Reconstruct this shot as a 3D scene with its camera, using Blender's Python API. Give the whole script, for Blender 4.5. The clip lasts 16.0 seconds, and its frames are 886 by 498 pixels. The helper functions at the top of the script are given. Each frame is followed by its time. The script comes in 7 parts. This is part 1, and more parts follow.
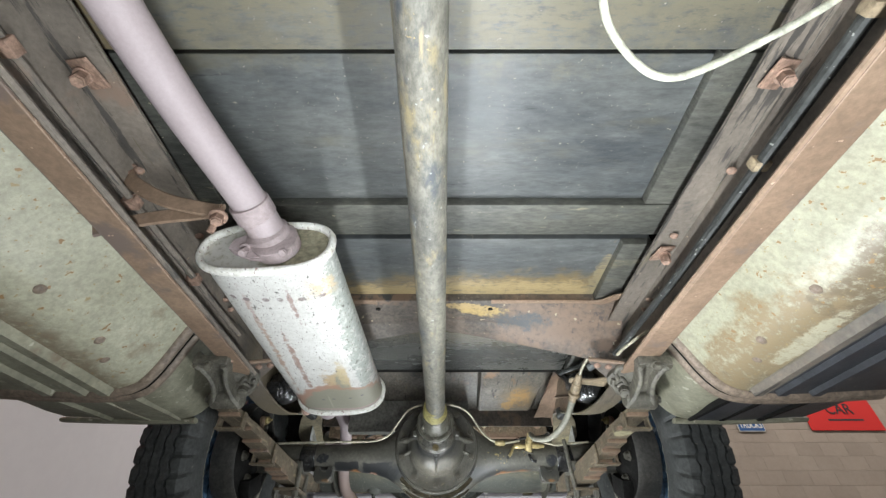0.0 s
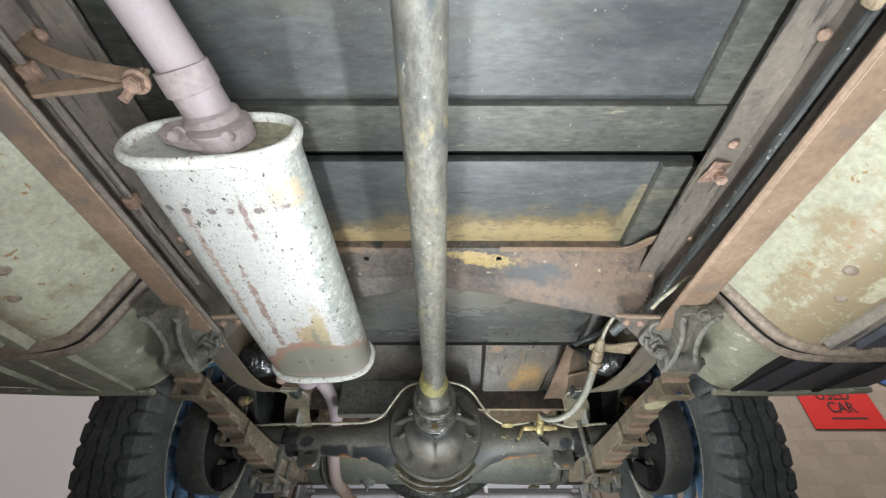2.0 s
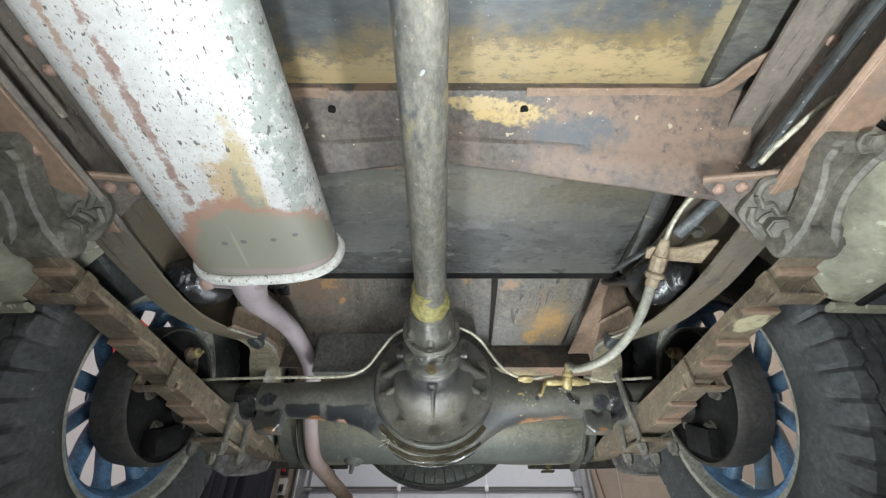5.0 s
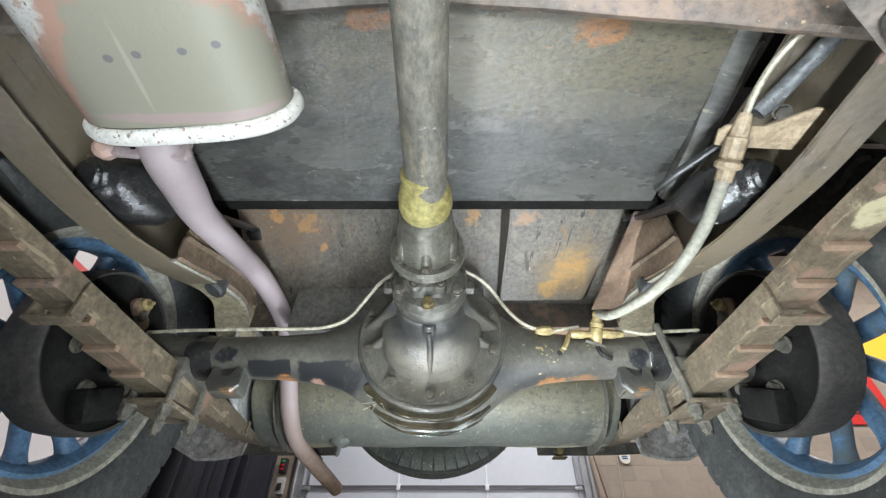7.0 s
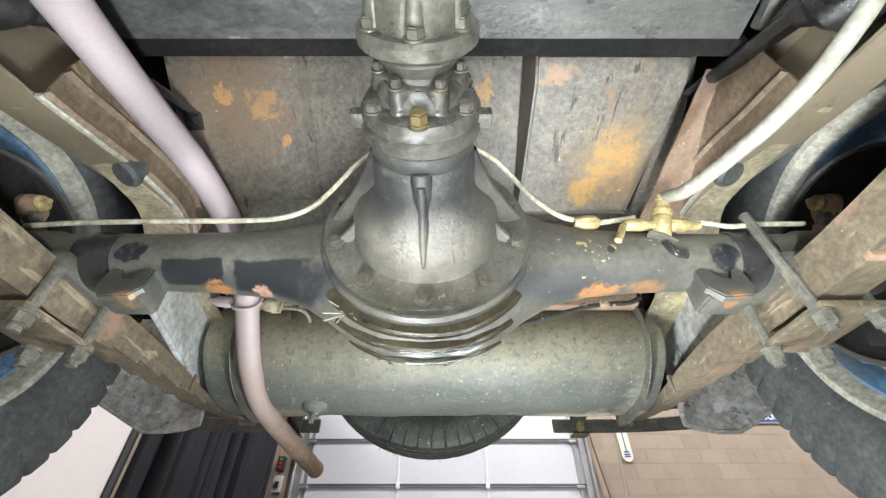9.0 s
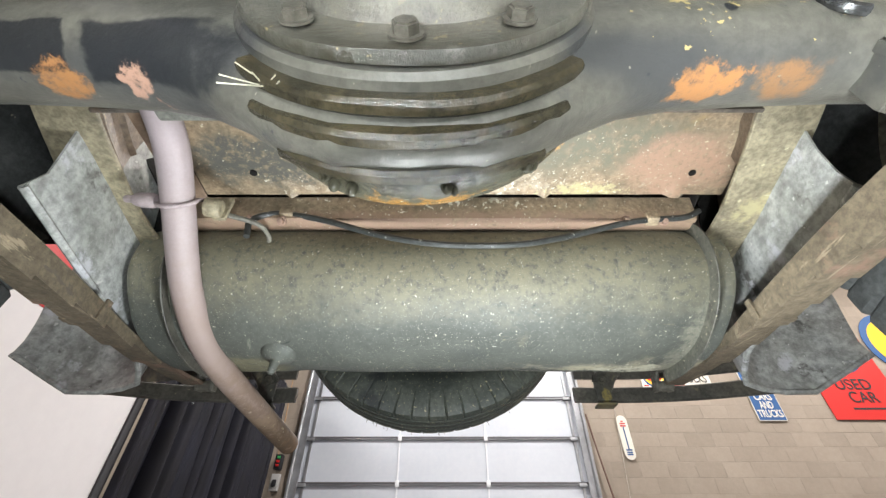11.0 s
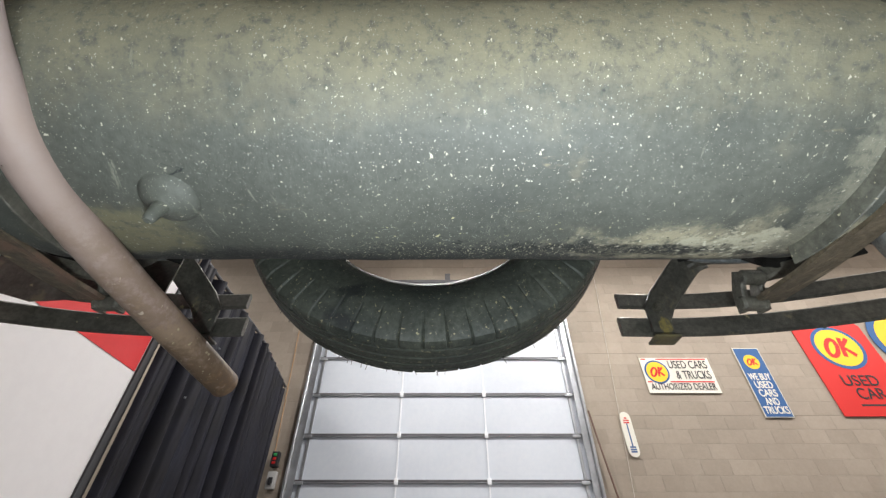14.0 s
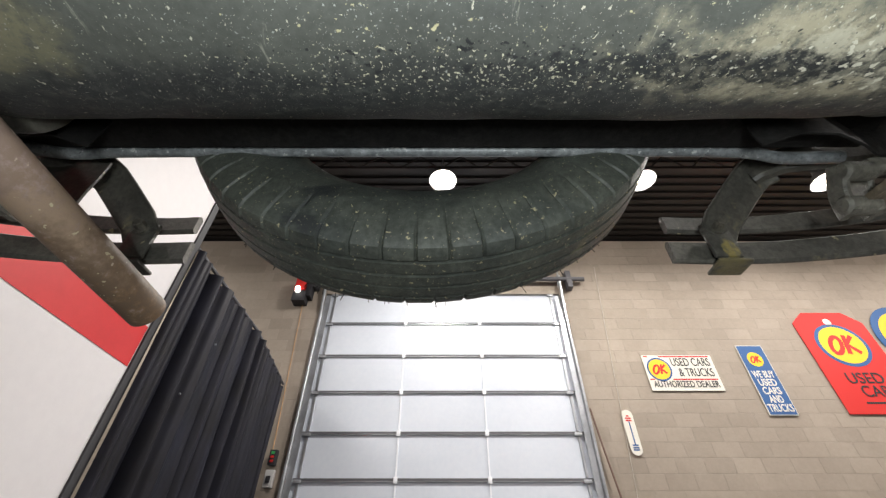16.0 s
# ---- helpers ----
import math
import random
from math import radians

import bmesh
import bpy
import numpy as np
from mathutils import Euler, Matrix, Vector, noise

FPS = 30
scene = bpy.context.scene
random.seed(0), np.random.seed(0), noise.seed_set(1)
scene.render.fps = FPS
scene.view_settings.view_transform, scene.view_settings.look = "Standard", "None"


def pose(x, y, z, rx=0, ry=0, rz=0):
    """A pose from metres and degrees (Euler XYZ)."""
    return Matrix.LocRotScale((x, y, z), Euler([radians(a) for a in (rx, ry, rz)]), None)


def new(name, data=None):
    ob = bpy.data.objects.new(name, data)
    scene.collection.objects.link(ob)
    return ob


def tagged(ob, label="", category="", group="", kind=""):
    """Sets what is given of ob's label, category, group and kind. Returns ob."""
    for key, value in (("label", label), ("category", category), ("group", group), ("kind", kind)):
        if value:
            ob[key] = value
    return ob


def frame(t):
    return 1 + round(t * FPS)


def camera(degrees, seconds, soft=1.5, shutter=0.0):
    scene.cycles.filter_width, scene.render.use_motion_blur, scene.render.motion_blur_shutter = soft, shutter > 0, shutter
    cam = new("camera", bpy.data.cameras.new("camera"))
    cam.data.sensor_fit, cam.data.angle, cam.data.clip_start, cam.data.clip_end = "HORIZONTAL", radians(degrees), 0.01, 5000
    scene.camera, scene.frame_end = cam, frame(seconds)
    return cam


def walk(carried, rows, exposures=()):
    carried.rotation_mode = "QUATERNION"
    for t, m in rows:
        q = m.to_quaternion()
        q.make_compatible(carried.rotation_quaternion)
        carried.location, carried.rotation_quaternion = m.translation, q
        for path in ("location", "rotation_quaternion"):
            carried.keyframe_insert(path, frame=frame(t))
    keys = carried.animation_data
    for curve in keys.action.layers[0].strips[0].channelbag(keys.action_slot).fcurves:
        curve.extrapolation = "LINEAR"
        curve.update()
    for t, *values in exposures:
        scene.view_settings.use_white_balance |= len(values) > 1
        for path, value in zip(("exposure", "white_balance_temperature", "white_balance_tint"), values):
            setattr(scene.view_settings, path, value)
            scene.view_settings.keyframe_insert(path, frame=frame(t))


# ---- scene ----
# The camera lies just above the floor, tilted up, and slides along the underside of the car.
TILT = 90 + 40.25
ROWS = [(0.0, -0.0005), (0.5, 0.0456), (1.0, 0.1030), (1.5, 0.1527), (2.0, 0.2014), (2.5, 0.2535), (3.0, 0.3089),
        (3.5, 0.3710), (4.0, 0.4393), (4.2, 0.4650), (6.3, 0.6875), (6.5, 0.7141), (7.0, 0.7836), (7.5, 0.8563),
        (8.0, 0.9334), (8.5, 1.0052), (9.0, 1.0833), (9.5, 1.1692), (9.7, 1.2008), (11.8, 1.4652), (12.0, 1.4916),
        (12.5, 1.5494), (13.0, 1.6112), (13.5, 1.6857), (14.0, 1.7566), (14.5, 1.8200), (15.0, 1.8794),
        (15.5, 1.9416), (16.0, 2.0007)]
cam = camera(95.66, 16.0, soft=1.35)
walk(cam, [(t, pose(0, y, 0, TILT, 0, 0)) for t, y in ROWS], exposures=[(0.0, -0.72, 6500, 11.5), (4.0, -0.70, 6450, 11), (6.5, -0.19, 6230, 11), (7.5, 0.12, 6330, 11), (8.5, 0.42, 6450, 10), (9.5, 0.40, 6500, 12), (12.0, 0.20, 6500, 10), (13.0, 0.05, 6500, 10), (13.8, 0.08, 6400, 9), (15.0, 0.12, 6500, 10), (16.0, 0.17, 6500, 10)])

FLOOR = -0.030          # floor height; the lens is three centimetres above it
MID = -0.022            # the car's centre line
HALL = 2.386            # the hall's size
AHEAD = 1.7566          # the place that the hall is laid out from


def hall(x, y, z):
    return Vector((x * HALL, AHEAD + y * HALL, z * HALL))


def mir(x):
    return 2 * MID - x


# ---- light ----
world = bpy.data.worlds.new("world")
scene.world = world
world.use_nodes = True
world.node_tree.nodes["Background"].inputs[0].default_value = (0.75, 0.85, 1.0, 1)
world.node_tree.nodes["Background"].inputs[1].default_value = 0.05


def area_lamp(name, m, sx, sy, watts, colour, spread=180):
    d = bpy.data.lights.new(name, "AREA")
    d.shape, d.size, d.size_y, d.energy, d.color = "RECTANGLE", sx, sy, watts, colour
    d.spread = radians(spread)
    ob = new(name, d)
    ob.matrix_world = m
    return ob


# added strip lamps on the floor beside the track, standing in for the camera's lamp
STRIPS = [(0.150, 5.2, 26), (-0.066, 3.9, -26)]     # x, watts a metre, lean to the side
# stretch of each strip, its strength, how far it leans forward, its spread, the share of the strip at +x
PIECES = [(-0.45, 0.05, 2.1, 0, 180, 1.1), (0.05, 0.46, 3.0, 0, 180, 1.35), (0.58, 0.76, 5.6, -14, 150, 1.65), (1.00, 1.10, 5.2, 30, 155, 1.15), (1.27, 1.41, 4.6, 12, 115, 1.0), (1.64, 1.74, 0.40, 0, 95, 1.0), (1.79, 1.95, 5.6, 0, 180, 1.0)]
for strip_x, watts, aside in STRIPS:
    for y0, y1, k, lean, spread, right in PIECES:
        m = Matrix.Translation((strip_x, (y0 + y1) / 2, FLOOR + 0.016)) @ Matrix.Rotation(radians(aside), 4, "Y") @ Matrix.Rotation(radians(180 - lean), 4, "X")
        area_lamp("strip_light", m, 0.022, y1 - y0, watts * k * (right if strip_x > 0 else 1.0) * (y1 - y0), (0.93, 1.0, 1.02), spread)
BAYS = [(-6.2, 4.44), (0.0, 4.44), (3.29, 4.44), (6.36, 4.46), (9.6, 4.44), (-3.0, -0.5), (3.3, -0.5), (8.0, -0.5)]
for bx, by in BAYS:
    # the reflector throws light down, the lens a little to the sides
    d = bpy.data.lights.new("high_bay_lamp", "AREA")
    d.shape, d.size, d.energy, d.color = "DISK", 0.5, 800, (1.0, 0.945, 0.89)
    new("high_bay_lamp", d).location = hall(bx, by, 5.10)
    if by > 0:
        d = bpy.data.lights.new("high_bay_glow", "POINT")
        d.shadow_soft_size, d.energy, d.color = 0.22, 420, (1.0, 0.92, 0.84)
        new("high_bay_glow", d).location = hall(bx, by, 5.09)

# ---- materials ----
def material(name, base, dark=None, light=None, rough=0.6, metal=0.0, scale=6.0, fine=110.0, mix=0.5, bump=0.15,
             stain=None, stain_scale=2.5, stain_at=0.56, stain_soft=0.08, chip=None, chip_scale=90.0, chip_at=0.70,
             chip_stretch=(1, 1, 1), stretch=(1, 1, 1), rough_var=0.15, vary=0.0, spec=0.5, streak=(), patches=(), mottle=0.22, grainy=0.36, warp=0.0, spatter=(), over=()):
    """Paint, metal or wood: cloudy base, fine grain, stains with their own shape, and small chips or spatter."""
    m = bpy.data.materials.new(name)
    m.use_nodes = True
    n, l = m.node_tree.nodes, m.node_tree.links
    b = n["Principled BSDF"]
    dark = dark or tuple(c * 0.6 for c in base)
    light = light or tuple(min(1, c * 1.25) for c in base)
    geo = n.new("ShaderNodeNewGeometry")

    def mapped(v):
        if v == (1, 1, 1):
            return geo.outputs["Position"]
        mp = n.new("ShaderNodeMapping")
        mp.inputs["Scale"].default_value = v
        l.new(geo.outputs["Position"], mp.inputs["Vector"])
        return mp.outputs["Vector"]

    def cloud(s, detail, vec, rough_=0.6, twist=0.0):
        t = n.new("ShaderNodeTexNoise")
        t.inputs["Distortion"].default_value = twist
        t.inputs["Scale"].default_value, t.inputs["Detail"].default_value = s, detail
        t.inputs["Roughness"].default_value = rough_
        l.new(vec, t.inputs["Vector"])
        return t.outputs["Fac"]

    def ramp(fac, a, z):
        r = n.new("ShaderNodeMapRange")
        r.interpolation_type = "SMOOTHSTEP"
        r.inputs["From Min"].default_value, r.inputs["From Max"].default_value = a, z
        l.new(fac, r.inputs["Value"])
        return r.outputs["Result"]

    def blend(fac, a, z):
        k = n.new("ShaderNodeMix")
        k.data_type = "RGBA"
        if isinstance(fac, float):
            k.inputs[0].default_value = fac
        else:
            l.new(fac, k.inputs[0])
        for sock, v in ((k.inputs[6], a), (k.inputs[7], z)):
            if isinstance(v, tuple):
                sock.default_value = (*v, 1)
            else:
                l.new(v, sock)
        return k.outputs[2]

    vec = mapped(stretch)
    big, grain = cloud(scale, 5, vec), cloud(fine, 6, vec, 0.7)
    col = blend(ramp(big, 0.30, 0.70), dark, light)
    col = blend(1.0 - mix, col, base)
    g = n.new("ShaderNodeMix")
    g.data_type, g.blend_type = "RGBA", "OVERLAY"
    g.inputs[0].default_value = grainy
    l.new(col, g.inputs[6])
    l.new(ramp(grain, 0.28, 0.72), g.inputs[7])
    # middle-sized mottling
    g2 = n.new("ShaderNodeMix")
    g2.data_type, g2.blend_type = "RGBA", "OVERLAY"
    g2.inputs[0].default_value = mottle
    l.new(g.outputs[2], g2.inputs[6])
    l.new(ramp(cloud(scale * 4.3, 5, vec, 0.65), 0.25, 0.75), g2.inputs[7])
    col = g2.outputs[2]
    if vary:
        info = n.new("ShaderNodeObjectInfo")
        hv = n.new("ShaderNodeHueSaturation")
        vr = n.new("ShaderNodeMapRange")
        vr.inputs["To Min"].default_value, vr.inputs["To Max"].default_value = 1 - vary, 1 + vary
        tone_ = n.new("ShaderNodeMath")
        tone_.operation = "ADD"
        l.new(info.outputs["Random"], tone_.inputs[0])
        l.new(geo.outputs["Random Per Island"], tone_.inputs[1])
        wrap = n.new("ShaderNodeMath")
        wrap.operation = "FRACT"
        l.new(tone_.outputs[0], wrap.inputs[0])
        l.new(wrap.outputs[0], vr.inputs["Value"])
        l.new(vr.outputs["Result"], hv.inputs["Value"])
        l.new(col, hv.inputs["Color"])
        col = hv.outputs["Color"]
    height = grain
    if stain:
        for i, (tone, off) in enumerate(stain if isinstance(stain, list) else [(stain, 0.0)]):
            mp = n.new("ShaderNodeMapping")
            mp.inputs["Location"].default_value = (3.7 * i + off, 1.3 * i, 7.1 * i)
            l.new(vec, mp.inputs["Vector"])
            s = ramp(cloud(stain_scale, 7, mp.outputs["Vector"], 0.65), stain_at, stain_at + stain_soft)
            col = blend(s, col, tone)
    for tone, squeeze, at, soft in streak:
        mp = n.new("ShaderNodeMapping")
        mp.inputs["Scale"].default_value = squeeze
        l.new(geo.outputs["Position"], mp.inputs["Vector"])
        col = blend(ramp(cloud(1.0, 6, mp.outputs["Vector"], 0.7, warp), at, at + soft), col, tone)

    def spot(col, tone, mid, size, ragged, soft, square=False):
        """A spot of another tone round a place, with a ragged rim."""
        mp = n.new("ShaderNodeMapping")
        mp.vector_type = "TEXTURE"
        mp.inputs["Location"].default_value, mp.inputs["Scale"].default_value = mid, size
        l.new(geo.outputs["Position"], mp.inputs["Vector"])
        ln = n.new("ShaderNodeVectorMath")
        ln.operation = "ABSOLUTE" if square else "LENGTH"
        l.new(mp.outputs["Vector"], ln.inputs[0])
        if not square:
            far = ln.outputs["Value"]
        else:
            xyz = n.new("ShaderNodeSeparateXYZ")
            l.new(ln.outputs["Vector"], xyz.inputs[0])
            far = xyz.outputs[0]
            for axis in (1, 2):
                top = n.new("ShaderNodeMath")
                top.operation = "MAXIMUM"
                l.new(far, top.inputs[0])
                l.new(xyz.outputs[axis], top.inputs[1])
                far = top.outputs[0]
        rag = n.new("ShaderNodeMath")
        rag.operation = "MULTIPLY_ADD"
        l.new(cloud(max(14.0, min(90.0, 0.8 / min(size[:2]))), 6, geo.outputs["Position"], 0.7), rag.inputs[0])
        rag.inputs[1].default_value = -3.6 * ragged
        l.new(far, rag.inputs[2])
        s = ramp(rag.outputs[0], 1 - ragged * 1.8 + soft * 1.5, 1 - ragged * 1.8 - soft * 1.5)
        thin = n.new("ShaderNodeMath")
        thin.operation = "MULTIPLY"
        l.new(s, thin.inputs[0])
        if ragged > 0.3:
            l.new(ramp(cloud(75.0, 5, vec, 0.75), 0.28, 0.54), thin.inputs[1])
        else:
            thin.inputs[1].default_value = 0.92
        return blend(thin.outputs[0], col, tone)

    for q in patches:
        col = spot(col, *q)
    for tone, mid, size, dots, at in spatter:
        # drops that lie thickest round a place
        mp = n.new("ShaderNodeMapping")
        mp.vector_type = "TEXTURE"
        mp.inputs["Location"].default_value, mp.inputs["Scale"].default_value = mid, size
        l.new(geo.outputs["Position"], mp.inputs["Vector"])
        ln = n.new("ShaderNodeVectorMath")
        ln.operation = "LENGTH"
        l.new(mp.outputs["Vector"], ln.inputs[0])
        thick = n.new("ShaderNodeMath")
        thick.operation = "MULTIPLY_ADD"
        l.new(ln.outputs["Value"], thick.inputs[0])
        thick.inputs[1].default_value = -0.14
        l.new(cloud(dots, 3, geo.outputs["Position"], 0.5), thick.inputs[2])
        col = blend(ramp(thick.outputs[0], at, at + 0.03), col, tone)
    if chip:
        for i, tone in enumerate(chip if isinstance(chip, list) else [chip]):
            mp = n.new("ShaderNodeMapping")
            mp.inputs["Location"].default_value = (5.3 * i, 2.9 * i, 1.7 * i)
            mp.inputs["Scale"].default_value = chip_stretch
            l.new(geo.outputs["Position"], mp.inputs["Vector"])
            c = ramp(cloud(chip_scale * (1 + 1.1 * i), 3, mp.outputs["Vector"], 0.5), chip_at, chip_at + 0.025)
            col = blend(c, col, tone)
    for q in over:
        col = spot(col, *q)
    l.new(col, b.inputs["Base Color"])
    rr = n.new("ShaderNodeMapRange")
    rr.inputs["To Min"].default_value = max(0.03, rough - rough_var)
    rr.inputs["To Max"].default_value = min(1.0, rough + rough_var)
    l.new(big, rr.inputs["Value"])
    l.new(rr.outputs["Result"], b.inputs["Roughness"])
    b.inputs["Metallic"].default_value = metal
    b.inputs["Specular IOR Level"].default_value = spec
    if bump:
        bp = n.new("ShaderNodeBump")
        bp.inputs["Strength"].default_value, bp.inputs["Distance"].default_value = bump, 0.004
        l.new(height, bp.inputs["Height"])
        l.new(bp.outputs["Normal"], b.inputs["Normal"])
    return m


def plain(name, colour, rough=0.5, metal=0.0, emit=0.0, emit_colour=None):
    m = bpy.data.materials.new(name)
    m.use_nodes = True
    b = m.node_tree.nodes["Principled BSDF"]
    b.inputs["Base Color"].default_value = (*colour, 1)
    b.inputs["Roughness"].default_value, b.inputs["Metallic"].default_value = rough, metal
    b.inputs["Specular IOR Level"].default_value = 0.3
    if emit:
        b.inputs["Emission Color"].default_value = (*(emit_colour or colour), 1)
        b.inputs["Emission Strength"].default_value = emit
    return m


# ---- shapes ----
def spline(pts, step=8):
    """A smooth line through the points."""
    p = [Vector(q) for q in pts]
    if len(p) < 3:
        return p
    p = [2 * p[0] - p[1], *p, 2 * p[-1] - p[-2]]
    out = []
    for i in range(1, len(p) - 2):
        a, b, c, d = p[i - 1:i + 3]
        for k in range(step):
            t = k / step
            out.append(0.5 * (2 * b + (c - a) * t + (2 * a - 5 * b + 4 * c - d) * t * t + (3 * b - a - 3 * c + d) * t ** 3))
    out.append(p[-2])
    return out


def sweep(pts, profile, up=(0, 0, 1), scale=None, bm=None, caps=True):
    """A solid with the profile (side, up) along the points."""
    bm = bm or bmesh.new()
    p = [Vector(q) for q in pts]
    rings = []
    side_was = None
    for i, q in enumerate(p):
        d = (p[min(i + 1, len(p) - 1)] - p[max(i - 1, 0)]).normalized()
        if up is None:
            if side_was is None:
                side = d.orthogonal().normalized()
            else:
                side = (side_was - d * side_was.dot(d)).normalized()
            side_was = side
        else:
            side = d.cross(Vector(up)).normalized()
        upper = side.cross(d)
        s = scale[i] if scale else 1.0
        rings.append([bm.verts.new(q + side * (a * s) + upper * (b * s)) for a, b in profile])
    m = len(profile)
    for r, t in zip(rings, rings[1:]):
        for k in range(m):
            bm.faces.new((r[k], r[(k + 1) % m], t[(k + 1) % m], t[k]))
    if caps:
        bm.faces.new(rings[0][::-1])
        bm.faces.new(rings[-1])
    bmesh.ops.recalc_face_normals(bm, faces=bm.faces)
    return bm


def ring(r, n=16, ry=None):
    return [(r * math.cos(2 * math.pi * k / n), (ry or r) * math.sin(2 * math.pi * k / n)) for k in range(n)]


def rect(w, h, r=0.0):
    if not r:
        return [(-w / 2, -h / 2), (w / 2, -h / 2), (w / 2, h / 2), (-w / 2, h / 2)]
    a, b = w / 2, h / 2
    return [(-a + r, -b), (a - r, -b), (a, -b + r), (a, b - r), (a - r, b), (-a + r, b), (-a, b - r), (-a, -b + r)]


def tube(pts, r, n=16, step=8, smooth=True, bm=None):
    p = spline(pts, step) if smooth else pts
    return sweep(p, ring(r, n), up=None, bm=bm)


def lathe(profile, origin, axis, n=32, bm=None, arc=1.0):
    """A body of turning: profile of (radius, along) about an axis."""
    bm = bm or bmesh.new()
    ax = Vector(axis).normalized()
    e1 = ax.orthogonal().normalized() if abs(ax.z) > 0.9 else Vector((0, 0, 1)).cross(ax).normalized()
    e2 = ax.cross(e1)
    o = Vector(origin)
    cols = []
    for k in range(n):
        c, s = math.cos(2 * math.pi * k / n), math.sin(2 * math.pi * k / n)
        cols.append([bm.verts.new(o + ax * h + (e1 * c + e2 * s) * max(r, 1e-5)) for r, h in profile])
    for k in range(n):
        a, b = cols[k], cols[(k + 1) % n]
        for j in range(len(profile) - 1):
            bm.faces.new((a[j], b[j], b[j + 1], a[j + 1]))
    for j in (0, len(profile) - 1):
        if profile[j][0] > 1e-4 and profile[0] != profile[-1]:
            bm.faces.new([c[j] for c in cols])
    bmesh.ops.remove_doubles(bm, verts=bm.verts, dist=2e-5)
    bmesh.ops.recalc_face_normals(bm, faces=bm.faces)
    return bm


def box(x0, x1, y0, y1, z0, z1, bevel=0.0, bm=None, m=None):
    bm = bm or bmesh.new()
    g = bmesh.ops.create_cube(bm, size=1)
    v = g["verts"]
    for q in v:
        q.co = Vector((x0 + (q.co.x + 0.5) * (x1 - x0), y0 + (q.co.y + 0.5) * (y1 - y0), z0 + (q.co.z + 0.5) * (z1 - z0)))
        if m:
            q.co = m @ q.co
    if bevel:
        e = list({e for q in v for e in q.link_edges})
        bmesh.ops.bevel(bm, geom=e, offset=bevel, segments=2, affect="EDGES", profile=0.6)
    return bm


def plate(outline, thick, m=None, bevel=0.0, bm=None):
    """A flat plate: outline in x and y, thickness along z, then moved by m."""
    bm = bm or bmesh.new()
    lo = [bm.verts.new((x, y, 0)) for x, y in outline]
    hi = [bm.verts.new((x, y, thick)) for x, y in outline]
    k = len(outline)
    faces = [bm.faces.new(lo[::-1]), bm.faces.new(hi)]
    for i in range(k):
        faces.append(bm.faces.new((lo[i], lo[(i + 1) % k], hi[(i + 1) % k], hi[i])))
    if bevel:
        e = [e for e in faces[1].edges]
        r = bmesh.ops.bevel(bm, geom=e, offset=bevel, segments=2, affect="EDGES")
    if m is not None:
        bmesh.ops.transform(bm, matrix=m, verts=[v for v in bm.verts if v in set(bm.verts)])
    bmesh.ops.recalc_face_normals(bm, faces=bm.faces)
    return bm


def skin(rows, thick=0.0, bm=None):
    """A sheet through rows of points, given some thickness."""
    bm = bm or bmesh.new()
    vs = [[bm.verts.new(Vector(q)) for q in r] for r in rows]
    for a, b in zip(vs, vs[1:]):
        for i in range(len(a) - 1):
            bm.faces.new((a[i], a[i + 1], b[i + 1], b[i]))
    bmesh.ops.recalc_face_normals(bm, faces=bm.faces)
    if thick:
        bmesh.ops.solidify(bm, geom=bm.faces[:], thickness=thick)
    return bm


def hexbolt(bm, at, axis, r=0.008, h=0.006, washer=1.45):
    """A hex head on a washer; at is where it sits, axis points away from the surface."""
    ax = Vector(axis).normalized()
    e1 = ax.orthogonal().normalized()
    e2 = ax.cross(e1)
    o = Vector(at)
    for rr, a, b, n in ((r * washer, 0.0, h * 0.3, 14), (r, h * 0.3, h * 1.3, 6), (r * 0.8, h * 1.3, h * 1.5, 6)):
        lo, hi = [], []
        for k in range(n):
            w = e1 * math.cos(2 * math.pi * k / n) + e2 * math.sin(2 * math.pi * k / n)
            lo.append(bm.verts.new(o + w * rr + ax * a))
            hi.append(bm.verts.new(o + w * rr + ax * b))
        bm.faces.new(hi)
        for k in range(n):
            bm.faces.new((lo[k], lo[(k + 1) % n], hi[(k + 1) % n], hi[k]))
    return bm


def rivet(bm, at, axis, r=0.007):
    return lathe([(0, r * 0.75), (r * 0.55, r * 0.6), (r * 0.9, r * 0.3), (r, 0)], at, axis, 12, bm)


def part(name, bm, mat, parent=None, label="", smooth=35, jitter=0.0):
    """One mesh object under a thing or a part."""
    if jitter:
        for v in bm.verts:
            v.co += noise.noise_vector(v.co * 14) * jitter
    me = bpy.data.meshes.new(name)
    bm.to_mesh(me)
    bm.free()
    me.materials.append(mat)
    if smooth:
        for p in me.polygons:
            p.use_smooth = True
        me.set_sharp_from_angle(angle=radians(smooth))
    ob = new(name, me)
    ob.parent = parent
    if label:
        ob["label"] = label
    return ob


def bolt(parent, at, axis, r=0.008, h=0.006, washer=1.45, mat=None, name="bolt"):
    return part(name, hexbolt(bmesh.new(), at, axis, r, h, washer), mat or M_RUSTBOLT, parent)


def stud(parent, at, axis, r=0.007, mat=None, name="rivet"):
    return part(name, rivet(bmesh.new(), at, axis, r), mat or M_RUSTBOLT, parent)


def group_of(name, label, category, kind="", group="", at=(0, 0, 0)):
    e = new(name)
    e.empty_display_size = 0.1
    e.location = at
    return tagged(e, label, category, group, kind)

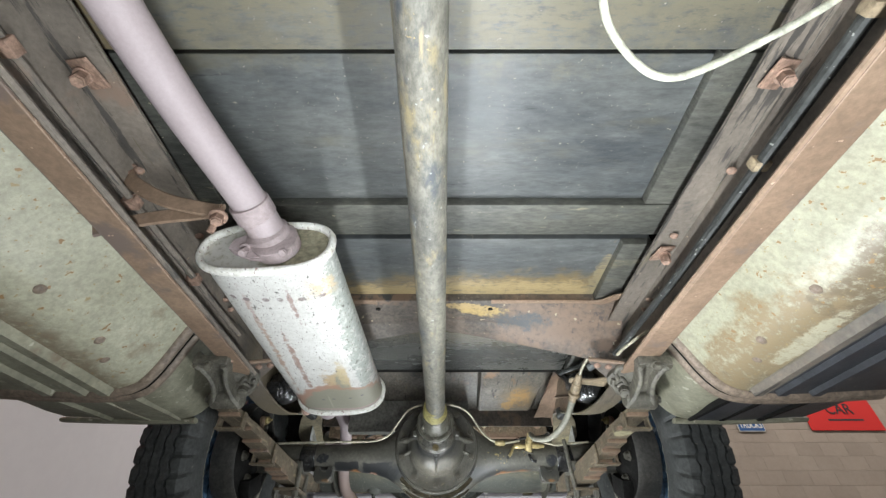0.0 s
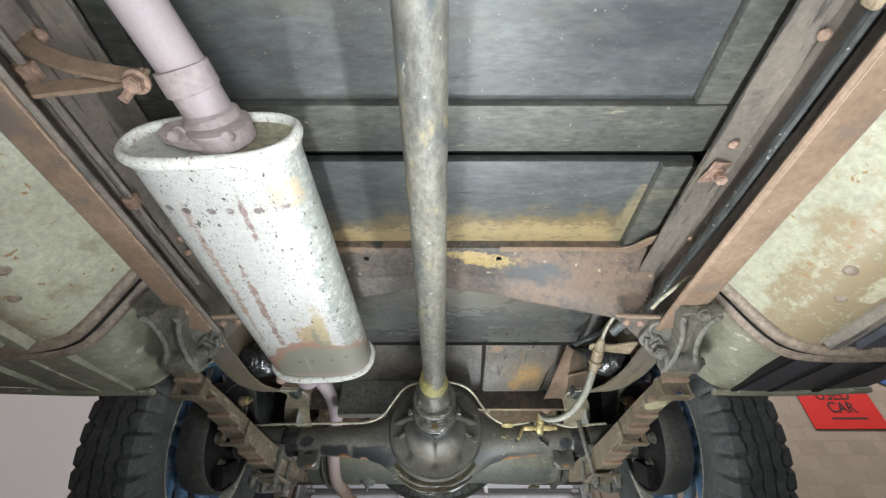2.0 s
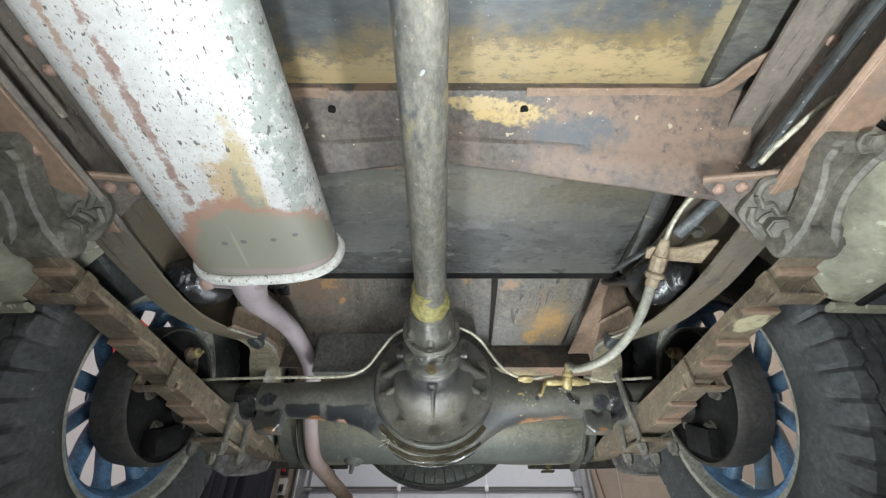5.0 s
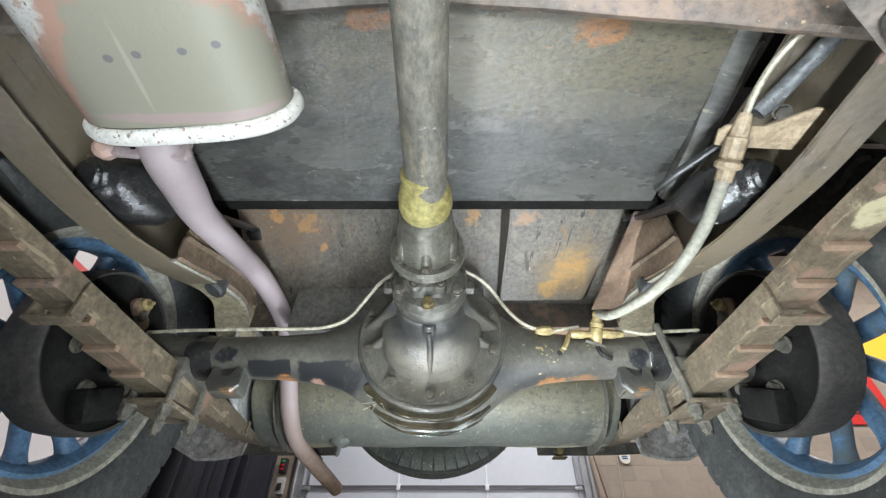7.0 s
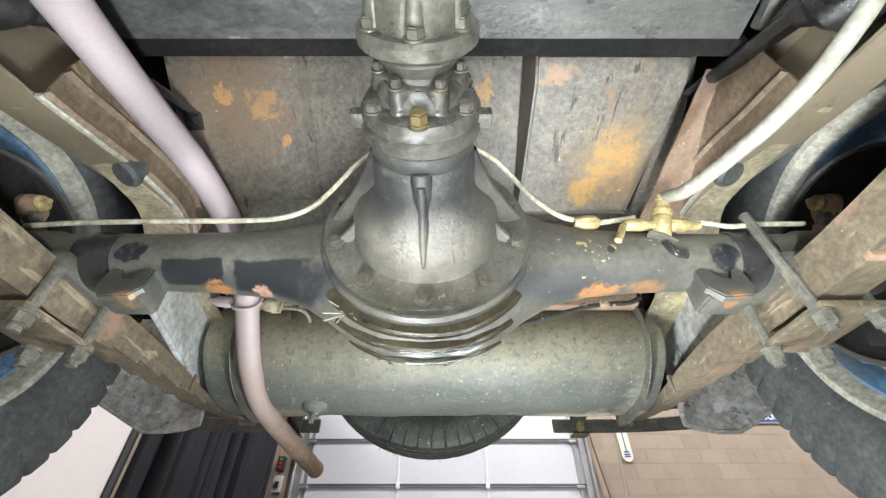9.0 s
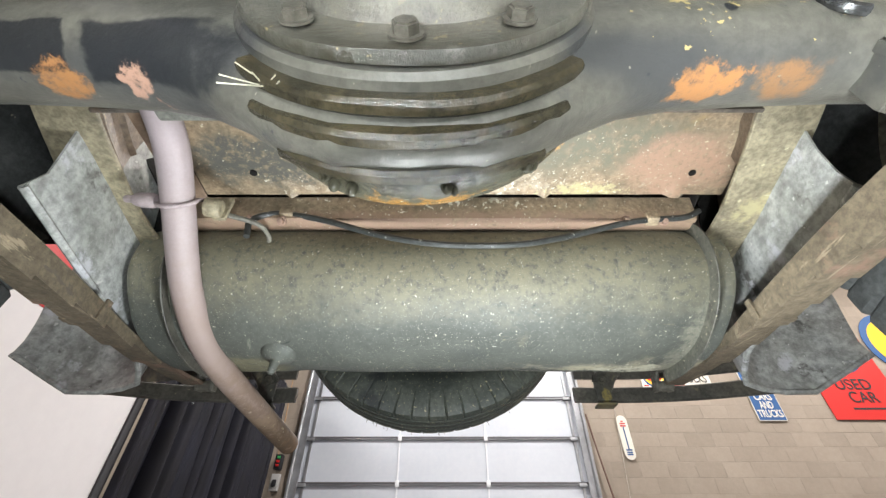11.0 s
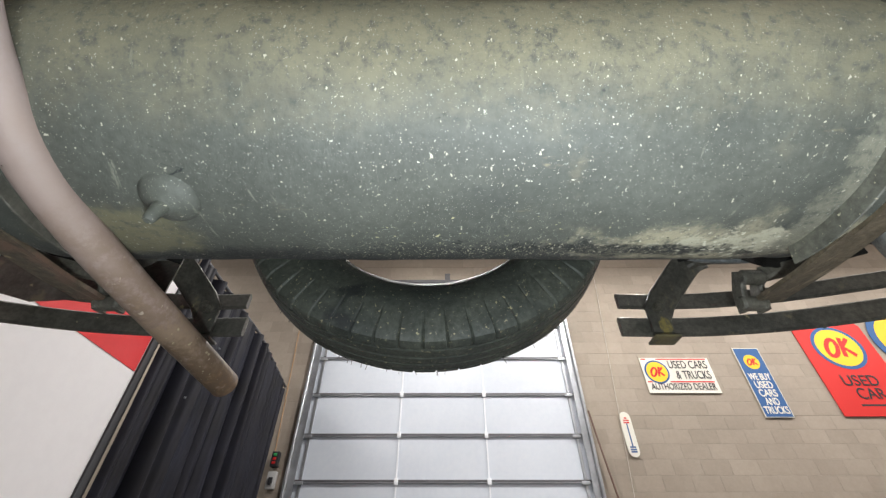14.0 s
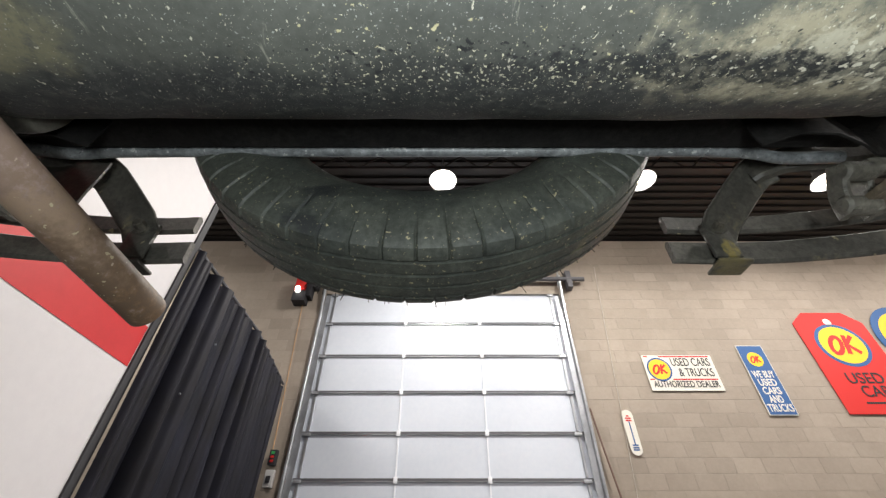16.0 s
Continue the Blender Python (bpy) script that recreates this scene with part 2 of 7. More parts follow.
# ---- the car's surfaces ----
RUST = (0.20, 0.105, 0.065)
OCHRE = (0.36, 0.275, 0.145)
M_WOOD = material("black_painted_wood", (0.086, 0.092, 0.093), (0.048, 0.053, 0.057), (0.140, 0.143, 0.134), grainy=0.22, mottle=0.14, rough=0.40, scale=5, fine=70,
                  stain=[((0.115, 0.105, 0.075), 0.0), ((0.040, 0.046, 0.052), 2.0)], stain_scale=3.4, stain_at=0.55, stain_soft=0.16, stretch=(0.5, 1.6, 1),
                  streak=[((0.10, 0.096, 0.078), (5, 34, 20), 0.60, 0.16), ((0.030, 0.033, 0.036), (6, 40, 20), 0.62, 0.10), ((0.19, 0.18, 0.145), (22, 110, 20), 0.68, 0.05), ((0.12, 0.118, 0.10), (40, 200, 20), 0.66, 0.06)],
                  patches=[((0.16, 0.145, 0.105), (0.05, 0.06, 0.548), (0.75, 0.19, 0.03), 0.56, 0.25), ((0.20, 0.15, 0.075), (0.14, 0.825, 0.566), (0.42, 0.065, 0.03), 0.72, 0.25),
                           (OCHRE, (0.15, 0.832, 0.566), (0.30, 0.045, 0.03), 0.56, 0.14), (OCHRE, (-0.20, 0.838, 0.566), (0.20, 0.030, 0.03), 0.62, 0.12), ((0.24, 0.20, 0.12), (0.372, 0.775, 0.56), (0.018, 0.09, 0.03), 0.62, 0.15),
                           ((0.20, 0.175, 0.115), (0.377, 0.42, 0.552), (0.008, 0.13, 0.012), 0.62, 0.14), ((0.20, 0.175, 0.115), (0.06, 0.519, 0.548), (0.34, 0.005, 0.012), 0.62, 0.14), ((0.17, 0.135, 0.08), (-0.430, 0.33, 0.55), (0.04, 0.36, 0.03), 0.56, 0.2)],
                  chip=[(0.24, 0.22, 0.18), (0.30, 0.28, 0.24)], chip_scale=110, chip_at=0.72, bump=0.35, warp=1.1)
M_GLOSS = material("tarred_board", (0.098, 0.099, 0.093), (0.058, 0.060, 0.060), (0.145, 0.142, 0.125), spec=0.9, rough=0.27, scale=7, fine=80, bump=0.8, rough_var=0.2, grainy=0.26,
                   stain=[((0.17, 0.155, 0.12), 2.2), ((0.05, 0.05, 0.05), 5.0)], stain_scale=5, stain_at=0.58, stain_soft=0.2, stretch=(0.7, 1.5, 1), warp=0.8,
                   streak=[((0.035, 0.036, 0.037), (14, 60, 20), 0.64, 0.12), ((0.20, 0.185, 0.14), (16, 70, 20), 0.67, 0.05)],
                   patches=[((0.165, 0.148, 0.105), (0.16, 1.01, 0.572), (0.34, 0.11, 0.03), 0.50, 0.4), ((0.30, 0.16, 0.08), (0.215, 1.004, 0.572), (0.035, 0.02, 0.03), 0.74, 0.1), ((0.30, 0.16, 0.08), (-0.10, 0.99, 0.572), (0.03, 0.015, 0.03), 0.74, 0.1)],
                   chip=(0.34, 0.25, 0.17), chip_scale=60, chip_at=0.735)
M_FRAME = material("old_black_frame_paint", (0.165, 0.140, 0.116), (0.10, 0.09, 0.078), (0.215, 0.182, 0.15), rough=0.55, scale=5, bump=0.3, grainy=0.18, mottle=0.14,
                   stain=[((0.21, 0.15, 0.115), 0.0), ((0.075, 0.072, 0.066), 1.0)], stain_scale=6, stain_at=0.58, stain_soft=0.12, streak=[((0.25, 0.20, 0.15), (40, 9, 40), 0.64, 0.06), ((0.062, 0.056, 0.050), (50, 5, 50), 0.56, 0.05), ((0.12, 0.105, 0.07), (70, 4, 70), 0.60, 0.05)], chip=(0.34, 0.27, 0.20), chip_at=0.72,
                   patches=[((0.150, 0.122, 0.080), (sx_, 1.32, 0.48), (0.12, 0.34, 0.20), 0.45, 0.3) for sx_ in (0.45, -0.49)])
M_FLANGE = material("rusty_flange", (0.232, 0.156, 0.106), (0.165, 0.112, 0.078), (0.285, 0.20, 0.138), rough=0.6, scale=6, bump=0.18, grainy=0.18, mottle=0.12,
                    stain=[((0.16, 0.12, 0.10), 0.0)], stain_scale=7, chip=(0.42, 0.30, 0.22), chip_at=0.71)
M_XMEMBER = material("crossmember_paint", (0.105, 0.088, 0.073), (0.055, 0.05, 0.046), (0.16, 0.125, 0.10), rough=0.5, scale=7, bump=0.25,
                     stain=[((0.19, 0.13, 0.095), 0.0), ((0.045, 0.047, 0.048), 4.0)], stain_scale=8, stain_at=0.57, stain_soft=0.06, streak=[((0.05, 0.045, 0.04), (9, 70, 30), 0.62, 0.05)],
                     patches=[((0.21, 0.145, 0.105), (0.30, 0.91, 0.52), (0.20, 0.08, 0.06), 0.8, 0.3), ((0.42, 0.30, 0.12), (0.10, 0.874, 0.536), (0.06, 0.016, 0.03), 0.5, 0.1), ((0.40, 0.29, 0.13), (0.05, 0.86, 0.54), (0.05, 0.010, 0.03), 0.6, 0.1),
                              ((0.09, 0.095, 0.10), (0.20, 0.90, 0.53), (0.07, 0.025, 0.03), 0.7, 0.2)],
                     chip=(0.40, 0.34, 0.23), chip_scale=90, chip_at=0.70)
M_CREAM = material("cream_underside_paint", (0.365, 0.352, 0.262), (0.27, 0.255, 0.185), (0.44, 0.43, 0.33), mottle=0.10, grainy=0.18, rough=0.4, scale=5, bump=0.18,
                   patches=[((0.155, 0.120, 0.078), (0.598, 0.45, 0.315), (0.050, 0.66, 0.06), 0.42, 0.12), ((0.24, 0.185, 0.11), (0.56, 0.66, 0.33), (0.06, 0.16, 0.06), 0.9, 0.2), ((0.40, 0.37, 0.27), (0.595, 0.60, 0.315), (0.014, 0.09, 0.06), 0.6, 0.1), ((0.20, 0.16, 0.11), (-0.66, 0.6, 0.31), (0.03, 0.4, 0.1), 0.6, 0.4)],
                   stain=[((0.26, 0.22, 0.15), 0.0)], stain_scale=5, stain_at=0.60, chip=[(0.25, 0.155, 0.07), (0.30, 0.23, 0.12)], chip_scale=62, chip_at=0.675)
M_CREAM_DIRTY = material("dirty_fender_paint", (0.25, 0.24, 0.175), (0.17, 0.16, 0.115), (0.33, 0.315, 0.235), rough=0.55, scale=6, bump=0.3, grainy=0.15,
                         stain=[((0.12, 0.11, 0.085), 0.0), ((0.18, 0.13, 0.085), 3.0), ((0.42, 0.38, 0.24), 6.0)], stain_scale=7, stain_at=0.61, stain_soft=0.12,
                         chip=(0.45, 0.42, 0.33), chip_scale=45, chip_at=0.66)
M_BEAD = material("fender_beading", (0.225, 0.172, 0.130), (0.14, 0.112, 0.088), (0.29, 0.222, 0.168), rough=0.55, scale=10, bump=0.2,
                  stain=[((0.33, 0.30, 0.22), 0.0)], stain_scale=8, stain_at=0.62)
# near-black: shade put into the colour of sheets and gaps; also dark parts
M_DARK = material("shade_and_dark_parts", (0.011, 0.0105, 0.010), (0.007, 0.007, 0.0068), (0.020, 0.0185, 0.017), rough=0.7, spec=0.12, scale=8, bump=0.35)
M_PIPE = material("pink_grey_exhaust_paint", (0.335, 0.280, 0.288), (0.305, 0.250, 0.256), (0.362, 0.308, 0.318), rough=0.6, scale=4, fine=220, bump=0.12, mix=0.5, grainy=0.05, mottle=0.03,
                  patches=[((0.27, 0.200, 0.172), (-0.40, 2.30, 0.28), (0.4, 0.50, 0.3), 0.25, 0.30), ((0.19, 0.128, 0.088), (-0.39, 2.52, 0.28), (0.3, 0.38, 0.3), 0.35, 0.25), ((0.27, 0.19, 0.13), (-0.39, 2.36, 0.28), (0.04, 0.12, 0.05), 1.0, 0.15),
                           ((0.28, 0.15, 0.05), (-0.39, 2.46, 0.26), (0.05, 0.11, 0.05), 0.9, 0.15), ((0.15, 0.10, 0.065), (-0.40, 2.40, 0.27), (0.05, 0.10, 0.05), 0.9, 0.2)],
                  spatter=[((0.44, 0.38, 0.25), (-0.39, 2.36, 0.27), (0.10, 0.20, 0.10), 150, 0.64), ((0.46, 0.38, 0.30), (-0.40, 2.20, 0.30), (0.10, 0.30, 0.10), 60, 0.64)])
M_CLAMP = material("mauve_rusty_clamp", (0.320, 0.262, 0.264), (0.25, 0.195, 0.19), (0.36, 0.295, 0.30), rough=0.65, scale=18, bump=0.3, grainy=0.15, mottle=0.12, patches=[((0.36, 0.24, 0.19), (-0.345, 1.03, 0.34), (0.012, 0.02, 0.02), 0.3, 0.2)])
M_TAIL = material("rusty_tail_pipe", (0.095, 0.070, 0.052), (0.06, 0.045, 0.034), (0.14, 0.105, 0.08), rough=0.5, scale=7, bump=0.3,
                  stain=[((0.13, 0.085, 0.035), 0.0), ((0.16, 0.12, 0.095), 4.0)], stain_scale=9, stain_at=0.57, chip=(0.46, 0.40, 0.30), chip_scale=50, chip_at=0.72)
M_MUFRIM = material("chalky_white_rim", (0.70, 0.69, 0.64), (0.55, 0.52, 0.46), (0.78, 0.78, 0.74), rough=0.6, scale=14, bump=0.4, chip=[(0.30, 0.20, 0.17), (0.20, 0.16, 0.15)], chip_scale=120, chip_at=0.645)
BURNT = (0.245, 0.245, 0.195)
M_MUFFLER = material("white_flaking_paint", (0.53, 0.525, 0.50), (0.47, 0.46, 0.435), (0.58, 0.57, 0.545), rough=0.5, scale=5, bump=0.18, mix=0.6, grainy=0.10, mottle=0.05,
                     stain=[((0.50, 0.44, 0.36), 0.0)], stain_scale=6, stain_at=0.68, stain_soft=0.1,
                     streak=[((0.30, 0.28, 0.25), (230, 60, 80), 0.70, 0.02)],
                     patches=[((0.40, 0.31, 0.18), (-0.224, 0.866, 0.345), (0.021, 0.062, 0.05), 0.20, 0.08),
                              (BURNT, (-0.220, 0.868, 0.345), (0.013, 0.056, 0.05), 0.22, 0.06), ((0.44, 0.36, 0.22), (-0.213, 0.82, 0.35), (0.010, 0.05, 0.03), 0.6, 0.2),
                              ((0.30, 0.32, 0.29), (-0.176, 0.74, 0.39), (0.015, 0.32, 0.06), 0.9, 0.06), ((0.46, 0.37, 0.25), (-0.195, 0.534, 0.363), (0.030, 0.026, 0.03), 1.1, 0.3),
                              ((0.28, 0.20, 0.18), (-0.250, 0.565, 0.36), (0.0038, 0.042, 0.02), 1.2, 0.1), ((0.38, 0.29, 0.26), (-0.325, 0.62, 0.36), (0.005, 0.075, 0.02), 1.2, 0.15),
                              ((0.28, 0.19, 0.16), (-0.292, 0.80, 0.35), (0.0055, 0.125, 0.02), 1.2, 0.15), ((0.36, 0.26, 0.20), (-0.325, 0.76, 0.36), (0.005, 0.16, 0.02), 1.3, 0.15),
                              ((0.42, 0.31, 0.19), (-0.245, 0.86, 0.35), (0.012, 0.05, 0.02), 1.2, 0.2)]
                     + [((0.15, 0.11, 0.11), (dx, 0.555, 0.362), (0.006, 0.005, 0.02), 0.5, 0.15) for dx in (-0.346, -0.322, -0.291, -0.267, -0.231, -0.199)],
                     chip=[(0.10, 0.095, 0.085), (0.16, 0.12, 0.10), (0.26, 0.23, 0.20)], chip_scale=140, chip_at=0.650, chip_stretch=(1.3, 0.7, 1),
                     over=[((0.34, 0.20, 0.145), (-0.242, 0.992, 0.34), (0.108, 0.124, 0.12), 0.20, 0.03), (BURNT, (-0.234, 0.994, 0.34), (0.097, 0.112, 0.12), 0.15, 0.025),
                           ((0.33, 0.25, 0.24), (-0.225, 0.988, 0.33), (0.10, 0.005, 0.05), 0.25, 0.2), ((0.33, 0.31, 0.25), (-0.262, 0.945, 0.33), (0.0022, 0.035, 0.05), 0.2, 0.2)]
                     + [((0.135, 0.125, 0.135), (dx, dy, 0.335), (0.0040, 0.0032, 0.02), 0.2, 0.12) for dx, dy in ((-0.277, 0.935), (-0.252, 0.932), (-0.214, 0.930), (-0.187, 0.927))])
M_MUFEND = material("bare_muffler_metal", (0.30, 0.275, 0.19), (0.235, 0.215, 0.15), (0.36, 0.335, 0.245), rough=0.45, metal=0.2, scale=6, bump=0.1,
                    stain=[((0.38, 0.24, 0.17), 0.0)], stain_scale=6, stain_at=0.68, patches=[((0.62, 0.60, 0.56), (-0.345, 0.485, 0.414), (0.065, 0.05, 0.06), 0.5, 0.15)])
M_SHAFT = material("worn_shaft_steel", (0.15, 0.142, 0.118), (0.085, 0.085, 0.080), (0.21, 0.195, 0.155), rough=0.52, metal=0.1, scale=9, bump=0.2, mottle=0.25,
                   stain=[((0.065, 0.072, 0.08), 0.0), ((0.27, 0.225, 0.13), 5.0)], stain_scale=16, stain_at=0.56, stain_soft=0.12, stretch=(1.5, 0.8, 1.5),
                   streak=[((0.27, 0.225, 0.14), (50, 9, 50), 0.60, 0.1), ((0.30, 0.31, 0.30), (60, 20, 60), 0.67, 0.04)],
                   chip=[(0.32, 0.33, 0.31), (0.30, 0.24, 0.13)], chip_scale=85, chip_at=0.70)
M_YELLOW = material("yellow_grease", (0.32, 0.275, 0.085), (0.17, 0.14, 0.05), (0.42, 0.38, 0.17), rough=0.55, scale=30, bump=0.7)
BLACK = (0.012, 0.014, 0.018)
ORANGE = (0.26, 0.125, 0.05)
# patches: a darker band along the underside of the housing
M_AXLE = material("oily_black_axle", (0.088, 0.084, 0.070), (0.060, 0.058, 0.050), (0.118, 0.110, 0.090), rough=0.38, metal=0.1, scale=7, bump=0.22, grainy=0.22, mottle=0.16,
                  stain=[((0.060, 0.060, 0.056), 0.0)], stain_scale=7, stain_at=0.60, stain_soft=0.08,
                  chip=[(0.03, 0.032, 0.036), (0.20, 0.19, 0.15)], chip_scale=75, chip_at=0.715,
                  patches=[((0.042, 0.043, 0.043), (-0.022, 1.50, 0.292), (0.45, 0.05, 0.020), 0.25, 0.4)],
                  over=[((0.014, 0.015, 0.017), (-0.322, 1.484, 0.296), (0.039, 0.031, 0.028), 0.12, 0.03, True), ((0.014, 0.015, 0.017), (-0.224, 1.486, 0.292), (0.044, 0.034, 0.029), 0.18, 0.05, True), ((0.020, 0.021, 0.022), (-0.178, 1.49, 0.288), (0.034, 0.05, 0.026), 0.7, 0.2),
                        (BLACK, (0.365, 1.50, 0.330), (0.018, 0.06, 0.016), 0.35, 0.08), (BLACK, (-0.405, 1.485, 0.335), (0.020, 0.06, 0.012), 0.5, 0.06), (BLACK, (0.218, 1.49, 0.336), (0.005, 0.05, 0.005), 0.3, 0.1),
                        (ORANGE, (-0.294, 1.522, 0.305), (0.020, 0.016, 0.012), 0.55, 0.08), ((0.30, 0.18, 0.13), (-0.226, 1.520, 0.303), (0.017, 0.018, 0.014), 0.8, 0.08),
                        (ORANGE, (0.200, 1.520, 0.300), (0.030, 0.016, 0.014), 0.7, 0.1), ((0.18, 0.10, 0.05), (0.268, 1.522, 0.304), (0.024, 0.016, 0.012), 0.7, 0.2), ((0.24, 0.13, 0.06), (0.355, 1.49, 0.270), (0.011, 0.03, 0.004), 0.5, 0.1), ((0.21, 0.13, 0.07), (-0.385, 1.49, 0.270), (0.012, 0.03, 0.004), 0.6, 0.1)],
                  spatter=[((0.34, 0.27, 0.12), (0.19, 1.475, 0.34), (0.05, 0.05, 0.05), 120, 0.56), ((0.34, 0.27, 0.12), (0.29, 1.475, 0.35), (0.06, 0.05, 0.06), 120, 0.60)])
# nose painted darker, lower bowl paler for its lit sheen; the rest is oil
M_CARRIER = material("oily_cast_iron", (0.078, 0.074, 0.061), (0.042, 0.041, 0.035), (0.120, 0.113, 0.092), rough=0.34, metal=0.0, scale=9, fine=210, bump=0.42, rough_var=0.18, spec=0.65,
                     stain=[((0.026, 0.026, 0.024), 0.0)], stain_scale=9, stain_at=0.60, stain_soft=0.2, patches=[((0.030, 0.031, 0.032), (MID, 1.375, 0.33), (0.12, 0.055, 0.10), 0.35, 0.4), ((0.030, 0.027, 0.018), (MID, 1.485, 0.235), (0.12, 0.03, 0.05), 0.5, 0.3)], over=[((0.17, 0.155, 0.125), (MID, 1.435, 0.285), (0.085, 0.035, 0.035), 0.55, 0.5)], spatter=[((0.20, 0.16, 0.08), (-0.02, 1.48, 0.27), (0.16, 0.10, 0.06), 150, 0.62)])
M_OIL = material("oil_soaked_iron", (0.030, 0.027, 0.018), (0.014, 0.013, 0.010), (0.065, 0.050, 0.025), rough=0.20, metal=0.0, scale=16, fine=90, bump=0.5,
                 stain=[((0.30, 0.16, 0.03), 0.0)], stain_scale=22, stain_at=0.69,
                 patches=[((0.085, 0.085, 0.06), (-0.02, 1.60, 0.25), (0.16, 0.05, 0.06), 0.5, 0.3), ((0.34, 0.17, 0.035), (-0.02, 1.60, 0.24), (0.05, 0.03, 0.03), 1.3, 0.15)],
                 spatter=[((0.45, 0.45, 0.36), (-0.02, 1.60, 0.25), (0.20, 0.08, 0.08), 130, 0.62)])
M_PLUG = material("tan_drain_plug", (0.13, 0.10, 0.045), (0.07, 0.05, 0.02), (0.20, 0.16, 0.08), rough=0.35, scale=30, bump=0.2)
M_FLANGE_STEEL = material("greasy_flange_steel", (0.13, 0.125, 0.10), (0.07, 0.068, 0.055), (0.21, 0.20, 0.165), rough=0.32, metal=0.3, scale=22, bump=0.35,
                          stain=[((0.045, 0.04, 0.03), 0.0), ((0.30, 0.17, 0.04), 4.0)], stain_scale=16, stain_at=0.64)
M_PINION = material("oily_pinion_flange", (0.070, 0.067, 0.056), (0.030, 0.029, 0.026), (0.13, 0.125, 0.105), rough=0.28, metal=0.2, scale=20, bump=0.3,
                    stain=[((0.025, 0.024, 0.02), 0.0), ((0.22, 0.15, 0.05), 4.0)], stain_scale=18, stain_at=0.62)
M_BOLT = material("greasy_bolt", (0.115, 0.105, 0.085), rough=0.4, metal=0.3, scale=40, bump=0.1)
M_RUSTBOLT = material("rusty_bolt", (0.27, 0.175, 0.13), rough=0.65, scale=40, bump=0.2)
M_SPRING = material("muddy_spring_leaf", (0.128, 0.102, 0.068), (0.072, 0.058, 0.040), (0.18, 0.143, 0.097), rough=0.55, scale=9, bump=0.3,
                    stain=[((0.22, 0.14, 0.10), 0.0)], stain_scale=6, stain_at=0.55, chip=(0.34, 0.27, 0.17), chip_at=0.71,
                    streak=[((0.26, 0.21, 0.145), (120, 9, 60), 0.58, 0.06), ((0.085, 0.07, 0.055), (90, 7, 60), 0.62, 0.05)],
                    patches=[((0.42, 0.38, 0.24), (0.455, 1.075, 0.30), (0.022, 0.025, 0.03), 0.4, 0.08)])
M_HANGER = material("greasy_hanger_casting", (0.120, 0.112, 0.090), (0.060, 0.057, 0.048), (0.165, 0.152, 0.122), rough=0.5, scale=16, bump=0.6)
M_BRAKELINE = material("bare_brake_line", (0.46, 0.43, 0.33), rough=0.4, metal=0.3, scale=20, bump=0.05)
M_BLACKLINE = material("speckled_black_line", (0.036, 0.038, 0.036), rough=0.38, scale=30, chip=(0.28, 0.29, 0.27), chip_scale=140, chip_at=0.67, bump=0.1)
M_GREYLINE = material("scuffed_grey_line", (0.135, 0.145, 0.148), (0.07, 0.075, 0.078), (0.21, 0.22, 0.22), rough=0.42, scale=30, chip=[(0.36, 0.37, 0.35), (0.05, 0.05, 0.05)], chip_scale=110, chip_at=0.66, bump=0.15)
M_BRASS = material("dusty_brass_fitting", (0.38, 0.30, 0.135), (0.27, 0.21, 0.10), (0.46, 0.38, 0.20), rough=0.4, metal=0.3, scale=30, bump=0.1)
M_TAN = material("tan_bracket", (0.29, 0.225, 0.145), (0.19, 0.145, 0.095), (0.36, 0.29, 0.20), rough=0.6, scale=14, bump=0.2)
M_HOSE = material("dusty_brake_hose", (0.205, 0.198, 0.158), (0.15, 0.145, 0.115), (0.26, 0.25, 0.205), rough=0.7, scale=25, bump=0.12, grainy=0.2, mottle=0.16, chip=(0.34, 0.32, 0.25), chip_scale=90, chip_at=0.68)
M_CABLE = material("cream_cable", (0.43, 0.43, 0.345), (0.34, 0.34, 0.27), (0.50, 0.50, 0.42), rough=0.5, scale=9, bump=0.1)
M_RUBBER = material("dusty_black_rubber", (0.050, 0.053, 0.052), (0.030, 0.032, 0.032), (0.080, 0.083, 0.080), rough=0.62, scale=12, bump=0.3,
                    chip=(0.26, 0.25, 0.19), chip_scale=70, chip_at=0.735)
M_SPARE = material("muddy_spare_tyre", (0.048, 0.054, 0.045), (0.027, 0.031, 0.028), (0.080, 0.084, 0.066), rough=0.55, scale=10, bump=0.4,
                   stain=[((0.11, 0.105, 0.07), 0.0), ((0.02, 0.022, 0.022), 3.0)], stain_scale=8, stain_at=0.60, chip=[(0.34, 0.30, 0.18), (0.30, 0.27, 0.18)], chip_scale=120, chip_at=0.68)
M_BLUE = material("blue_wheel_paint", (0.085, 0.16, 0.25), (0.055, 0.10, 0.16), (0.13, 0.24, 0.40), rough=0.42, scale=9, bump=0.15,
                  stain=[((0.10, 0.12, 0.12), 0.0)], stain_scale=6, stain_at=0.52, stain_soft=0.15)
M_RIMDUST = material("dusty_rim", (0.30, 0.285, 0.235), (0.21, 0.20, 0.165), (0.38, 0.365, 0.30), rough=0.65, scale=9, bump=0.2)
M_DRUM = material("brake_drum_iron", (0.050, 0.047, 0.042), (0.028, 0.027, 0.025), (0.075, 0.068, 0.058), rough=0.62, scale=12, bump=0.3)
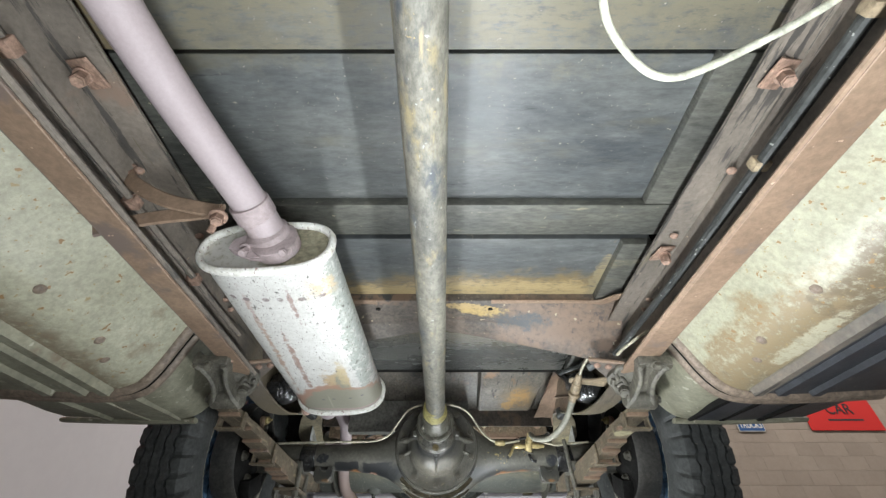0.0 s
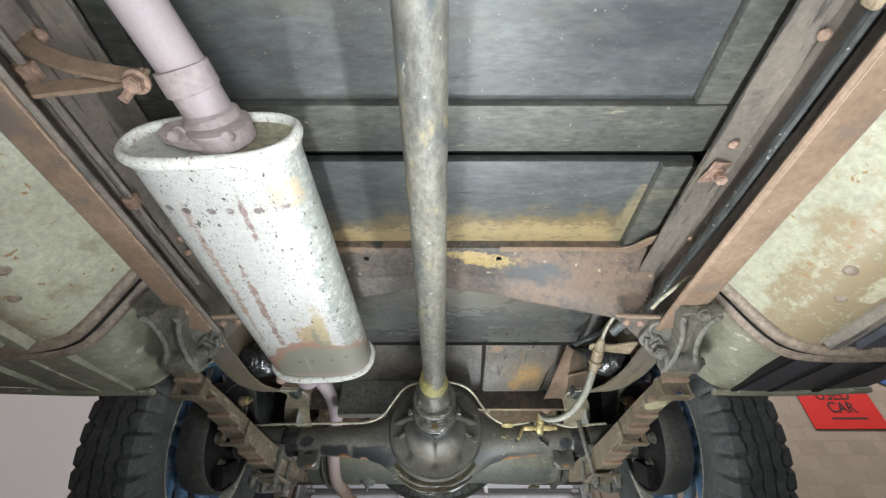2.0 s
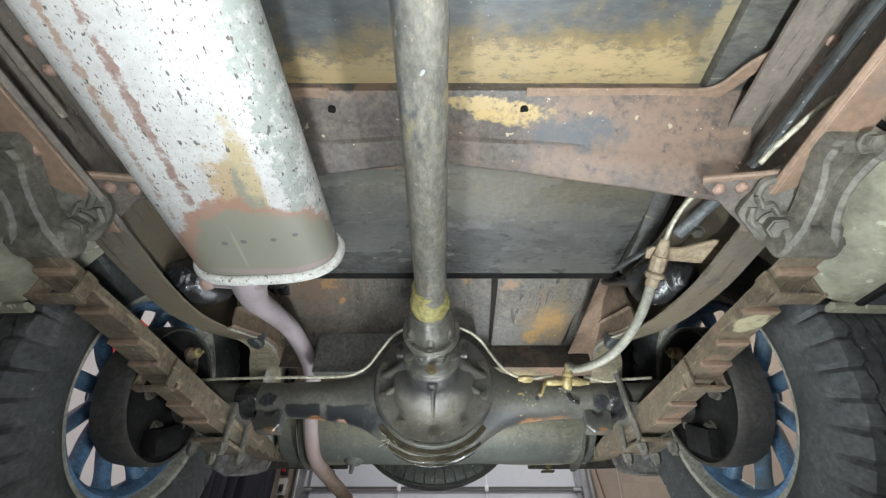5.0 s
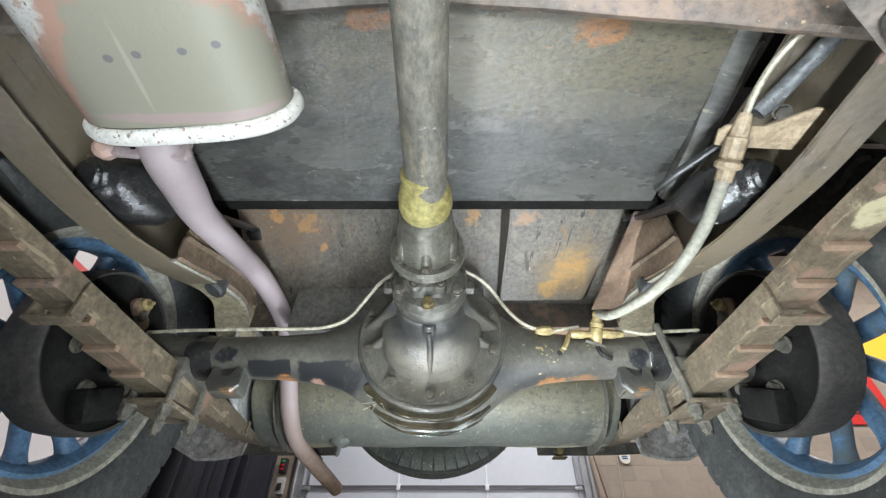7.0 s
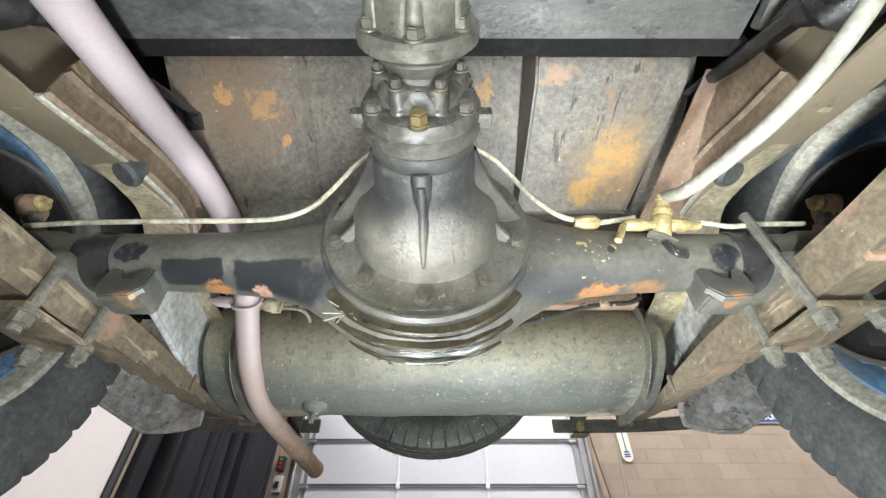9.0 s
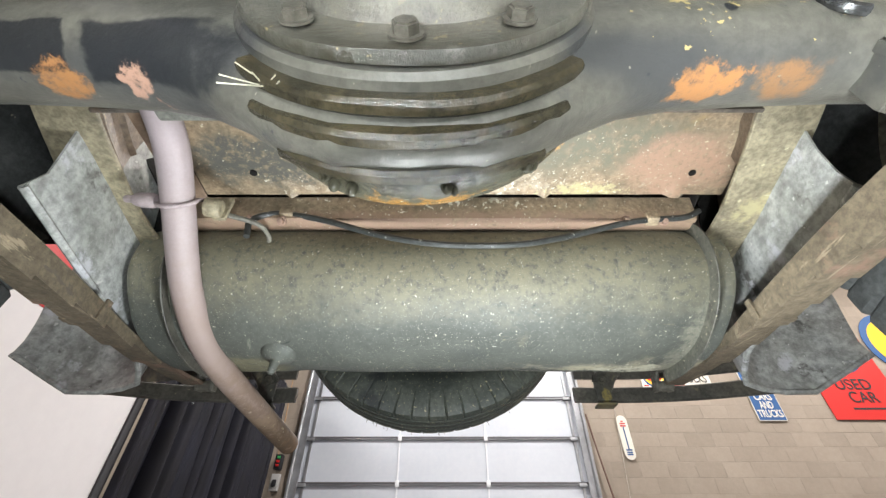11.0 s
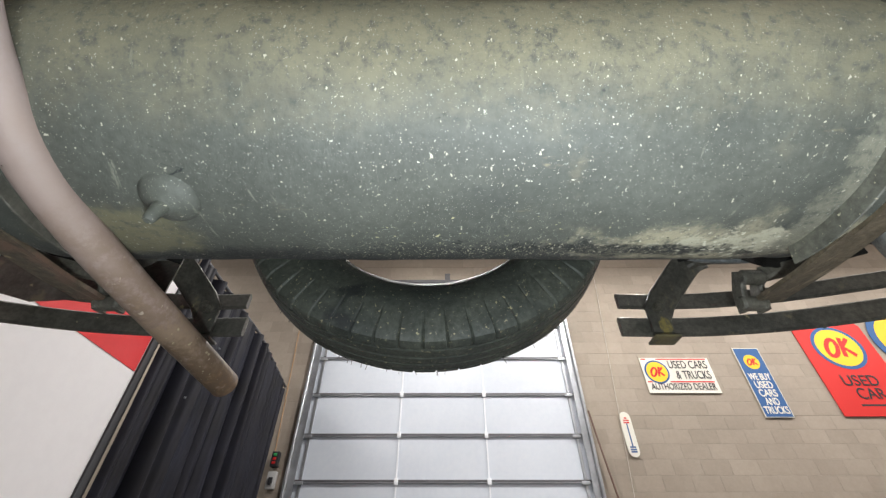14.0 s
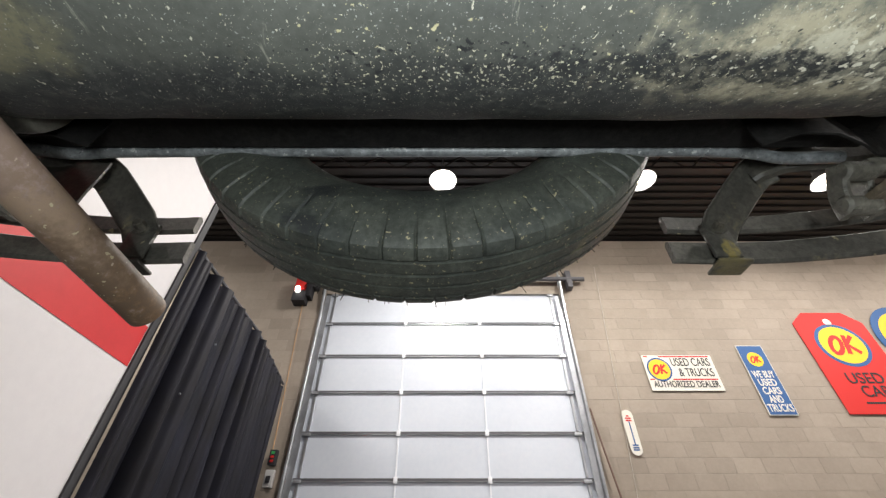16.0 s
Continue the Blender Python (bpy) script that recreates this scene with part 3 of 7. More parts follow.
M_PANEL = material("rusty_body_panel", (0.122, 0.110, 0.092), (0.072, 0.066, 0.058), (0.175, 0.152, 0.122), rough=0.45, scale=6, bump=0.35,
                   stain=[((0.19, 0.13, 0.10), 0.0), ((0.06, 0.06, 0.058), 5.0), ((0.24, 0.15, 0.09), 8.0)], stain_scale=7, stain_at=0.62, stain_soft=0.06, streak=[((0.17, 0.14, 0.10), (70, 12, 30), 0.60, 0.06), ((0.032, 0.029, 0.026), (60, 9, 30), 0.60, 0.06), ((0.17, 0.115, 0.07), (25, 9, 25), 0.62, 0.08)],
                   patches=[((0.145, 0.10, 0.068), (-0.36, 1.46, 0.65), (0.09, 0.10, 0.10), 0.6, 0.4), ((0.27, 0.155, 0.065), (-0.318, 1.462, 0.652), (0.026, 0.020, 0.05), 1.5, 0.12), ((0.33, 0.18, 0.07), (-0.286, 1.516, 0.628), (0.010, 0.010, 0.05), 0.75, 0.10), ((0.33, 0.18, 0.07), (-0.385, 1.446, 0.66), (0.012, 0.014, 0.05), 1.2, 0.10),
                            ((0.16, 0.115, 0.065), (0.275, 1.51, 0.54), (0.075, 0.075, 0.06), 0.8, 0.4), ((0.27, 0.16, 0.055), (0.285, 1.50, 0.545), (0.034, 0.040, 0.06), 1.3, 0.35), ((0.29, 0.17, 0.05), (0.245, 1.555, 0.535), (0.022, 0.026, 0.06), 1.2, 0.2), ((0.36, 0.20, 0.07), (0.072, 1.442, 0.665), (0.016, 0.022, 0.05), 1.3, 0.12)],
                   chip=[(0.34, 0.22, 0.11), (0.26, 0.23, 0.18)], chip_scale=55, chip_at=0.72)
M_TRUNK = material("rusty_boot_floor", (0.25, 0.185, 0.12), (0.17, 0.145, 0.10), (0.33, 0.235, 0.15), rough=0.5, scale=6, bump=0.35,
                   stain=[((0.17, 0.155, 0.11), 0.0), ((0.31, 0.225, 0.11), 5.0)], stain_scale=6, stain_at=0.57, stain_soft=0.12, streak=[((0.40, 0.36, 0.27), (26, 60, 30), 0.665, 0.03)],
                   patches=[((0.30, 0.20, 0.145), (0.0, 1.905, 0.51), (0.6, 0.03, 0.02), 0.45, 0.3), ((0.075, 0.074, 0.064), (-0.30, 1.785, 0.55), (0.12, 0.045, 0.03), 0.7, 0.25), ((0.15, 0.14, 0.10), (0.22, 1.75, 0.55), (0.20, 0.06, 0.03), 0.6, 0.35), ((0.33, 0.21, 0.145), (0.40, 1.80, 0.55), (0.09, 0.06, 0.03), 0.5, 0.2),
                            ((0.34, 0.23, 0.09), (-0.18, 1.765, 0.55), (0.06, 0.03, 0.03), 1.3, 0.2), ((0.42, 0.24, 0.08), (0.16, 1.755, 0.55), (0.03, 0.016, 0.03), 1.0, 0.1),
                            ((0.36, 0.30, 0.22), (-0.03, 1.835, 0.55), (0.18, 0.016, 0.03), 1.9, 0.2), ((0.40, 0.35, 0.19), (0.25, 1.85, 0.55), (0.06, 0.012, 0.03), 1.5, 0.12)],
                   chip=[(0.50, 0.44, 0.30), (0.56, 0.52, 0.42)], chip_scale=110, chip_at=0.70, spatter=[((0.66, 0.62, 0.52), (-0.02, 1.85, 0.55), (0.26, 0.07, 0.05), 85, 0.545), ((0.62, 0.58, 0.46), (0.05, 1.84, 0.55), (0.30, 0.09, 0.05), 170, 0.56)])
M_LEDGE = material("grey_dusty_ledge", (0.135, 0.135, 0.118), (0.085, 0.086, 0.078), (0.18, 0.178, 0.152), rough=0.6, scale=8, bump=0.3, stain=[((0.16, 0.11, 0.075), 0.0), ((0.07, 0.07, 0.066), 3.0)], stain_scale=9, stain_at=0.62)
M_CLEAT = material("pale_worn_cleat", (0.074, 0.074, 0.064), (0.042, 0.044, 0.043), (0.110, 0.107, 0.088), rough=0.45, scale=6, fine=90, stretch=(0.5, 1.6, 1), bump=0.35,
                   stain=[((0.075, 0.08, 0.078), 0.0), ((0.20, 0.175, 0.115), 4.0)], stain_scale=6, stain_at=0.59, stain_soft=0.12, streak=[((0.22, 0.20, 0.14), (10, 60, 20), 0.63, 0.05)], chip=(0.32, 0.29, 0.21), chip_scale=100, chip_at=0.72)
M_RAILREAR = material("dusty_rear_rail", (0.24, 0.205, 0.135), (0.15, 0.13, 0.09), (0.33, 0.285, 0.19), rough=0.6, scale=7, bump=0.35,
                      stain=[((0.40, 0.35, 0.20), 0.0), ((0.13, 0.11, 0.08), 3.0)], stain_scale=9, stain_at=0.58, chip=(0.48, 0.43, 0.28), chip_scale=60, chip_at=0.7)
# first two patches: darker along the rear underside, paler brown along the front
M_TANK = material("grey_green_tank_paint", (0.066, 0.070, 0.061), (0.046, 0.050, 0.045), (0.088, 0.091, 0.077), grainy=0.14, mottle=0.10, rough=0.58, scale=4, bump=0.34, rough_var=0.16, spec=0.4, warp=0.6,
                  stain=[((0.042, 0.045, 0.044), 0.0), ((0.135, 0.125, 0.09), 4.0)], stain_scale=6, stain_at=0.60, stain_soft=0.14,
                  streak=[((0.020, 0.022, 0.023), (26, 60, 60), 0.67, 0.03), ((0.17, 0.17, 0.14), (70, 14, 14), 0.63, 0.07), ((0.16, 0.145, 0.10), (9, 30, 30), 0.64, 0.10)],
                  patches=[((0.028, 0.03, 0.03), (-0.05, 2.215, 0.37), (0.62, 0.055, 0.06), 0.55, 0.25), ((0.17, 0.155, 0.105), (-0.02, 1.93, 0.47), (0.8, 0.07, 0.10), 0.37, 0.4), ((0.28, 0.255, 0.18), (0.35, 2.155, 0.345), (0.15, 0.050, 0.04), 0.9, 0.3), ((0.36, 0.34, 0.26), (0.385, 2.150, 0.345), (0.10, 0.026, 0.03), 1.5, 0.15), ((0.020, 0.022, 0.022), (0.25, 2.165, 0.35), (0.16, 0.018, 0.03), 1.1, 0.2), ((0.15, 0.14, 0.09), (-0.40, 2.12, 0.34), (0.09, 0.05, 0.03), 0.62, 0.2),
                           ((0.17, 0.165, 0.13), (0.45, 2.08, 0.40), (0.03, 0.12, 0.10), 0.74, 0.2)],
                  spatter=[((0.48, 0.46, 0.33), (0.05, 2.17, 0.35), (0.42, 0.06, 0.06), 290, 0.59), ((0.40, 0.37, 0.22), (0.0, 2.12, 0.35), (0.45, 0.10, 0.08), 120, 0.655), ((0.26, 0.27, 0.25), (0.0, 2.12, 0.35), (0.45, 0.12, 0.08), 300, 0.64), ((0.018, 0.019, 0.02), (0.10, 2.16, 0.35), (0.40, 0.035, 0.06), 140, 0.56), ((0.52, 0.50, 0.40), (0.36, 2.16, 0.35), (0.13, 0.05, 0.06), 120, 0.55), ((0.48, 0.47, 0.40), (0.05, 2.03, 0.35), (0.42, 0.14, 0.10), 210, 0.655)],
                  chip=[(0.42, 0.40, 0.32), (0.30, 0.31, 0.28), (0.38, 0.36, 0.29)], chip_scale=170, chip_at=0.69, chip_stretch=(1.2, 0.8, 1))
M_STRAP = material("muddy_tank_strap", (0.088, 0.087, 0.071), (0.058, 0.058, 0.050), (0.125, 0.118, 0.092), rough=0.55, scale=9, bump=0.3, chip=[(0.40, 0.37, 0.26), (0.34, 0.31, 0.22)], chip_scale=90, chip_at=0.67)
M_GREY = material("grey_fender_lining", (0.315, 0.318, 0.295), (0.20, 0.20, 0.18), (0.43, 0.435, 0.42), rough=0.42, scale=16, fine=60, bump=0.45, mix=0.6, mottle=0.16,
                  stain=[((0.10, 0.095, 0.085), 0.0), ((0.50, 0.50, 0.52), 3.0)], stain_scale=14, stain_at=0.58, chip=(0.55, 0.55, 0.52), chip_scale=70, chip_at=0.69)
M_BUMPER = material("black_bumper_bar", (0.070, 0.066, 0.055), (0.036, 0.035, 0.032), (0.115, 0.105, 0.084), rough=0.45, scale=9, bump=0.3, stain=[((0.15, 0.13, 0.085), 0.0), ((0.030, 0.030, 0.030), 3.0)], stain_scale=14, stain_at=0.60, stain_soft=0.08, patches=[((0.24, 0.19, 0.06), (0.458, 2.49, 0.412), (0.013, 0.02, 0.020), 0.4, 0.12), ((0.15, 0.125, 0.06), (0.455, 2.50, 0.388), (0.03, 0.04, 0.004), 0.6, 0.3)],
                    chip=(0.28, 0.25, 0.15), chip_scale=50, chip_at=0.72)
M_PANELBLACK = material("black_fender_panel", (0.030, 0.032, 0.038), (0.018, 0.019, 0.022), (0.046, 0.048, 0.054), rough=0.45, scale=7, bump=0.2, chip=(0.22, 0.20, 0.15), chip_scale=70, chip_at=0.74)
M_SHOCK = material("black_shock_absorber", (0.022, 0.022, 0.022), rough=0.22, scale=20, bump=0.25, spec=0.8, chip=(0.3, 0.29, 0.26), chip_scale=80, chip_at=0.72)
M_BOXING = material("rust_brown_boxing", (0.155, 0.110, 0.074), (0.09, 0.068, 0.048), (0.22, 0.16, 0.105), rough=0.6, scale=9, bump=0.4,
                    stain=[((0.11, 0.10, 0.08), 0.0), ((0.33, 0.26, 0.16), 3.0)], stain_scale=10, stain_at=0.60, streak=[((0.30, 0.22, 0.13), (40, 8, 40), 0.62, 0.05)])

# ---- the car: one thing that stands on its wheels ----
car = group_of("vintage_car", "old car from below, rusty frame, white muffler, blue spoked wheels", "car")
WHEEL_Y, WHEEL_Z = 1.520, 0.362
both = (1, -1)


def sx(x, s):
    """x on the driver's or the other side."""
    return x if s > 0 else mir(x)


def railx(x, y, s):
    """The rail's x; the other side's front half sits a little further in."""
    return sx(x, s) + (0.020 * max(0.0, min(1.0, (1.2 - y) / 0.3)) if s < 0 else 0.0)


# frame rails: open channels with the web outside, rising over the axle
RAIL = [(0.432, -0.55, 0.450), (0.434, 0.30, 0.450), (0.438, 0.70, 0.450), (0.442, 0.86, 0.450), (0.445, 0.98, 0.449), (0.445, 1.10, 0.450),
        (0.445, 1.20, 0.462), (0.446, 1.30, 0.487), (0.447, 1.40, 0.522), (0.448, 1.50, 0.556), (0.458, 1.60, 0.576), (0.492, 1.72, 0.574), (0.516, 1.85, 0.560), (0.524, 2.10, 0.555), (0.524, 2.27, 0.555)]
for s in both:
    t, w, h = 0.005, 0.056, 0.066
    k = -1 if s > 0 else 1
    prof = [(k * w / 2, -h), (-k * w / 2, -h), (-k * w / 2, h), (k * w / 2, h), (k * w / 2, h - t), (-k * (w / 2 - t), h - t), (-k * (w / 2 - t), -h + t), (k * w / 2, -h + t)]
    pts = spline([(railx(x, y, s), y, z) for x, y, z in RAIL], 6)
    rail = part("frame_rail", sweep(pts, prof), M_FRAME, car, "rusty black channel frame rail", smooth=25, jitter=0.0015)
    flange = [(railx(x - 0.001, y, s), y, z - 0.0685) for x, y, z in spline(RAIL, 6) if y < 0.98]
    part("lower_flange", sweep(flange, rect(0.052 if s > 0 else 0.044, 0.005, 0.001)), M_FLANGE, rail, "brown rusty lower flange")
    part("flange_lip", sweep([q + Vector((-s * 0.027, 0, 0.003)) for q in map(Vector, flange)], ring(0.0045, 8), up=(0, 0, 1)), M_FRAME if s < 0 else M_FLANGE, rail)
    for y in (0.248, 0.609):
        part("square_washer", box(-0.017, 0.018, -0.020, 0.020, 0, 0.004, 0.001, m=pose(railx(0.432, y, s), y, 0.503, 0, -14 * s, 12 * s)), M_RUSTBOLT, rail, "rusty square washer")
        bolt(rail, (railx(0.436, y, s), y, 0.502), (-0.25 * s, -0.1, -1), 0.009, 0.016, 1.2, name="body_bolt")
    for x, y, z in ((0.433, 0.558, 0.505), (0.458, 0.752, 0.49), (0.459, 0.785, 0.485), (0.452, 0.40, 0.50), (0.44, 0.825, 0.378)):
        stud(rail, (railx(x, y, s), y, z), (-0.3 * s, 0, -1), 0.0075)

part("rail_ledge", box(-0.462, -0.428, -0.55, 0.90, 0.514, 0.519, 0.001), M_FRAME, car, "dark ledge on the rail")
rod = part("thin_rod", tube([(-0.472, -0.4, 0.452), (-0.473, 0.2, 0.450), (-0.472, 0.45, 0.450), (-0.470, 0.72, 0.447), (-0.462, 0.82, 0.44)], 0.0055, 8), M_FRAME, car, "thin dirty rod inside the rail")
for y in (0.19, 0.42, 0.62):
    part("rod_clip", box(-0.484, -0.464, y - 0.010, y + 0.010, 0.441, 0.458, 0.002), M_RUSTBOLT, rod)

# rust-brown plates that close the channel over the axle
for s in both:
    mid = [q for q in spline(RAIL, 6) if 1.31 < q.y < 1.78]
    fold = [(-0.062, 0.0), (-0.056, -0.005), (-0.048, -0.001), (-0.030, 0.0), (-0.016, 0.001), (-0.011, -0.005), (-0.005, 0.001), (0.020, 0.0), (0.044, -0.002), (0.062, 0.0)]
    part("rail_boxing", skin([[(sx(q.x - 0.029 + dx, s), q.y, q.z + dz) for dz, dx in fold] for q in mid], 0.003), M_BOXING, car, "rust-brown plate with folds closing the frame channel", jitter=0.003)
    part("boxing_edge", sweep([(sx(q.x - 0.031, s), q.y, q.z - 0.066) for q in mid], rect(0.010, 0.005, 0.002)), M_RIMDUST, car, "pale dusty edge of the plate", jitter=0.001)

# rear part of the rails, dusty lower plates
for s in both:
    pts = [(sx(x + 0.004, s), y, z - 0.069) for x, y, z in spline(RAIL, 6) if y > 1.32]
    part("rail_plate", sweep(pts, rect(0.072, 0.006, 0.001), scale=[min(1.0, 0.15 + (q[1] - 1.32) * 2.6) + 0.35 * min(1.0, max(0.0, (q[1] - 1.55) / 0.25)) for q in pts]), M_RAILREAR, car, "dusty tan rear rail plate", jitter=0.002)

# floor: black painted boards on cleats
FX0, FX1 = mir(0.440), 0.440


def board(name, x0, x1, y0, y1, z, t, mat, label="", bevel=0.0015, parent=car):
    return part(name, box(x0, x1, y0, y1, z, z + t, bevel), mat, parent, label)


board("floor_board", FX0, FX1, -0.60, 0.236, 0.548, 0.02, M_WOOD, "black painted wooden floor board")
b1 = board("floor_board", FX0, FX1, 0.2490, 0.600, 0.566, 0.02, M_WOOD, "black painted wooden floor board")
b2 = board("floor_board", FX0, FX1, 0.635, 0.850, 0.566, 0.02, M_WOOD, "black board with bare wood patches")
board("cleat", FX0, FX1, 0.518, 0.600, 0.546, 0.022, M_CLEAT, "wooden cross cleat", 0.003, b1)
for s in both:
    a, b = (0.376, 0.440) if s > 0 else (-0.484, -0.412)
    board("cleat", a, b, 0.240, 0.518, 0.548, 0.020, M_CLEAT, "", 0.004, b1)
    board("cleat", a, b, 0.632, 0.850, 0.548, 0.020, M_CLEAT, "", 0.004, b2)
# unseen dark sheet added above the boards so their gaps turn black
part("under_carpet", box(FX0 - 0.05, FX1 + 0.05, -0.6, 0.93, 0.594, 0.60), M_DARK, car, "dark sheet added above the boards to blacken the gaps")
rear_board = board("floor_board", mir(0.43), 0.404, 0.930, 1.316, 0.572, 0.02, M_GLOSS, "glossy tarred board with flaked rust spots")
# near-black strip painted in for the shaded gap behind the board
part("edge_seal", box(mir(0.43), 0.418, 1.3170, 1.340, 0.574, 0.592), M_DARK, rear_board, "black strip for the shaded gap behind the board")

edge = [(0.414, 0.93, 0.576), (0.416, 1.00, 0.576), (0.424, 1.10, 0.574), (0.430, 1.20, 0.570), (0.432, 1.30, 0.566)]
part("board_edge", sweep(spline(edge, 6), [(-0.022, 0.008), (-0.020, -0.004), (-0.010, -0.012), (0.006, -0.014), (0.018, -0.006), (0.024, 0.012)]), M_CLEAT, rear_board, "rounded olive-grey edge of the floor", jitter=0.0015)
part("rod", tube([(0.424, 1.132, 0.510), (0.398, 1.178, 0.516), (0.382, 1.208, 0.520), (0.374, 1.232, 0.524), (0.376, 1.252, 0.536)], 0.0065, 10), M_BLACKLINE, rear_board, "bent black rod")

# first crossmember: shallow in the middle, deep at the ends
rows = []
for i in range(33):
    x = MID - 0.430 + 0.90 * i / 32
    d = abs(x - MID) / 0.40
    zb = 0.530 - 0.085 * d ** 1.15
    zf = 0.5465 + (zb - 0.5465) * 0.60
    rows.append([(x, 0.846, 0.566), (x, 0.847, 0.548), (x, 0.852, 0.5465 - 0.004 * d), (x, 0.885, 0.5465 + (zf - 0.5465) * 0.5), (x, 0.914, zf + 0.006), (x, 0.918, zf - 0.001), (x, 0.950, zb + 0.001), (x, 0.954, zb), (x, 0.958, zb + 0.004), (x, 0.960, zb + 0.02)])
xm = part("crossmember", skin(rows, -0.003), M_XMEMBER, car, "pressed crossmember with rust and ochre paint", jitter=0.0012)
for x in (0.119, mir(0.119)):
    part("hole", lathe([(0.0, 0.0), (0.006, 0.0), (0.006, 0.004), (0.0, 0.004)], (x, 0.868, 0.5345), (0, -0.2, 1), 12), M_DARK, xm, "drilled hole")
for s in both:
    lip = [(sx(x, s), y, z) for x, y, z in ((0.12, 0.850, 0.545), (0.30, 0.850, 0.545), (0.385, 0.846, 0.543), (0.415, 0.80, 0.530), (0.445, 0.765, 0.515))]
    part("gusset_lip", sweep(spline(lip, 6), rect(0.022, 0.006, 0.002)), M_FLANGE, xm)
    tip, out, low = (Vector((sx(x, s), y, z)) for x, y, z in ((0.348, 0.905, 0.418), (0.448, 0.862, 0.384), (0.424, 0.960, 0.376)))
    part("gusset", skin([[tip, out], [tip.lerp(low, 0.5), out.lerp(low, 0.5)], [tip.lerp(low, 0.98), out.lerp(low, 0.98)]], 0.004), M_XMEMBER, xm, "triangular rusty gusset plate")
    part("gusset_edge", sweep([tip + Vector((0, -0.004, 0)), out + Vector((0, -0.004, 0))], rect(0.010, 0.008, 0.002)), M_FLANGE, xm)
    for k in (0.12, 0.36):
        stud(xm, tip.lerp(out, k).lerp(low, 0.10) + Vector((0, 0, -0.005)), (0, -0.3, -1), 0.0085)

# brake pipe inside the far rail, with clips
pipe_pts = [(0.437, -0.3, 0.452), (0.436, 0.10, 0.450), (0.434, 0.345, 0.444), (0.438, 0.60, 0.446), (0.440, 0.72, 0.452), (0.436, 0.80, 0.450), (0.415, 0.865, 0.430), (0.405, 0.885, 0.424)]
bl = part("brake_pipe", tube(pipe_pts, 0.0075, 10), M_BLACKLINE, car, "speckled black brake pipe")
for y in (0.345, 0.15):
    part("clip", box(0.424, 0.446, y - 0.008, y + 0.008, 0.437, 0.456, 0.003), M_TAN, bl)
part("inner_pipe", tube([(0.452, -0.3, 0.462), (0.450, 0.2, 0.458), (0.447, 0.5, 0.452)], 0.006, 8), M_BLACKLINE, bl)
part("pipe_end", tube([(0.405, 0.872, 0.415), (0.42, 0.85, 0.425), (0.445, 0.80, 0.432), (0.455, 0.79, 0.432)], 0.0035, 8), M_BRAKELINE, bl)

# pale cable that hangs down in a loop
part("hanging_cable", tube([(0.145, -0.12, 0.50), (0.143, 0.0, 0.455), (0.139, 0.07, 0.425), (0.139, 0.112, 0.405), (0.149, 0.144, 0.392), (0.178, 0.172, 0.380), (0.210, 0.186, 0.373),
                             (0.250, 0.178, 0.376), (0.34, 0.138, 0.400), (0.40, 0.104, 0.43), (0.46, 0.07, 0.46)], 0.0038, 12), M_CABLE, car, "cream plastic-covered cable hanging in a loop")

# drive shaft
part("drive_shaft", lathe([(0.0, 0), (0.0255, 0), (0.0255, 0.47), (0.0258, 0.471), (0.0258, 0.485), (0.0252, 0.486), (0.0252, 1.66), (0.0, 1.66)], (MID + 0.002, -0.55, 0.391), (0, 1, -0.0125), 28), M_SHAFT, car, "worn grey steel drive shaft")

# exhaust: front pipe, clamp, muffler, tail pipe
front_pipe = part("front_pipe", tube([(-0.368, -0.35, 0.47), (-0.352, 0.0, 0.465), (-0.338, 0.14, 0.458), (-0.322, 0.255, 0.452), (-0.303, 0.34, 0.444), (-0.284, 0.41, 0.434), (-0.272, 0.455, 0.425), (-0.262, 0.50, 0.417)], 0.0258, 24), M_PIPE, car, "pinkish grey painted exhaust pipe")
collar = part("pipe_clamp", lathe([(0.026, 0), (0.0295, 0.001), (0.030, 0.026), (0.0265, 0.029), (0.0265, 0.050), (0.033, 0.056), (0.035, 0.066), (0.032, 0.070)], (-0.2865, 0.405, 0.4350), (0.21, 0.95, -0.17), 24), M_CLAMP, front_pipe, "rusty mauve exhaust clamp")
bm = plate([(-0.050, -0.010), (-0.040, -0.018), (-0.014, -0.026), (0.012, -0.026), (0.036, -0.016), (0.044, -0.006), (0.040, 0.006), (0.016, 0.020), (-0.020, 0.022), (-0.046, 0.006)], 0.009, m=pose(-0.276, 0.474, 0.406, 98, 0, 6), bevel=0.002)
part("clamp_lug", bm, M_CLAMP, front_pipe, jitter=0.002)
for x in (-0.300, -0.240):
    bolt(front_pipe, (x, 0.468, 0.397), (0, -0.5, -1), 0.007, 0.012, mat=M_CLAMP)


def oval(w, h, n=48):
    """A flat oval, straight above and below."""
    out = []
    for k in range(n):
        a = 2 * math.pi * k / n
        c, s = math.cos(a), math.sin(a)
        out.append((math.copysign(abs(c) ** 0.62, c) * w / 2, math.copysign(abs(s) ** 0.86, s) * h / 2))
    return out


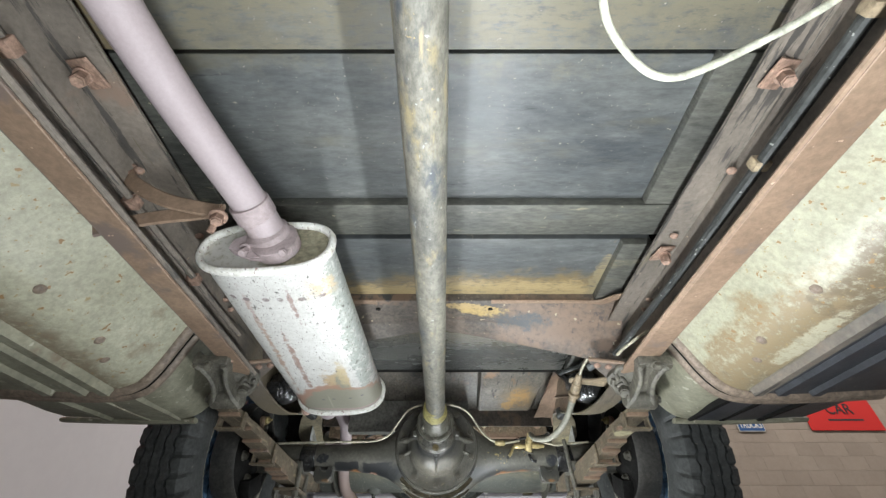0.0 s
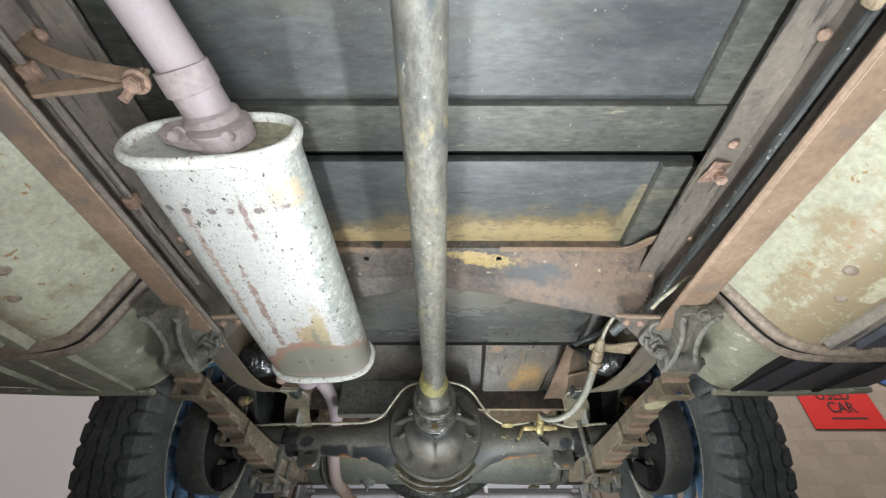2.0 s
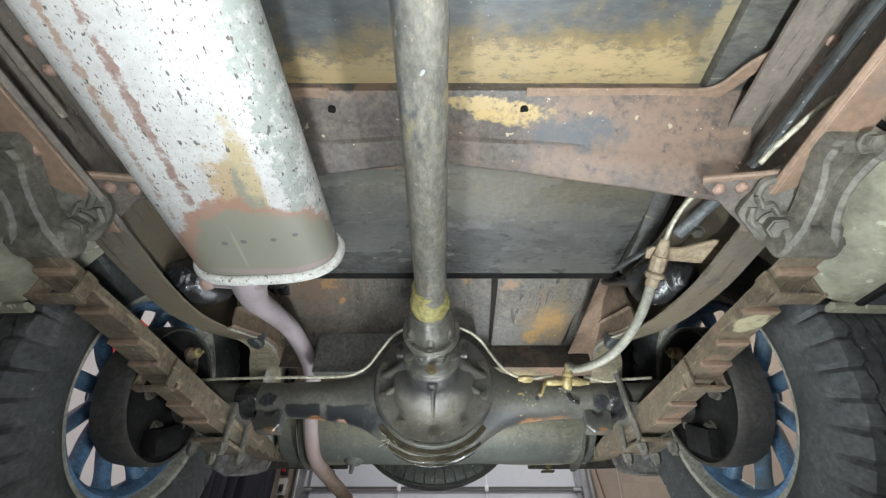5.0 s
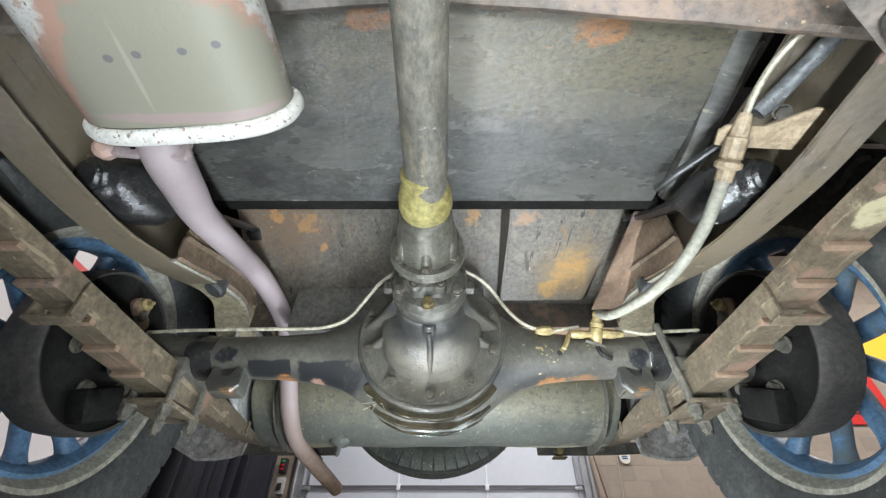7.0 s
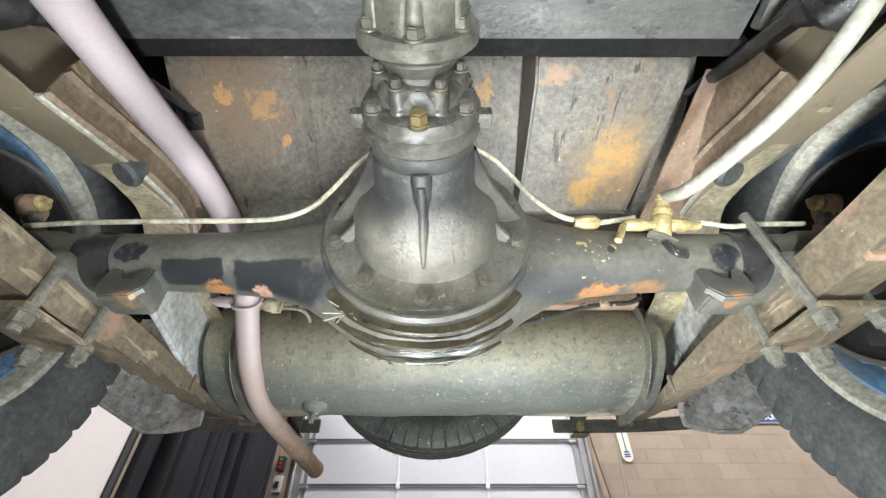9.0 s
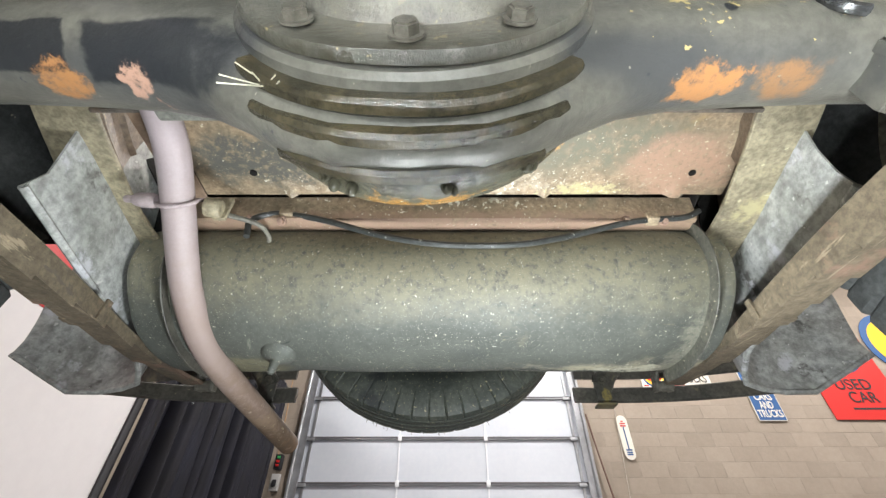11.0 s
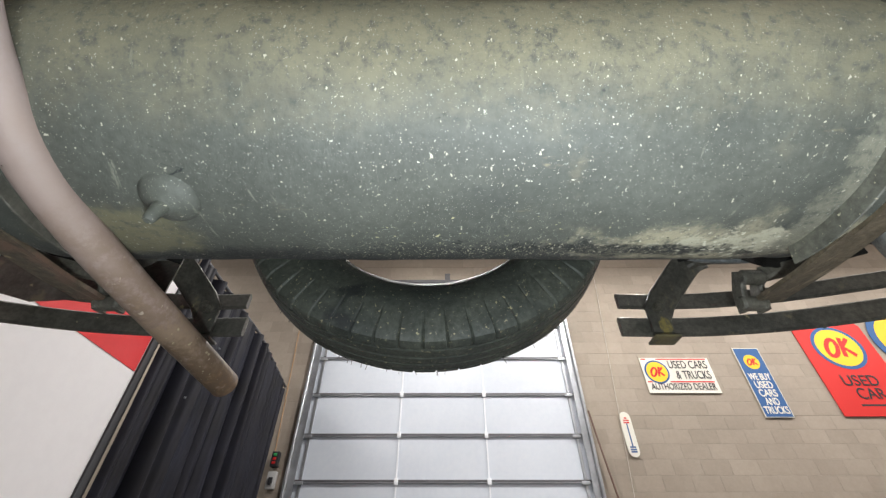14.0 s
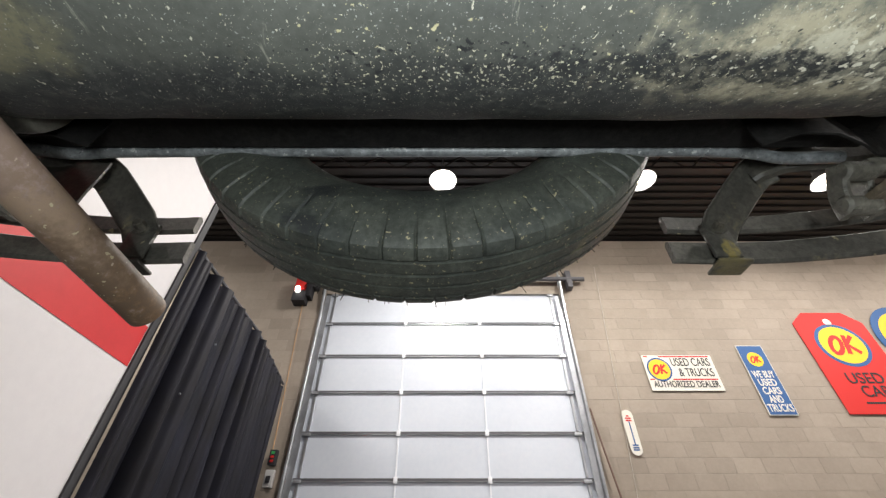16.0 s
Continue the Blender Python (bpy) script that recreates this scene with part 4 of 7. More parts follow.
M0, M1 = Vector((-0.280, 0.490, 0.414)), Vector((-0.256, 1.005, 0.378))
along = (M1 - M0).normalized()
mu = [M0 + along * d for d in (0.0, 0.004, 0.010, 0.012, 0.30, 0.512)]
muffler = part("muffler", sweep(mu, oval(0.209, 0.098), scale=[1.0, 1.012, 1.012, 0.99, 0.995, 0.99]), M_MUFFLER, car, "flat oval muffler in flaking white paint")
for a, q in ((M0, -1), (M1, 1)):
    bm = bmesh.new()
    edge = oval(0.209, 0.100, 64)
    out = Vector((0, 0, 1)).cross(along).normalized()
    over = along.cross(out)
    hoop = [a + along * (q * 0.006) + out * x + over * y for x, y in edge]
    for i in range(64):
        p, n_, w = hoop[i], hoop[(i + 1) % 64], hoop[i - 1]
        t_ = (n_ - w).normalized()
        nrm = t_.cross(along).normalized()
        edge[i] = [bm.verts.new(p + nrm * (0.0060 * math.cos(u)) + along * (0.0085 * math.sin(u) - q * 0.002)) for u in [2 * math.pi * k / 10 for k in range(10)]]
    for i in range(64):
        for k in range(10):
            bm.faces.new((edge[i][k], edge[i][(k + 1) % 10], edge[(i + 1) % 64][(k + 1) % 10], edge[(i + 1) % 64][k]))
    bmesh.ops.recalc_face_normals(bm, faces=bm.faces)
    part("end_rim", bm, M_MUFRIM, muffler, "rolled chalky end rim with rusty chips", smooth=60, jitter=0.0012)
part("end_plate", sweep([M0 - along * 0.0020, M0 + along * 0.0015], oval(0.200, 0.090)), M_MUFEND, muffler, "bare metal end plate")
bm = lathe([(0.030, 0), (0.036, 0.003), (0.036, 0.024), (0.030, 0.028)], M0 + Vector((0.018, -0.03, 0.0)), along, 20)
part("inlet", bm, M_CLAMP, muffler)
hang = part("muffler_hanger", sweep(spline([(-0.500, 0.40, 0.508), (-0.47, 0.398, 0.47), (-0.41, 0.405, 0.438), (-0.345, 0.412, 0.425), (-0.322, 0.412, 0.422)], 6), rect(0.022, 0.006, 0.002), up=(0, 1, 0.3)), M_FLANGE, car, "rusty strap hanger for the exhaust")
part("strap", sweep(spline([(-0.505, 0.425, 0.395), (-0.44, 0.425, 0.418), (-0.37, 0.42, 0.424), (-0.325, 0.41, 0.420)], 6), rect(0.022, 0.006, 0.002), up=(0, 1, 0.3)), M_FLANGE, hang)
bolt(hang, (-0.325, 0.412, 0.412), (0.2, -0.2, -1), 0.009, 0.012)
part("bolt_shank", tube([(-0.325, 0.412, 0.41), (-0.330, 0.418, 0.385)], 0.005, 8, smooth=False), M_RUSTBOLT, hang)
bolt(hang, (-0.492, 0.40, 0.50), (0.5, 0, -1), 0.010, 0.012)
TAIL = [(-0.286, 1.012, 0.352), (-0.293, 1.05, 0.350), (-0.322, 1.12, 0.381), (-0.358, 1.20, 0.421), (-0.384, 1.30, 0.466), (-0.398, 1.40, 0.501), (-0.402, 1.48, 0.522),
        (-0.400, 1.56, 0.526), (-0.392, 1.64, 0.511), (-0.390, 1.71, 0.486), (-0.406, 1.79, 0.453), (-0.418, 1.86, 0.413), (-0.424, 1.92, 0.376), (-0.430, 2.00, 0.345), (-0.426, 2.08, 0.324), (-0.406, 2.20, 0.300), (-0.388, 2.455, 0.277)]
tail_pts = spline(TAIL, 6)
tail = part("tail_pipe", sweep(tail_pts[:80], ring(0.0235, 22), up=None, caps=False), M_PIPE, car, "pinkish painted tail pipe bent over the axle")
bm = sweep(tail_pts[79:], ring(0.0236, 22), up=None, caps=False)
sweep(tail_pts[79:][::-1], ring(0.0210, 22), up=None, caps=False, bm=bm)
part("tail_end", bm, M_PIPE, tail, "rusty brown open end of the tail pipe")
bm = box(-0.046, 0.040, -0.0045, 0.0045, -0.012, 0.011, 0.002, m=pose(-0.300, 1.030, 0.344, 24, 3, 4))
lathe([(0.0, -0.010), (0.007, -0.009), (0.011, -0.003), (0.011, 0.005), (0.006, 0.010), (0.0, 0.011)], (-0.343, 1.029, 0.341), (0.3, -0.8, -0.5), 12, bm)
for x, y, z, r in ((-0.276, 1.033, 0.338, 0.008), (-0.264, 1.036, 0.341, 0.006), (-0.286, 1.031, 0.335, 0.006)):
    lathe([(0.0, -r), (r * 0.8, -r * 0.6), (r, 0.0), (r * 0.7, r * 0.7), (0.0, r)], (x, y, z), (0.5, -0.6, -0.5), 8, bm)
part("flange_clamp", bm, M_CLAMP, tail, "mauve clamp with bolts", jitter=0.0012)
part("hole", lathe([(0.0, -0.001), (0.004, -0.001), (0.004, 0.001), (0.0, 0.001)], (-0.312, 1.0245, 0.3405), (0, -0.9, -0.42), 10), M_DARK, tail)
loop = [Vector((-0.406 + 0.0272 * math.cos(radians(a)), 1.79, 0.453)) + Vector((0, 0.45, 0.89)) * (0.0272 * math.sin(radians(a))) for a in range(170, 381, 14)]
part("u_bolt", tube([loop[0] + Vector((-0.012, 0.002, 0.010))] + loop + [loop[-1] + Vector((0.004, 0.012, 0.012))], 0.0034, 8), M_CLAMP, tail, "thin painted clamp round the pipe")
bm = lathe([(0.0, -0.020), (0.009, -0.019), (0.0115, -0.012), (0.012, 0.010), (0.009, 0.018), (0.0, 0.020)], (-0.452, 1.788, 0.453), (1, 0.0, -0.12), 14)
lathe([(0.0, 0.0), (0.006, 0.0), (0.006, 0.014), (0.0, 0.015)], (-0.472, 1.787, 0.455), (-1, 0, 0.1), 8, bm)
part("clamp", bm, M_CLAMP, tail, "pink painted clamp ear", jitter=0.003)
bm = lathe([(0.0, -0.012), (0.0145, -0.012), (0.0160, -0.008), (0.0160, 0.008), (0.0135, 0.012), (0.0, 0.012)], (-0.364, 1.812, 0.462), (1, 0.2, 0), 20)
box(-0.012, 0.008, -0.003, 0.003, -0.016, 0.030, 0.001, bm, m=pose(-0.356, 1.826, 0.466))
part("rubber_mount", bm, M_RAILREAR, tail, "dusty mount beside the pipe")

# ---- rear axle ----
AX = Vector((MID, 1.52, 0.345))
half = [(0.155, 0.0), (0.150, 0.05), (0.128, 0.09), (0.095, 0.125), (0.066, 0.165), (0.050, 0.215), (0.043, 0.28), (0.040, 0.36), (0.040, 0.50), (0.047, 0.515), (0.047, 0.60)]
bm = bmesh.new()
rings = []
seq = [(-h, r) for r, h in reversed(half[1:])] + [(h, r) for r, h in half]
for h, r in seq:
    flat = 0.045 + 0.02 * (r > 0.06)
    depth = min(r, 0.042 + max(0, r - 0.042) * 0.35)
    lift = max(0, r - 0.05) * 0.16
    rings.append([bm.verts.new((MID + h, AX.y + (depth * math.cos(a) if math.cos(a) > 0 else min(depth, 0.0405 - 0.007 * (r > 0.08)) * math.cos(a)), AX.z + lift + r * math.sin(a))) for a in [2 * math.pi * k / 28 for k in range(28)]])
for a, b in zip(rings, rings[1:]):
    for k in range(28):
        bm.faces.new((a[k], a[(k + 1) % 28], b[(k + 1) % 28], b[k]))
bm.faces.new(rings[0])
bm.faces.new(rings[-1])
bmesh.ops.recalc_face_normals(bm, faces=bm.faces)
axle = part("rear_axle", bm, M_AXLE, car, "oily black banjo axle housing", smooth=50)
CZ = 0.372
face_y = 1.485
part("housing_flange", lathe([(0.105, 0.012), (0.139, 0.012), (0.143, 0.008), (0.143, 0.0), (0.139, -0.004), (0.105, -0.004)], (MID, face_y, CZ), (0, 1, 0), 48), M_AXLE, axle)
ringed = lathe([(0.0, -0.135), (0.052, -0.135), (0.056, -0.131), (0.0575, -0.120), (0.0580, -0.092), (0.0610, -0.076), (0.0700, -0.065), (0.0815, -0.055), (0.0895, -0.042), (0.0940, -0.028), (0.0955, -0.015), (0.0985, -0.0085), (0.106, -0.0075), (0.128, -0.0095), (0.1345, -0.0085), (0.1365, -0.004), (0.1365, 0.0)], (MID, face_y - 0.006, CZ), (0, 1, 0), 56)
carrier = part("differential_carrier", ringed, M_CARRIER, axle, "oily cast iron differential carrier", smooth=50, jitter=0.001)
for k in range(10):
    a = math.pi * (0.5 + 2 * k / 10) + math.pi
    bolt(axle, (MID + 0.120 * math.cos(a), face_y - 0.0175, CZ + 0.120 * math.sin(a)), (0, -1, 0), 0.0085, 0.006, 1.3, M_BOLT, "carrier_bolt")
part("rib", sweep(spline([(MID, face_y - 0.005 + h, CZ - r) for r, h in ((0.060, -0.128), (0.0645, -0.100), (0.070, -0.078), (0.0795, -0.060), (0.0875, -0.044), (0.0915, -0.030))], 4), rect(0.009, 0.016, 0.003), up=(0, 0, 1), scale=[1.0] * 12 + [0.9, 0.85, 0.8, 0.75, 0.7, 0.6, 0.5, 0.4, 0.3]), M_CARRIER, axle, smooth=50)
WEBS = [(6, (0.060, -0.126), (0.130, -0.008), 0.012), (174, (0.060, -0.126), (0.130, -0.008), 0.012), (-15, (0.080, -0.050), (0.128, -0.008), 0.009), (-165, (0.080, -0.050), (0.128, -0.008), 0.009), (90, (0.056, -0.11), (0.12, -0.010), 0.016)]
for a, (r0, h0), (r1, h1), wd in WEBS:
    c, s = math.cos(radians(a)), math.sin(radians(a))
    side = Vector((-s, 0, c))
    rows = []
    for k in range(7):
        f = k / 6
        y = face_y - 0.005 + h0 + (h1 - h0) * f
        r = r0 + (r1 - r0) * (0.55 * f + 0.45 * f * f)
        rows.append([Vector((MID + q * c, y, CZ + q * s)) + side * d for q, d in ((0.040, -wd * 0.65), (r - 0.003, -wd / 2), (r, -wd * 0.3), (r, wd * 0.3), (r - 0.003, wd / 2), (0.040, wd * 0.65))])
    part("web", skin(rows, 0.0), M_CARRIER, axle, smooth=50)
part("rib_boss", lathe([(0.0, -0.004), (0.010, -0.002), (0.012, 0.006), (0.010, 0.03), (0.005, 0.05), (0.0, 0.052)], (MID, face_y - 0.142, CZ - 0.052), (0, 1, -0.12), 14), M_CARRIER, axle)
letter = bpy.data.curves.new("cast_letter", "FONT")
letter.body, letter.size, letter.extrude, letter.align_x = "N", 0.024, 0.0025, "CENTER"
tmp = new("cast_letter", letter)
me = bpy.data.meshes.new_from_object(tmp.evaluated_get(bpy.context.evaluated_depsgraph_get()))
bpy.data.objects.remove(tmp)
me.materials.append(M_CARRIER)
lo = new("cast_letter", me)
lo.parent = axle
lo.matrix_basis = pose(MID + 0.0425, face_y - 0.040, CZ - 0.0835, 145, -27, 0)
# oily lower cover behind the carrier
for r, y, z, w, deep in ((0.136, 1.498, -0.004, 52, 0.030), (0.143, 1.514, -0.006, 42, 0.034), (0.134, 1.527, -0.006, 40, 0.030), (0.141, 1.541, -0.008, 36, 0.036)):
    arc = [(MID + r * 1.02 * math.sin(radians(a)), y, CZ + z - r * math.cos(radians(a))) for a in range(-w, w + 1, 4)]
    part("oily_rim", sweep(arc, rect(deep, 0.012, 0.003), up=(0, 1, 0)), M_OIL, axle, "oil-soaked lower rim of the housing", jitter=0.0018)
bm = bmesh.new()
tuft = random.Random(7)
for k in range(9):
    o = Vector((MID - 0.088 + tuft.uniform(-0.008, 0.008), 1.500, 0.252))
    sweep([o, o + Vector((tuft.uniform(-0.03, 0.02), -0.012, tuft.uniform(-0.022, 0.026)))], ring(0.0005, 4), up=None, bm=bm)
part("dry_fibres", bm, M_BRAKELINE, axle, "dry fibres stuck in the oil")
part("cover", lathe([(0.0, 0.085), (0.06, 0.083), (0.105, 0.074), (0.130, 0.060), (0.143, 0.040), (0.148, 0.015), (0.149, 0.0)], (MID, 1.530, CZ - 0.008), (0, 1, 0), 40), M_OIL, axle, "oily round rear of the housing", jitter=0.001)
bm = bmesh.new()
drip = random.Random(5)
for k in range(16):
    a = radians(drip.uniform(-40, 40))
    o = Vector((MID + 0.146 * math.sin(a), drip.uniform(1.535, 1.565), CZ - 0.010 - 0.146 * math.cos(a)))
    r = drip.uniform(0.003, 0.006)
    lathe([(0.0, -r * 1.5), (r * 0.6, -r), (r, 0.0), (r * 0.8, r), (0.0, r * 1.6)], o, (0, 0, 1), 8, bm)
part("oil_drips", bm, M_OIL, axle, "hanging drops of dirty oil", smooth=70)["kind"] = "stuff"
bm = hexbolt(bmesh.new(), (-0.036, 1.612, 0.292), (0, 0.7, -1), 0.008, 0.010, 1.0)
part("drain_plug", bm, M_PLUG, axle, "tan oily drain plug")
# pinion flanges and joint
joint = part("pinion_joint", lathe([(0.0, 0.0), (0.030, 0.0), (0.034, 0.004), (0.036, 0.02), (0.040, 0.036), (0.042, 0.060), (0.043, 0.076), (0.0, 0.078)], (MID, 1.145, 0.372), (0, 1, -0.01), 28), M_FLANGE_STEEL, car, "greasy steel joint of the drive shaft")
part("grease_boot", lathe([(0.026, -0.012), (0.029, -0.008), (0.0275, 0.004), (0.030, 0.016), (0.033, 0.030), (0.034, 0.044), (0.031, 0.056), (0.027, 0.060)], (MID, 1.092, 0.3725), (0, 1, -0.01), 24), M_YELLOW, joint, "yellow grease-soaked boot", jitter=0.004)
for k in range(6):
    a = math.pi / 6 + k * math.pi / 3
    part("flute", lathe([(0.0, -0.036), (0.005, -0.035), (0.0085, -0.026), (0.0100, -0.008), (0.0100, 0.0), (0.0, 0.0)], (MID + 0.038 * math.cos(a), 1.219, 0.371 + 0.036 * math.sin(a)), (0.06 * math.cos(a), 1, 0.06 * math.sin(a)), 12), M_FLANGE_STEEL, joint)
part("flange", lathe([(0.0, -0.004), (0.050, -0.004), (0.0535, 0.0), (0.0535, 0.010), (0.050, 0.013), (0.0, 0.013)], (MID, 1.222, 0.371), (0, 1, -0.01), 36), M_FLANGE_STEEL, joint)
part("spider", lathe([(0.0, 0), (0.036, 0.0), (0.040, 0.008), (0.030, 0.022), (0.030, 0.036), (0.046, 0.046), (0.0, 0.05)], (MID, 1.235, 0.371), (0, 1, -0.01), 24), M_CARRIER, joint)
part("pinion_flange", lathe([(0.0, -0.02), (0.036, -0.02), (0.042, -0.012), (0.043, 0.0), (0.056, 0.004), (0.060, 0.010), (0.060, 0.018), (0.057, 0.020), (0.0615, 0.024), (0.0615, 0.034), (0.058, 0.038), (0.0, 0.038)], (MID, 1.285, 0.371), (0, 1, -0.01), 36), M_PINION, joint)
lobes = [((0.040 + 0.006 * math.cos(6 * t)) * math.cos(t), (0.040 + 0.006 * math.cos(6 * t)) * math.sin(t)) for t in [2 * math.pi * i / 72 for i in range(72)]]
part("retainer_cap", sweep([(MID, y, 0.371) for y in (1.262, 1.264, 1.268, 1.290)], lobes, scale=[0.90, 0.97, 1.0, 1.02]), M_PINION, joint, "lobed bearing retainer cap", smooth=50)
for k in range(6):
    a = k * math.pi / 3
    bolt(joint, (MID + 0.0385 * math.cos(a), 1.262, 0.371 + 0.0385 * math.sin(a)), (0, -1, 0), 0.0052, 0.006, 1.4, M_BOLT, "cap_bolt")
for s in both:
    part("lug", box(-0.008, 0.008, -0.008, 0.008, -0.007, 0.007, 0.002, m=pose(MID + s * 0.063, 1.306, 0.362, 0, 0, 0)), M_PINION, joint)
part("orange_bolt", hexbolt(bmesh.new(), (MID, 1.286, 0.318), (0, -1, 0), 0.0085, 0.009, 1.1), M_PLUG, joint, "oil-stained orange bolt head")
part("pinion_nose", lathe([(0.052, 0.0), (0.056, 0.004), (0.056, 0.018), (0.053, 0.024)], (MID, 1.322, 0.371), (0, 1, 0), 32), M_CARRIER, joint)
for k in range(6):
    a = math.pi / 6 + k * math.pi / 3
    bolt(joint, (MID + 0.043 * math.cos(a), 1.217, 0.371 + 0.043 * math.sin(a)), (0, -1, 0), 0.0075, 0.007, 1.2, M_BOLT)
    a = k * math.pi / 3 - math.pi / 2
    bolt(joint, (MID + 0.050 * math.cos(a), 1.288, 0.371 + 0.053 * math.sin(a)), (0, -1, 0), 0.008, 0.006, 1.2, M_BOLT)

# springs, hangers and clamps
SPR = [(0.452, 0.925, 0.318), (0.454, 1.00, 0.317), (0.456, 1.10, 0.318), (0.458, 1.25, 0.314), (0.459, 1.40, 0.310), (0.460, 1.52, 0.312), (0.465, 1.65, 0.319), (0.474, 1.78, 0.321), (0.497, 1.90, 0.329), (0.522, 2.00, 0.340), (0.548, 2.12, 0.355), (0.572, 2.25, 0.376), (0.585, 2.34, 0.394), (0.590, 2.375, 0.400)]
for s in both:
    line = spline([(sx(x, s), y, z) for x, y, z in SPR], 10)
    spring = part("leaf_spring", sweep(line, rect(0.048, 0.0075)), M_SPRING, car, "muddy brown leaf spring", smooth=25)
    ends = [(0.955, 2.14), (1.045, 2.02), (1.115, 1.92), (1.185, 1.84), (1.255, 1.76), (1.325, 1.69), (1.390, 1.63)]
    for i, (a, b) in enumerate(ends):
        seg = [q - Vector((0, 0, 0.0070 * (i + 1))) for q in line if a <= q.y <= b]
        part("leaf", sweep(seg, rect(0.048, 0.0076)), M_SPRING, spring, smooth=25)
        q = seg[0]
        part("leaf_tip", box(q.x - 0.0245, q.x + 0.0245, q.y - 0.004, q.y + 0.006, q.z - 0.0045, q.z + 0.0036, 0.0015), M_FLANGE, spring)
    for i, y in enumerate((0.985, 1.235)):
        bm = bmesh.new()
        q = min(line, key=lambda v: abs(v.y - y))
        zc = q.z - 0.012 - 0.004 * i
        for dx in (-0.027, 0.027):
            box(-0.0025, 0.0025, -0.011, 0.011, -0.019 - 0.014 * i, 0.016, 0.0016, bm, m=Matrix.Translation((q.x + dx, y, zc)))
        box(-0.033, 0.033, -0.011, 0.011, -0.0235 - 0.014 * i, -0.0185 - 0.014 * i, 0.0018, bm, m=Matrix.Translation((q.x, y, zc)))
        part("spring_clip", bm, M_SPRING, spring)
    bm = bmesh.new()
    q = min(line, key=lambda v: abs(v.y - 1.89))
    for dx in (-0.027, 0.027):
        box(-0.002, 0.002, -0.006, 0.006, -0.022, 0.010, 0.0008, bm, m=Matrix.Translation((q.x + dx, 1.89, q.z)))
    box(-0.029, 0.029, -0.006, 0.006, -0.0245, -0.022, 0.0008, bm, m=Matrix.Translation((q.x, 1.89, q.z)))
    part("spring_clip", bm, M_SPRING, spring)
    cx = sx(0.458, s)
    bm = box(cx - 0.038, cx + 0.038, 1.462, 1.578, 0.238, 0.247, 0.003)
    for dx in (-0.032, 0.032):
        for y in (1.475, 1.565):
            tall = s > 0 and dx < 0 and y < 1.5
            part("u_bolt", tube([(cx + dx - (0.012 if tall else 0), y, 0.392 if tall else 0.300), (cx + dx, y, 0.214)], 0.0068, 10, smooth=False), M_HANGER, spring)
            bolt(spring, (cx + dx, y, 0.238), (0, 0, -1), 0.0110, 0.012, 1.15, M_HANGER, "nut")
    part("spring_plate", bm, M_SPRING, spring, "dusty spring plate")
    bm = box(cx - 0.034, cx + 0.034, 1.47, 1.57, 0.298, 0.325, 0.004)
    part("spring_seat", bm, M_AXLE, spring)
    # hanger casting and shackle at the front end
    hc = sx(0.452, s)
    bm = lathe([(0.0, -0.034), (0.016, -0.034), (0.021, -0.029), (0.022, 0.030), (0.017, 0.036), (0.0, 0.036)], (hc, 0.930, 0.334), (s, 0, 0), 20)
    lathe([(0.0, 0.0), (0.0085, 0.0), (0.0085, 0.014), (0.0, 0.016)], (hc + s * 0.034, 0.930, 0.334), (s, 0, 0), 6, bm)
    for dx in (-1, 1):
        rim = [(hc + dx * w, y, z) for w, y, z in ((0.030, 0.808, 0.374), (0.028, 0.826, 0.373), (0.019, 0.850, 0.366), (0.015, 0.876, 0.356), (0.018, 0.902, 0.344), (0.026, 0.926, 0.334))]
        sweep(spline(rim, 5), rect(0.011, 0.034, 0.004), up=(0, 0.4, 0.9), scale=[1.15] * 5 + [1.0] * 16 + [1.2] * 5, bm=bm)
    skin([[(hc + 0.9 * d * w, y, z + 0.010) for d in (-1, 0, 1)] for w, y, z in ((0.029, 0.812, 0.375), (0.019, 0.850, 0.366), (0.018, 0.902, 0.344), (0.025, 0.926, 0.336))], 0.006, bm)
    box(hc - 0.036, hc + 0.036, 0.800, 0.818, 0.362, 0.382, 0.005, bm)
    part("spring_hanger", bm, M_HANGER, spring, "greasy cast spring hanger, waisted like a spool", jitter=0.0025)
    bolt(spring, (hc - s * 0.004, 0.802, 0.360), (0, -0.6, -1), 0.009, 0.008, 1.3, M_HANGER)
    face = pose(sx(0.424, s), 0.902, 0.371, -28, s * 20, 0)
    outline = [(0.036 * math.cos(a) * (1 + 0.14 * math.sin(3 * a) + 0.06 * math.cos(5 * a)), 0.047 * math.sin(a) * (1 + 0.08 * math.cos(4 * a))) for a in [2 * math.pi * k / 32 for k in range(32)]]
    bm = plate(outline, 0.016, m=face, bevel=0.004)
    for pts, w in ((((-0.028, -0.006), (-0.016, 0.006), (-0.008, 0.002), (0.006, 0.012), (0.018, 0.006)), 0.008), (((-0.026, 0.010), (-0.022, 0.026), (-0.008, 0.032), (0.004, 0.024)), 0.009), (((-0.028, -0.006), (-0.026, -0.022), (-0.014, -0.030)), 0.010)):
        sweep(spline([face @ Vector((s * x, y, -0.002)) for x, y in pts], 4), rect(w, 0.012, 0.003), up=(0, 0, 1), bm=bm)
    part("hanger_cheek", bm, M_HANGER, spring, "greasy cast cheek with bolt heads", jitter=0.002)
    ax_ = face.to_3x3() @ Vector((0, 0, -1))
    bolt(spring, face @ Vector((s * 0.004, 0.026, 0)), ax_, 0.0135, 0.016, 1.35, M_HANGER)
    bolt(spring, face @ Vector((s * 0.022, -0.022, 0)), ax_, 0.0105, 0.010, 1.25, M_HANGER)
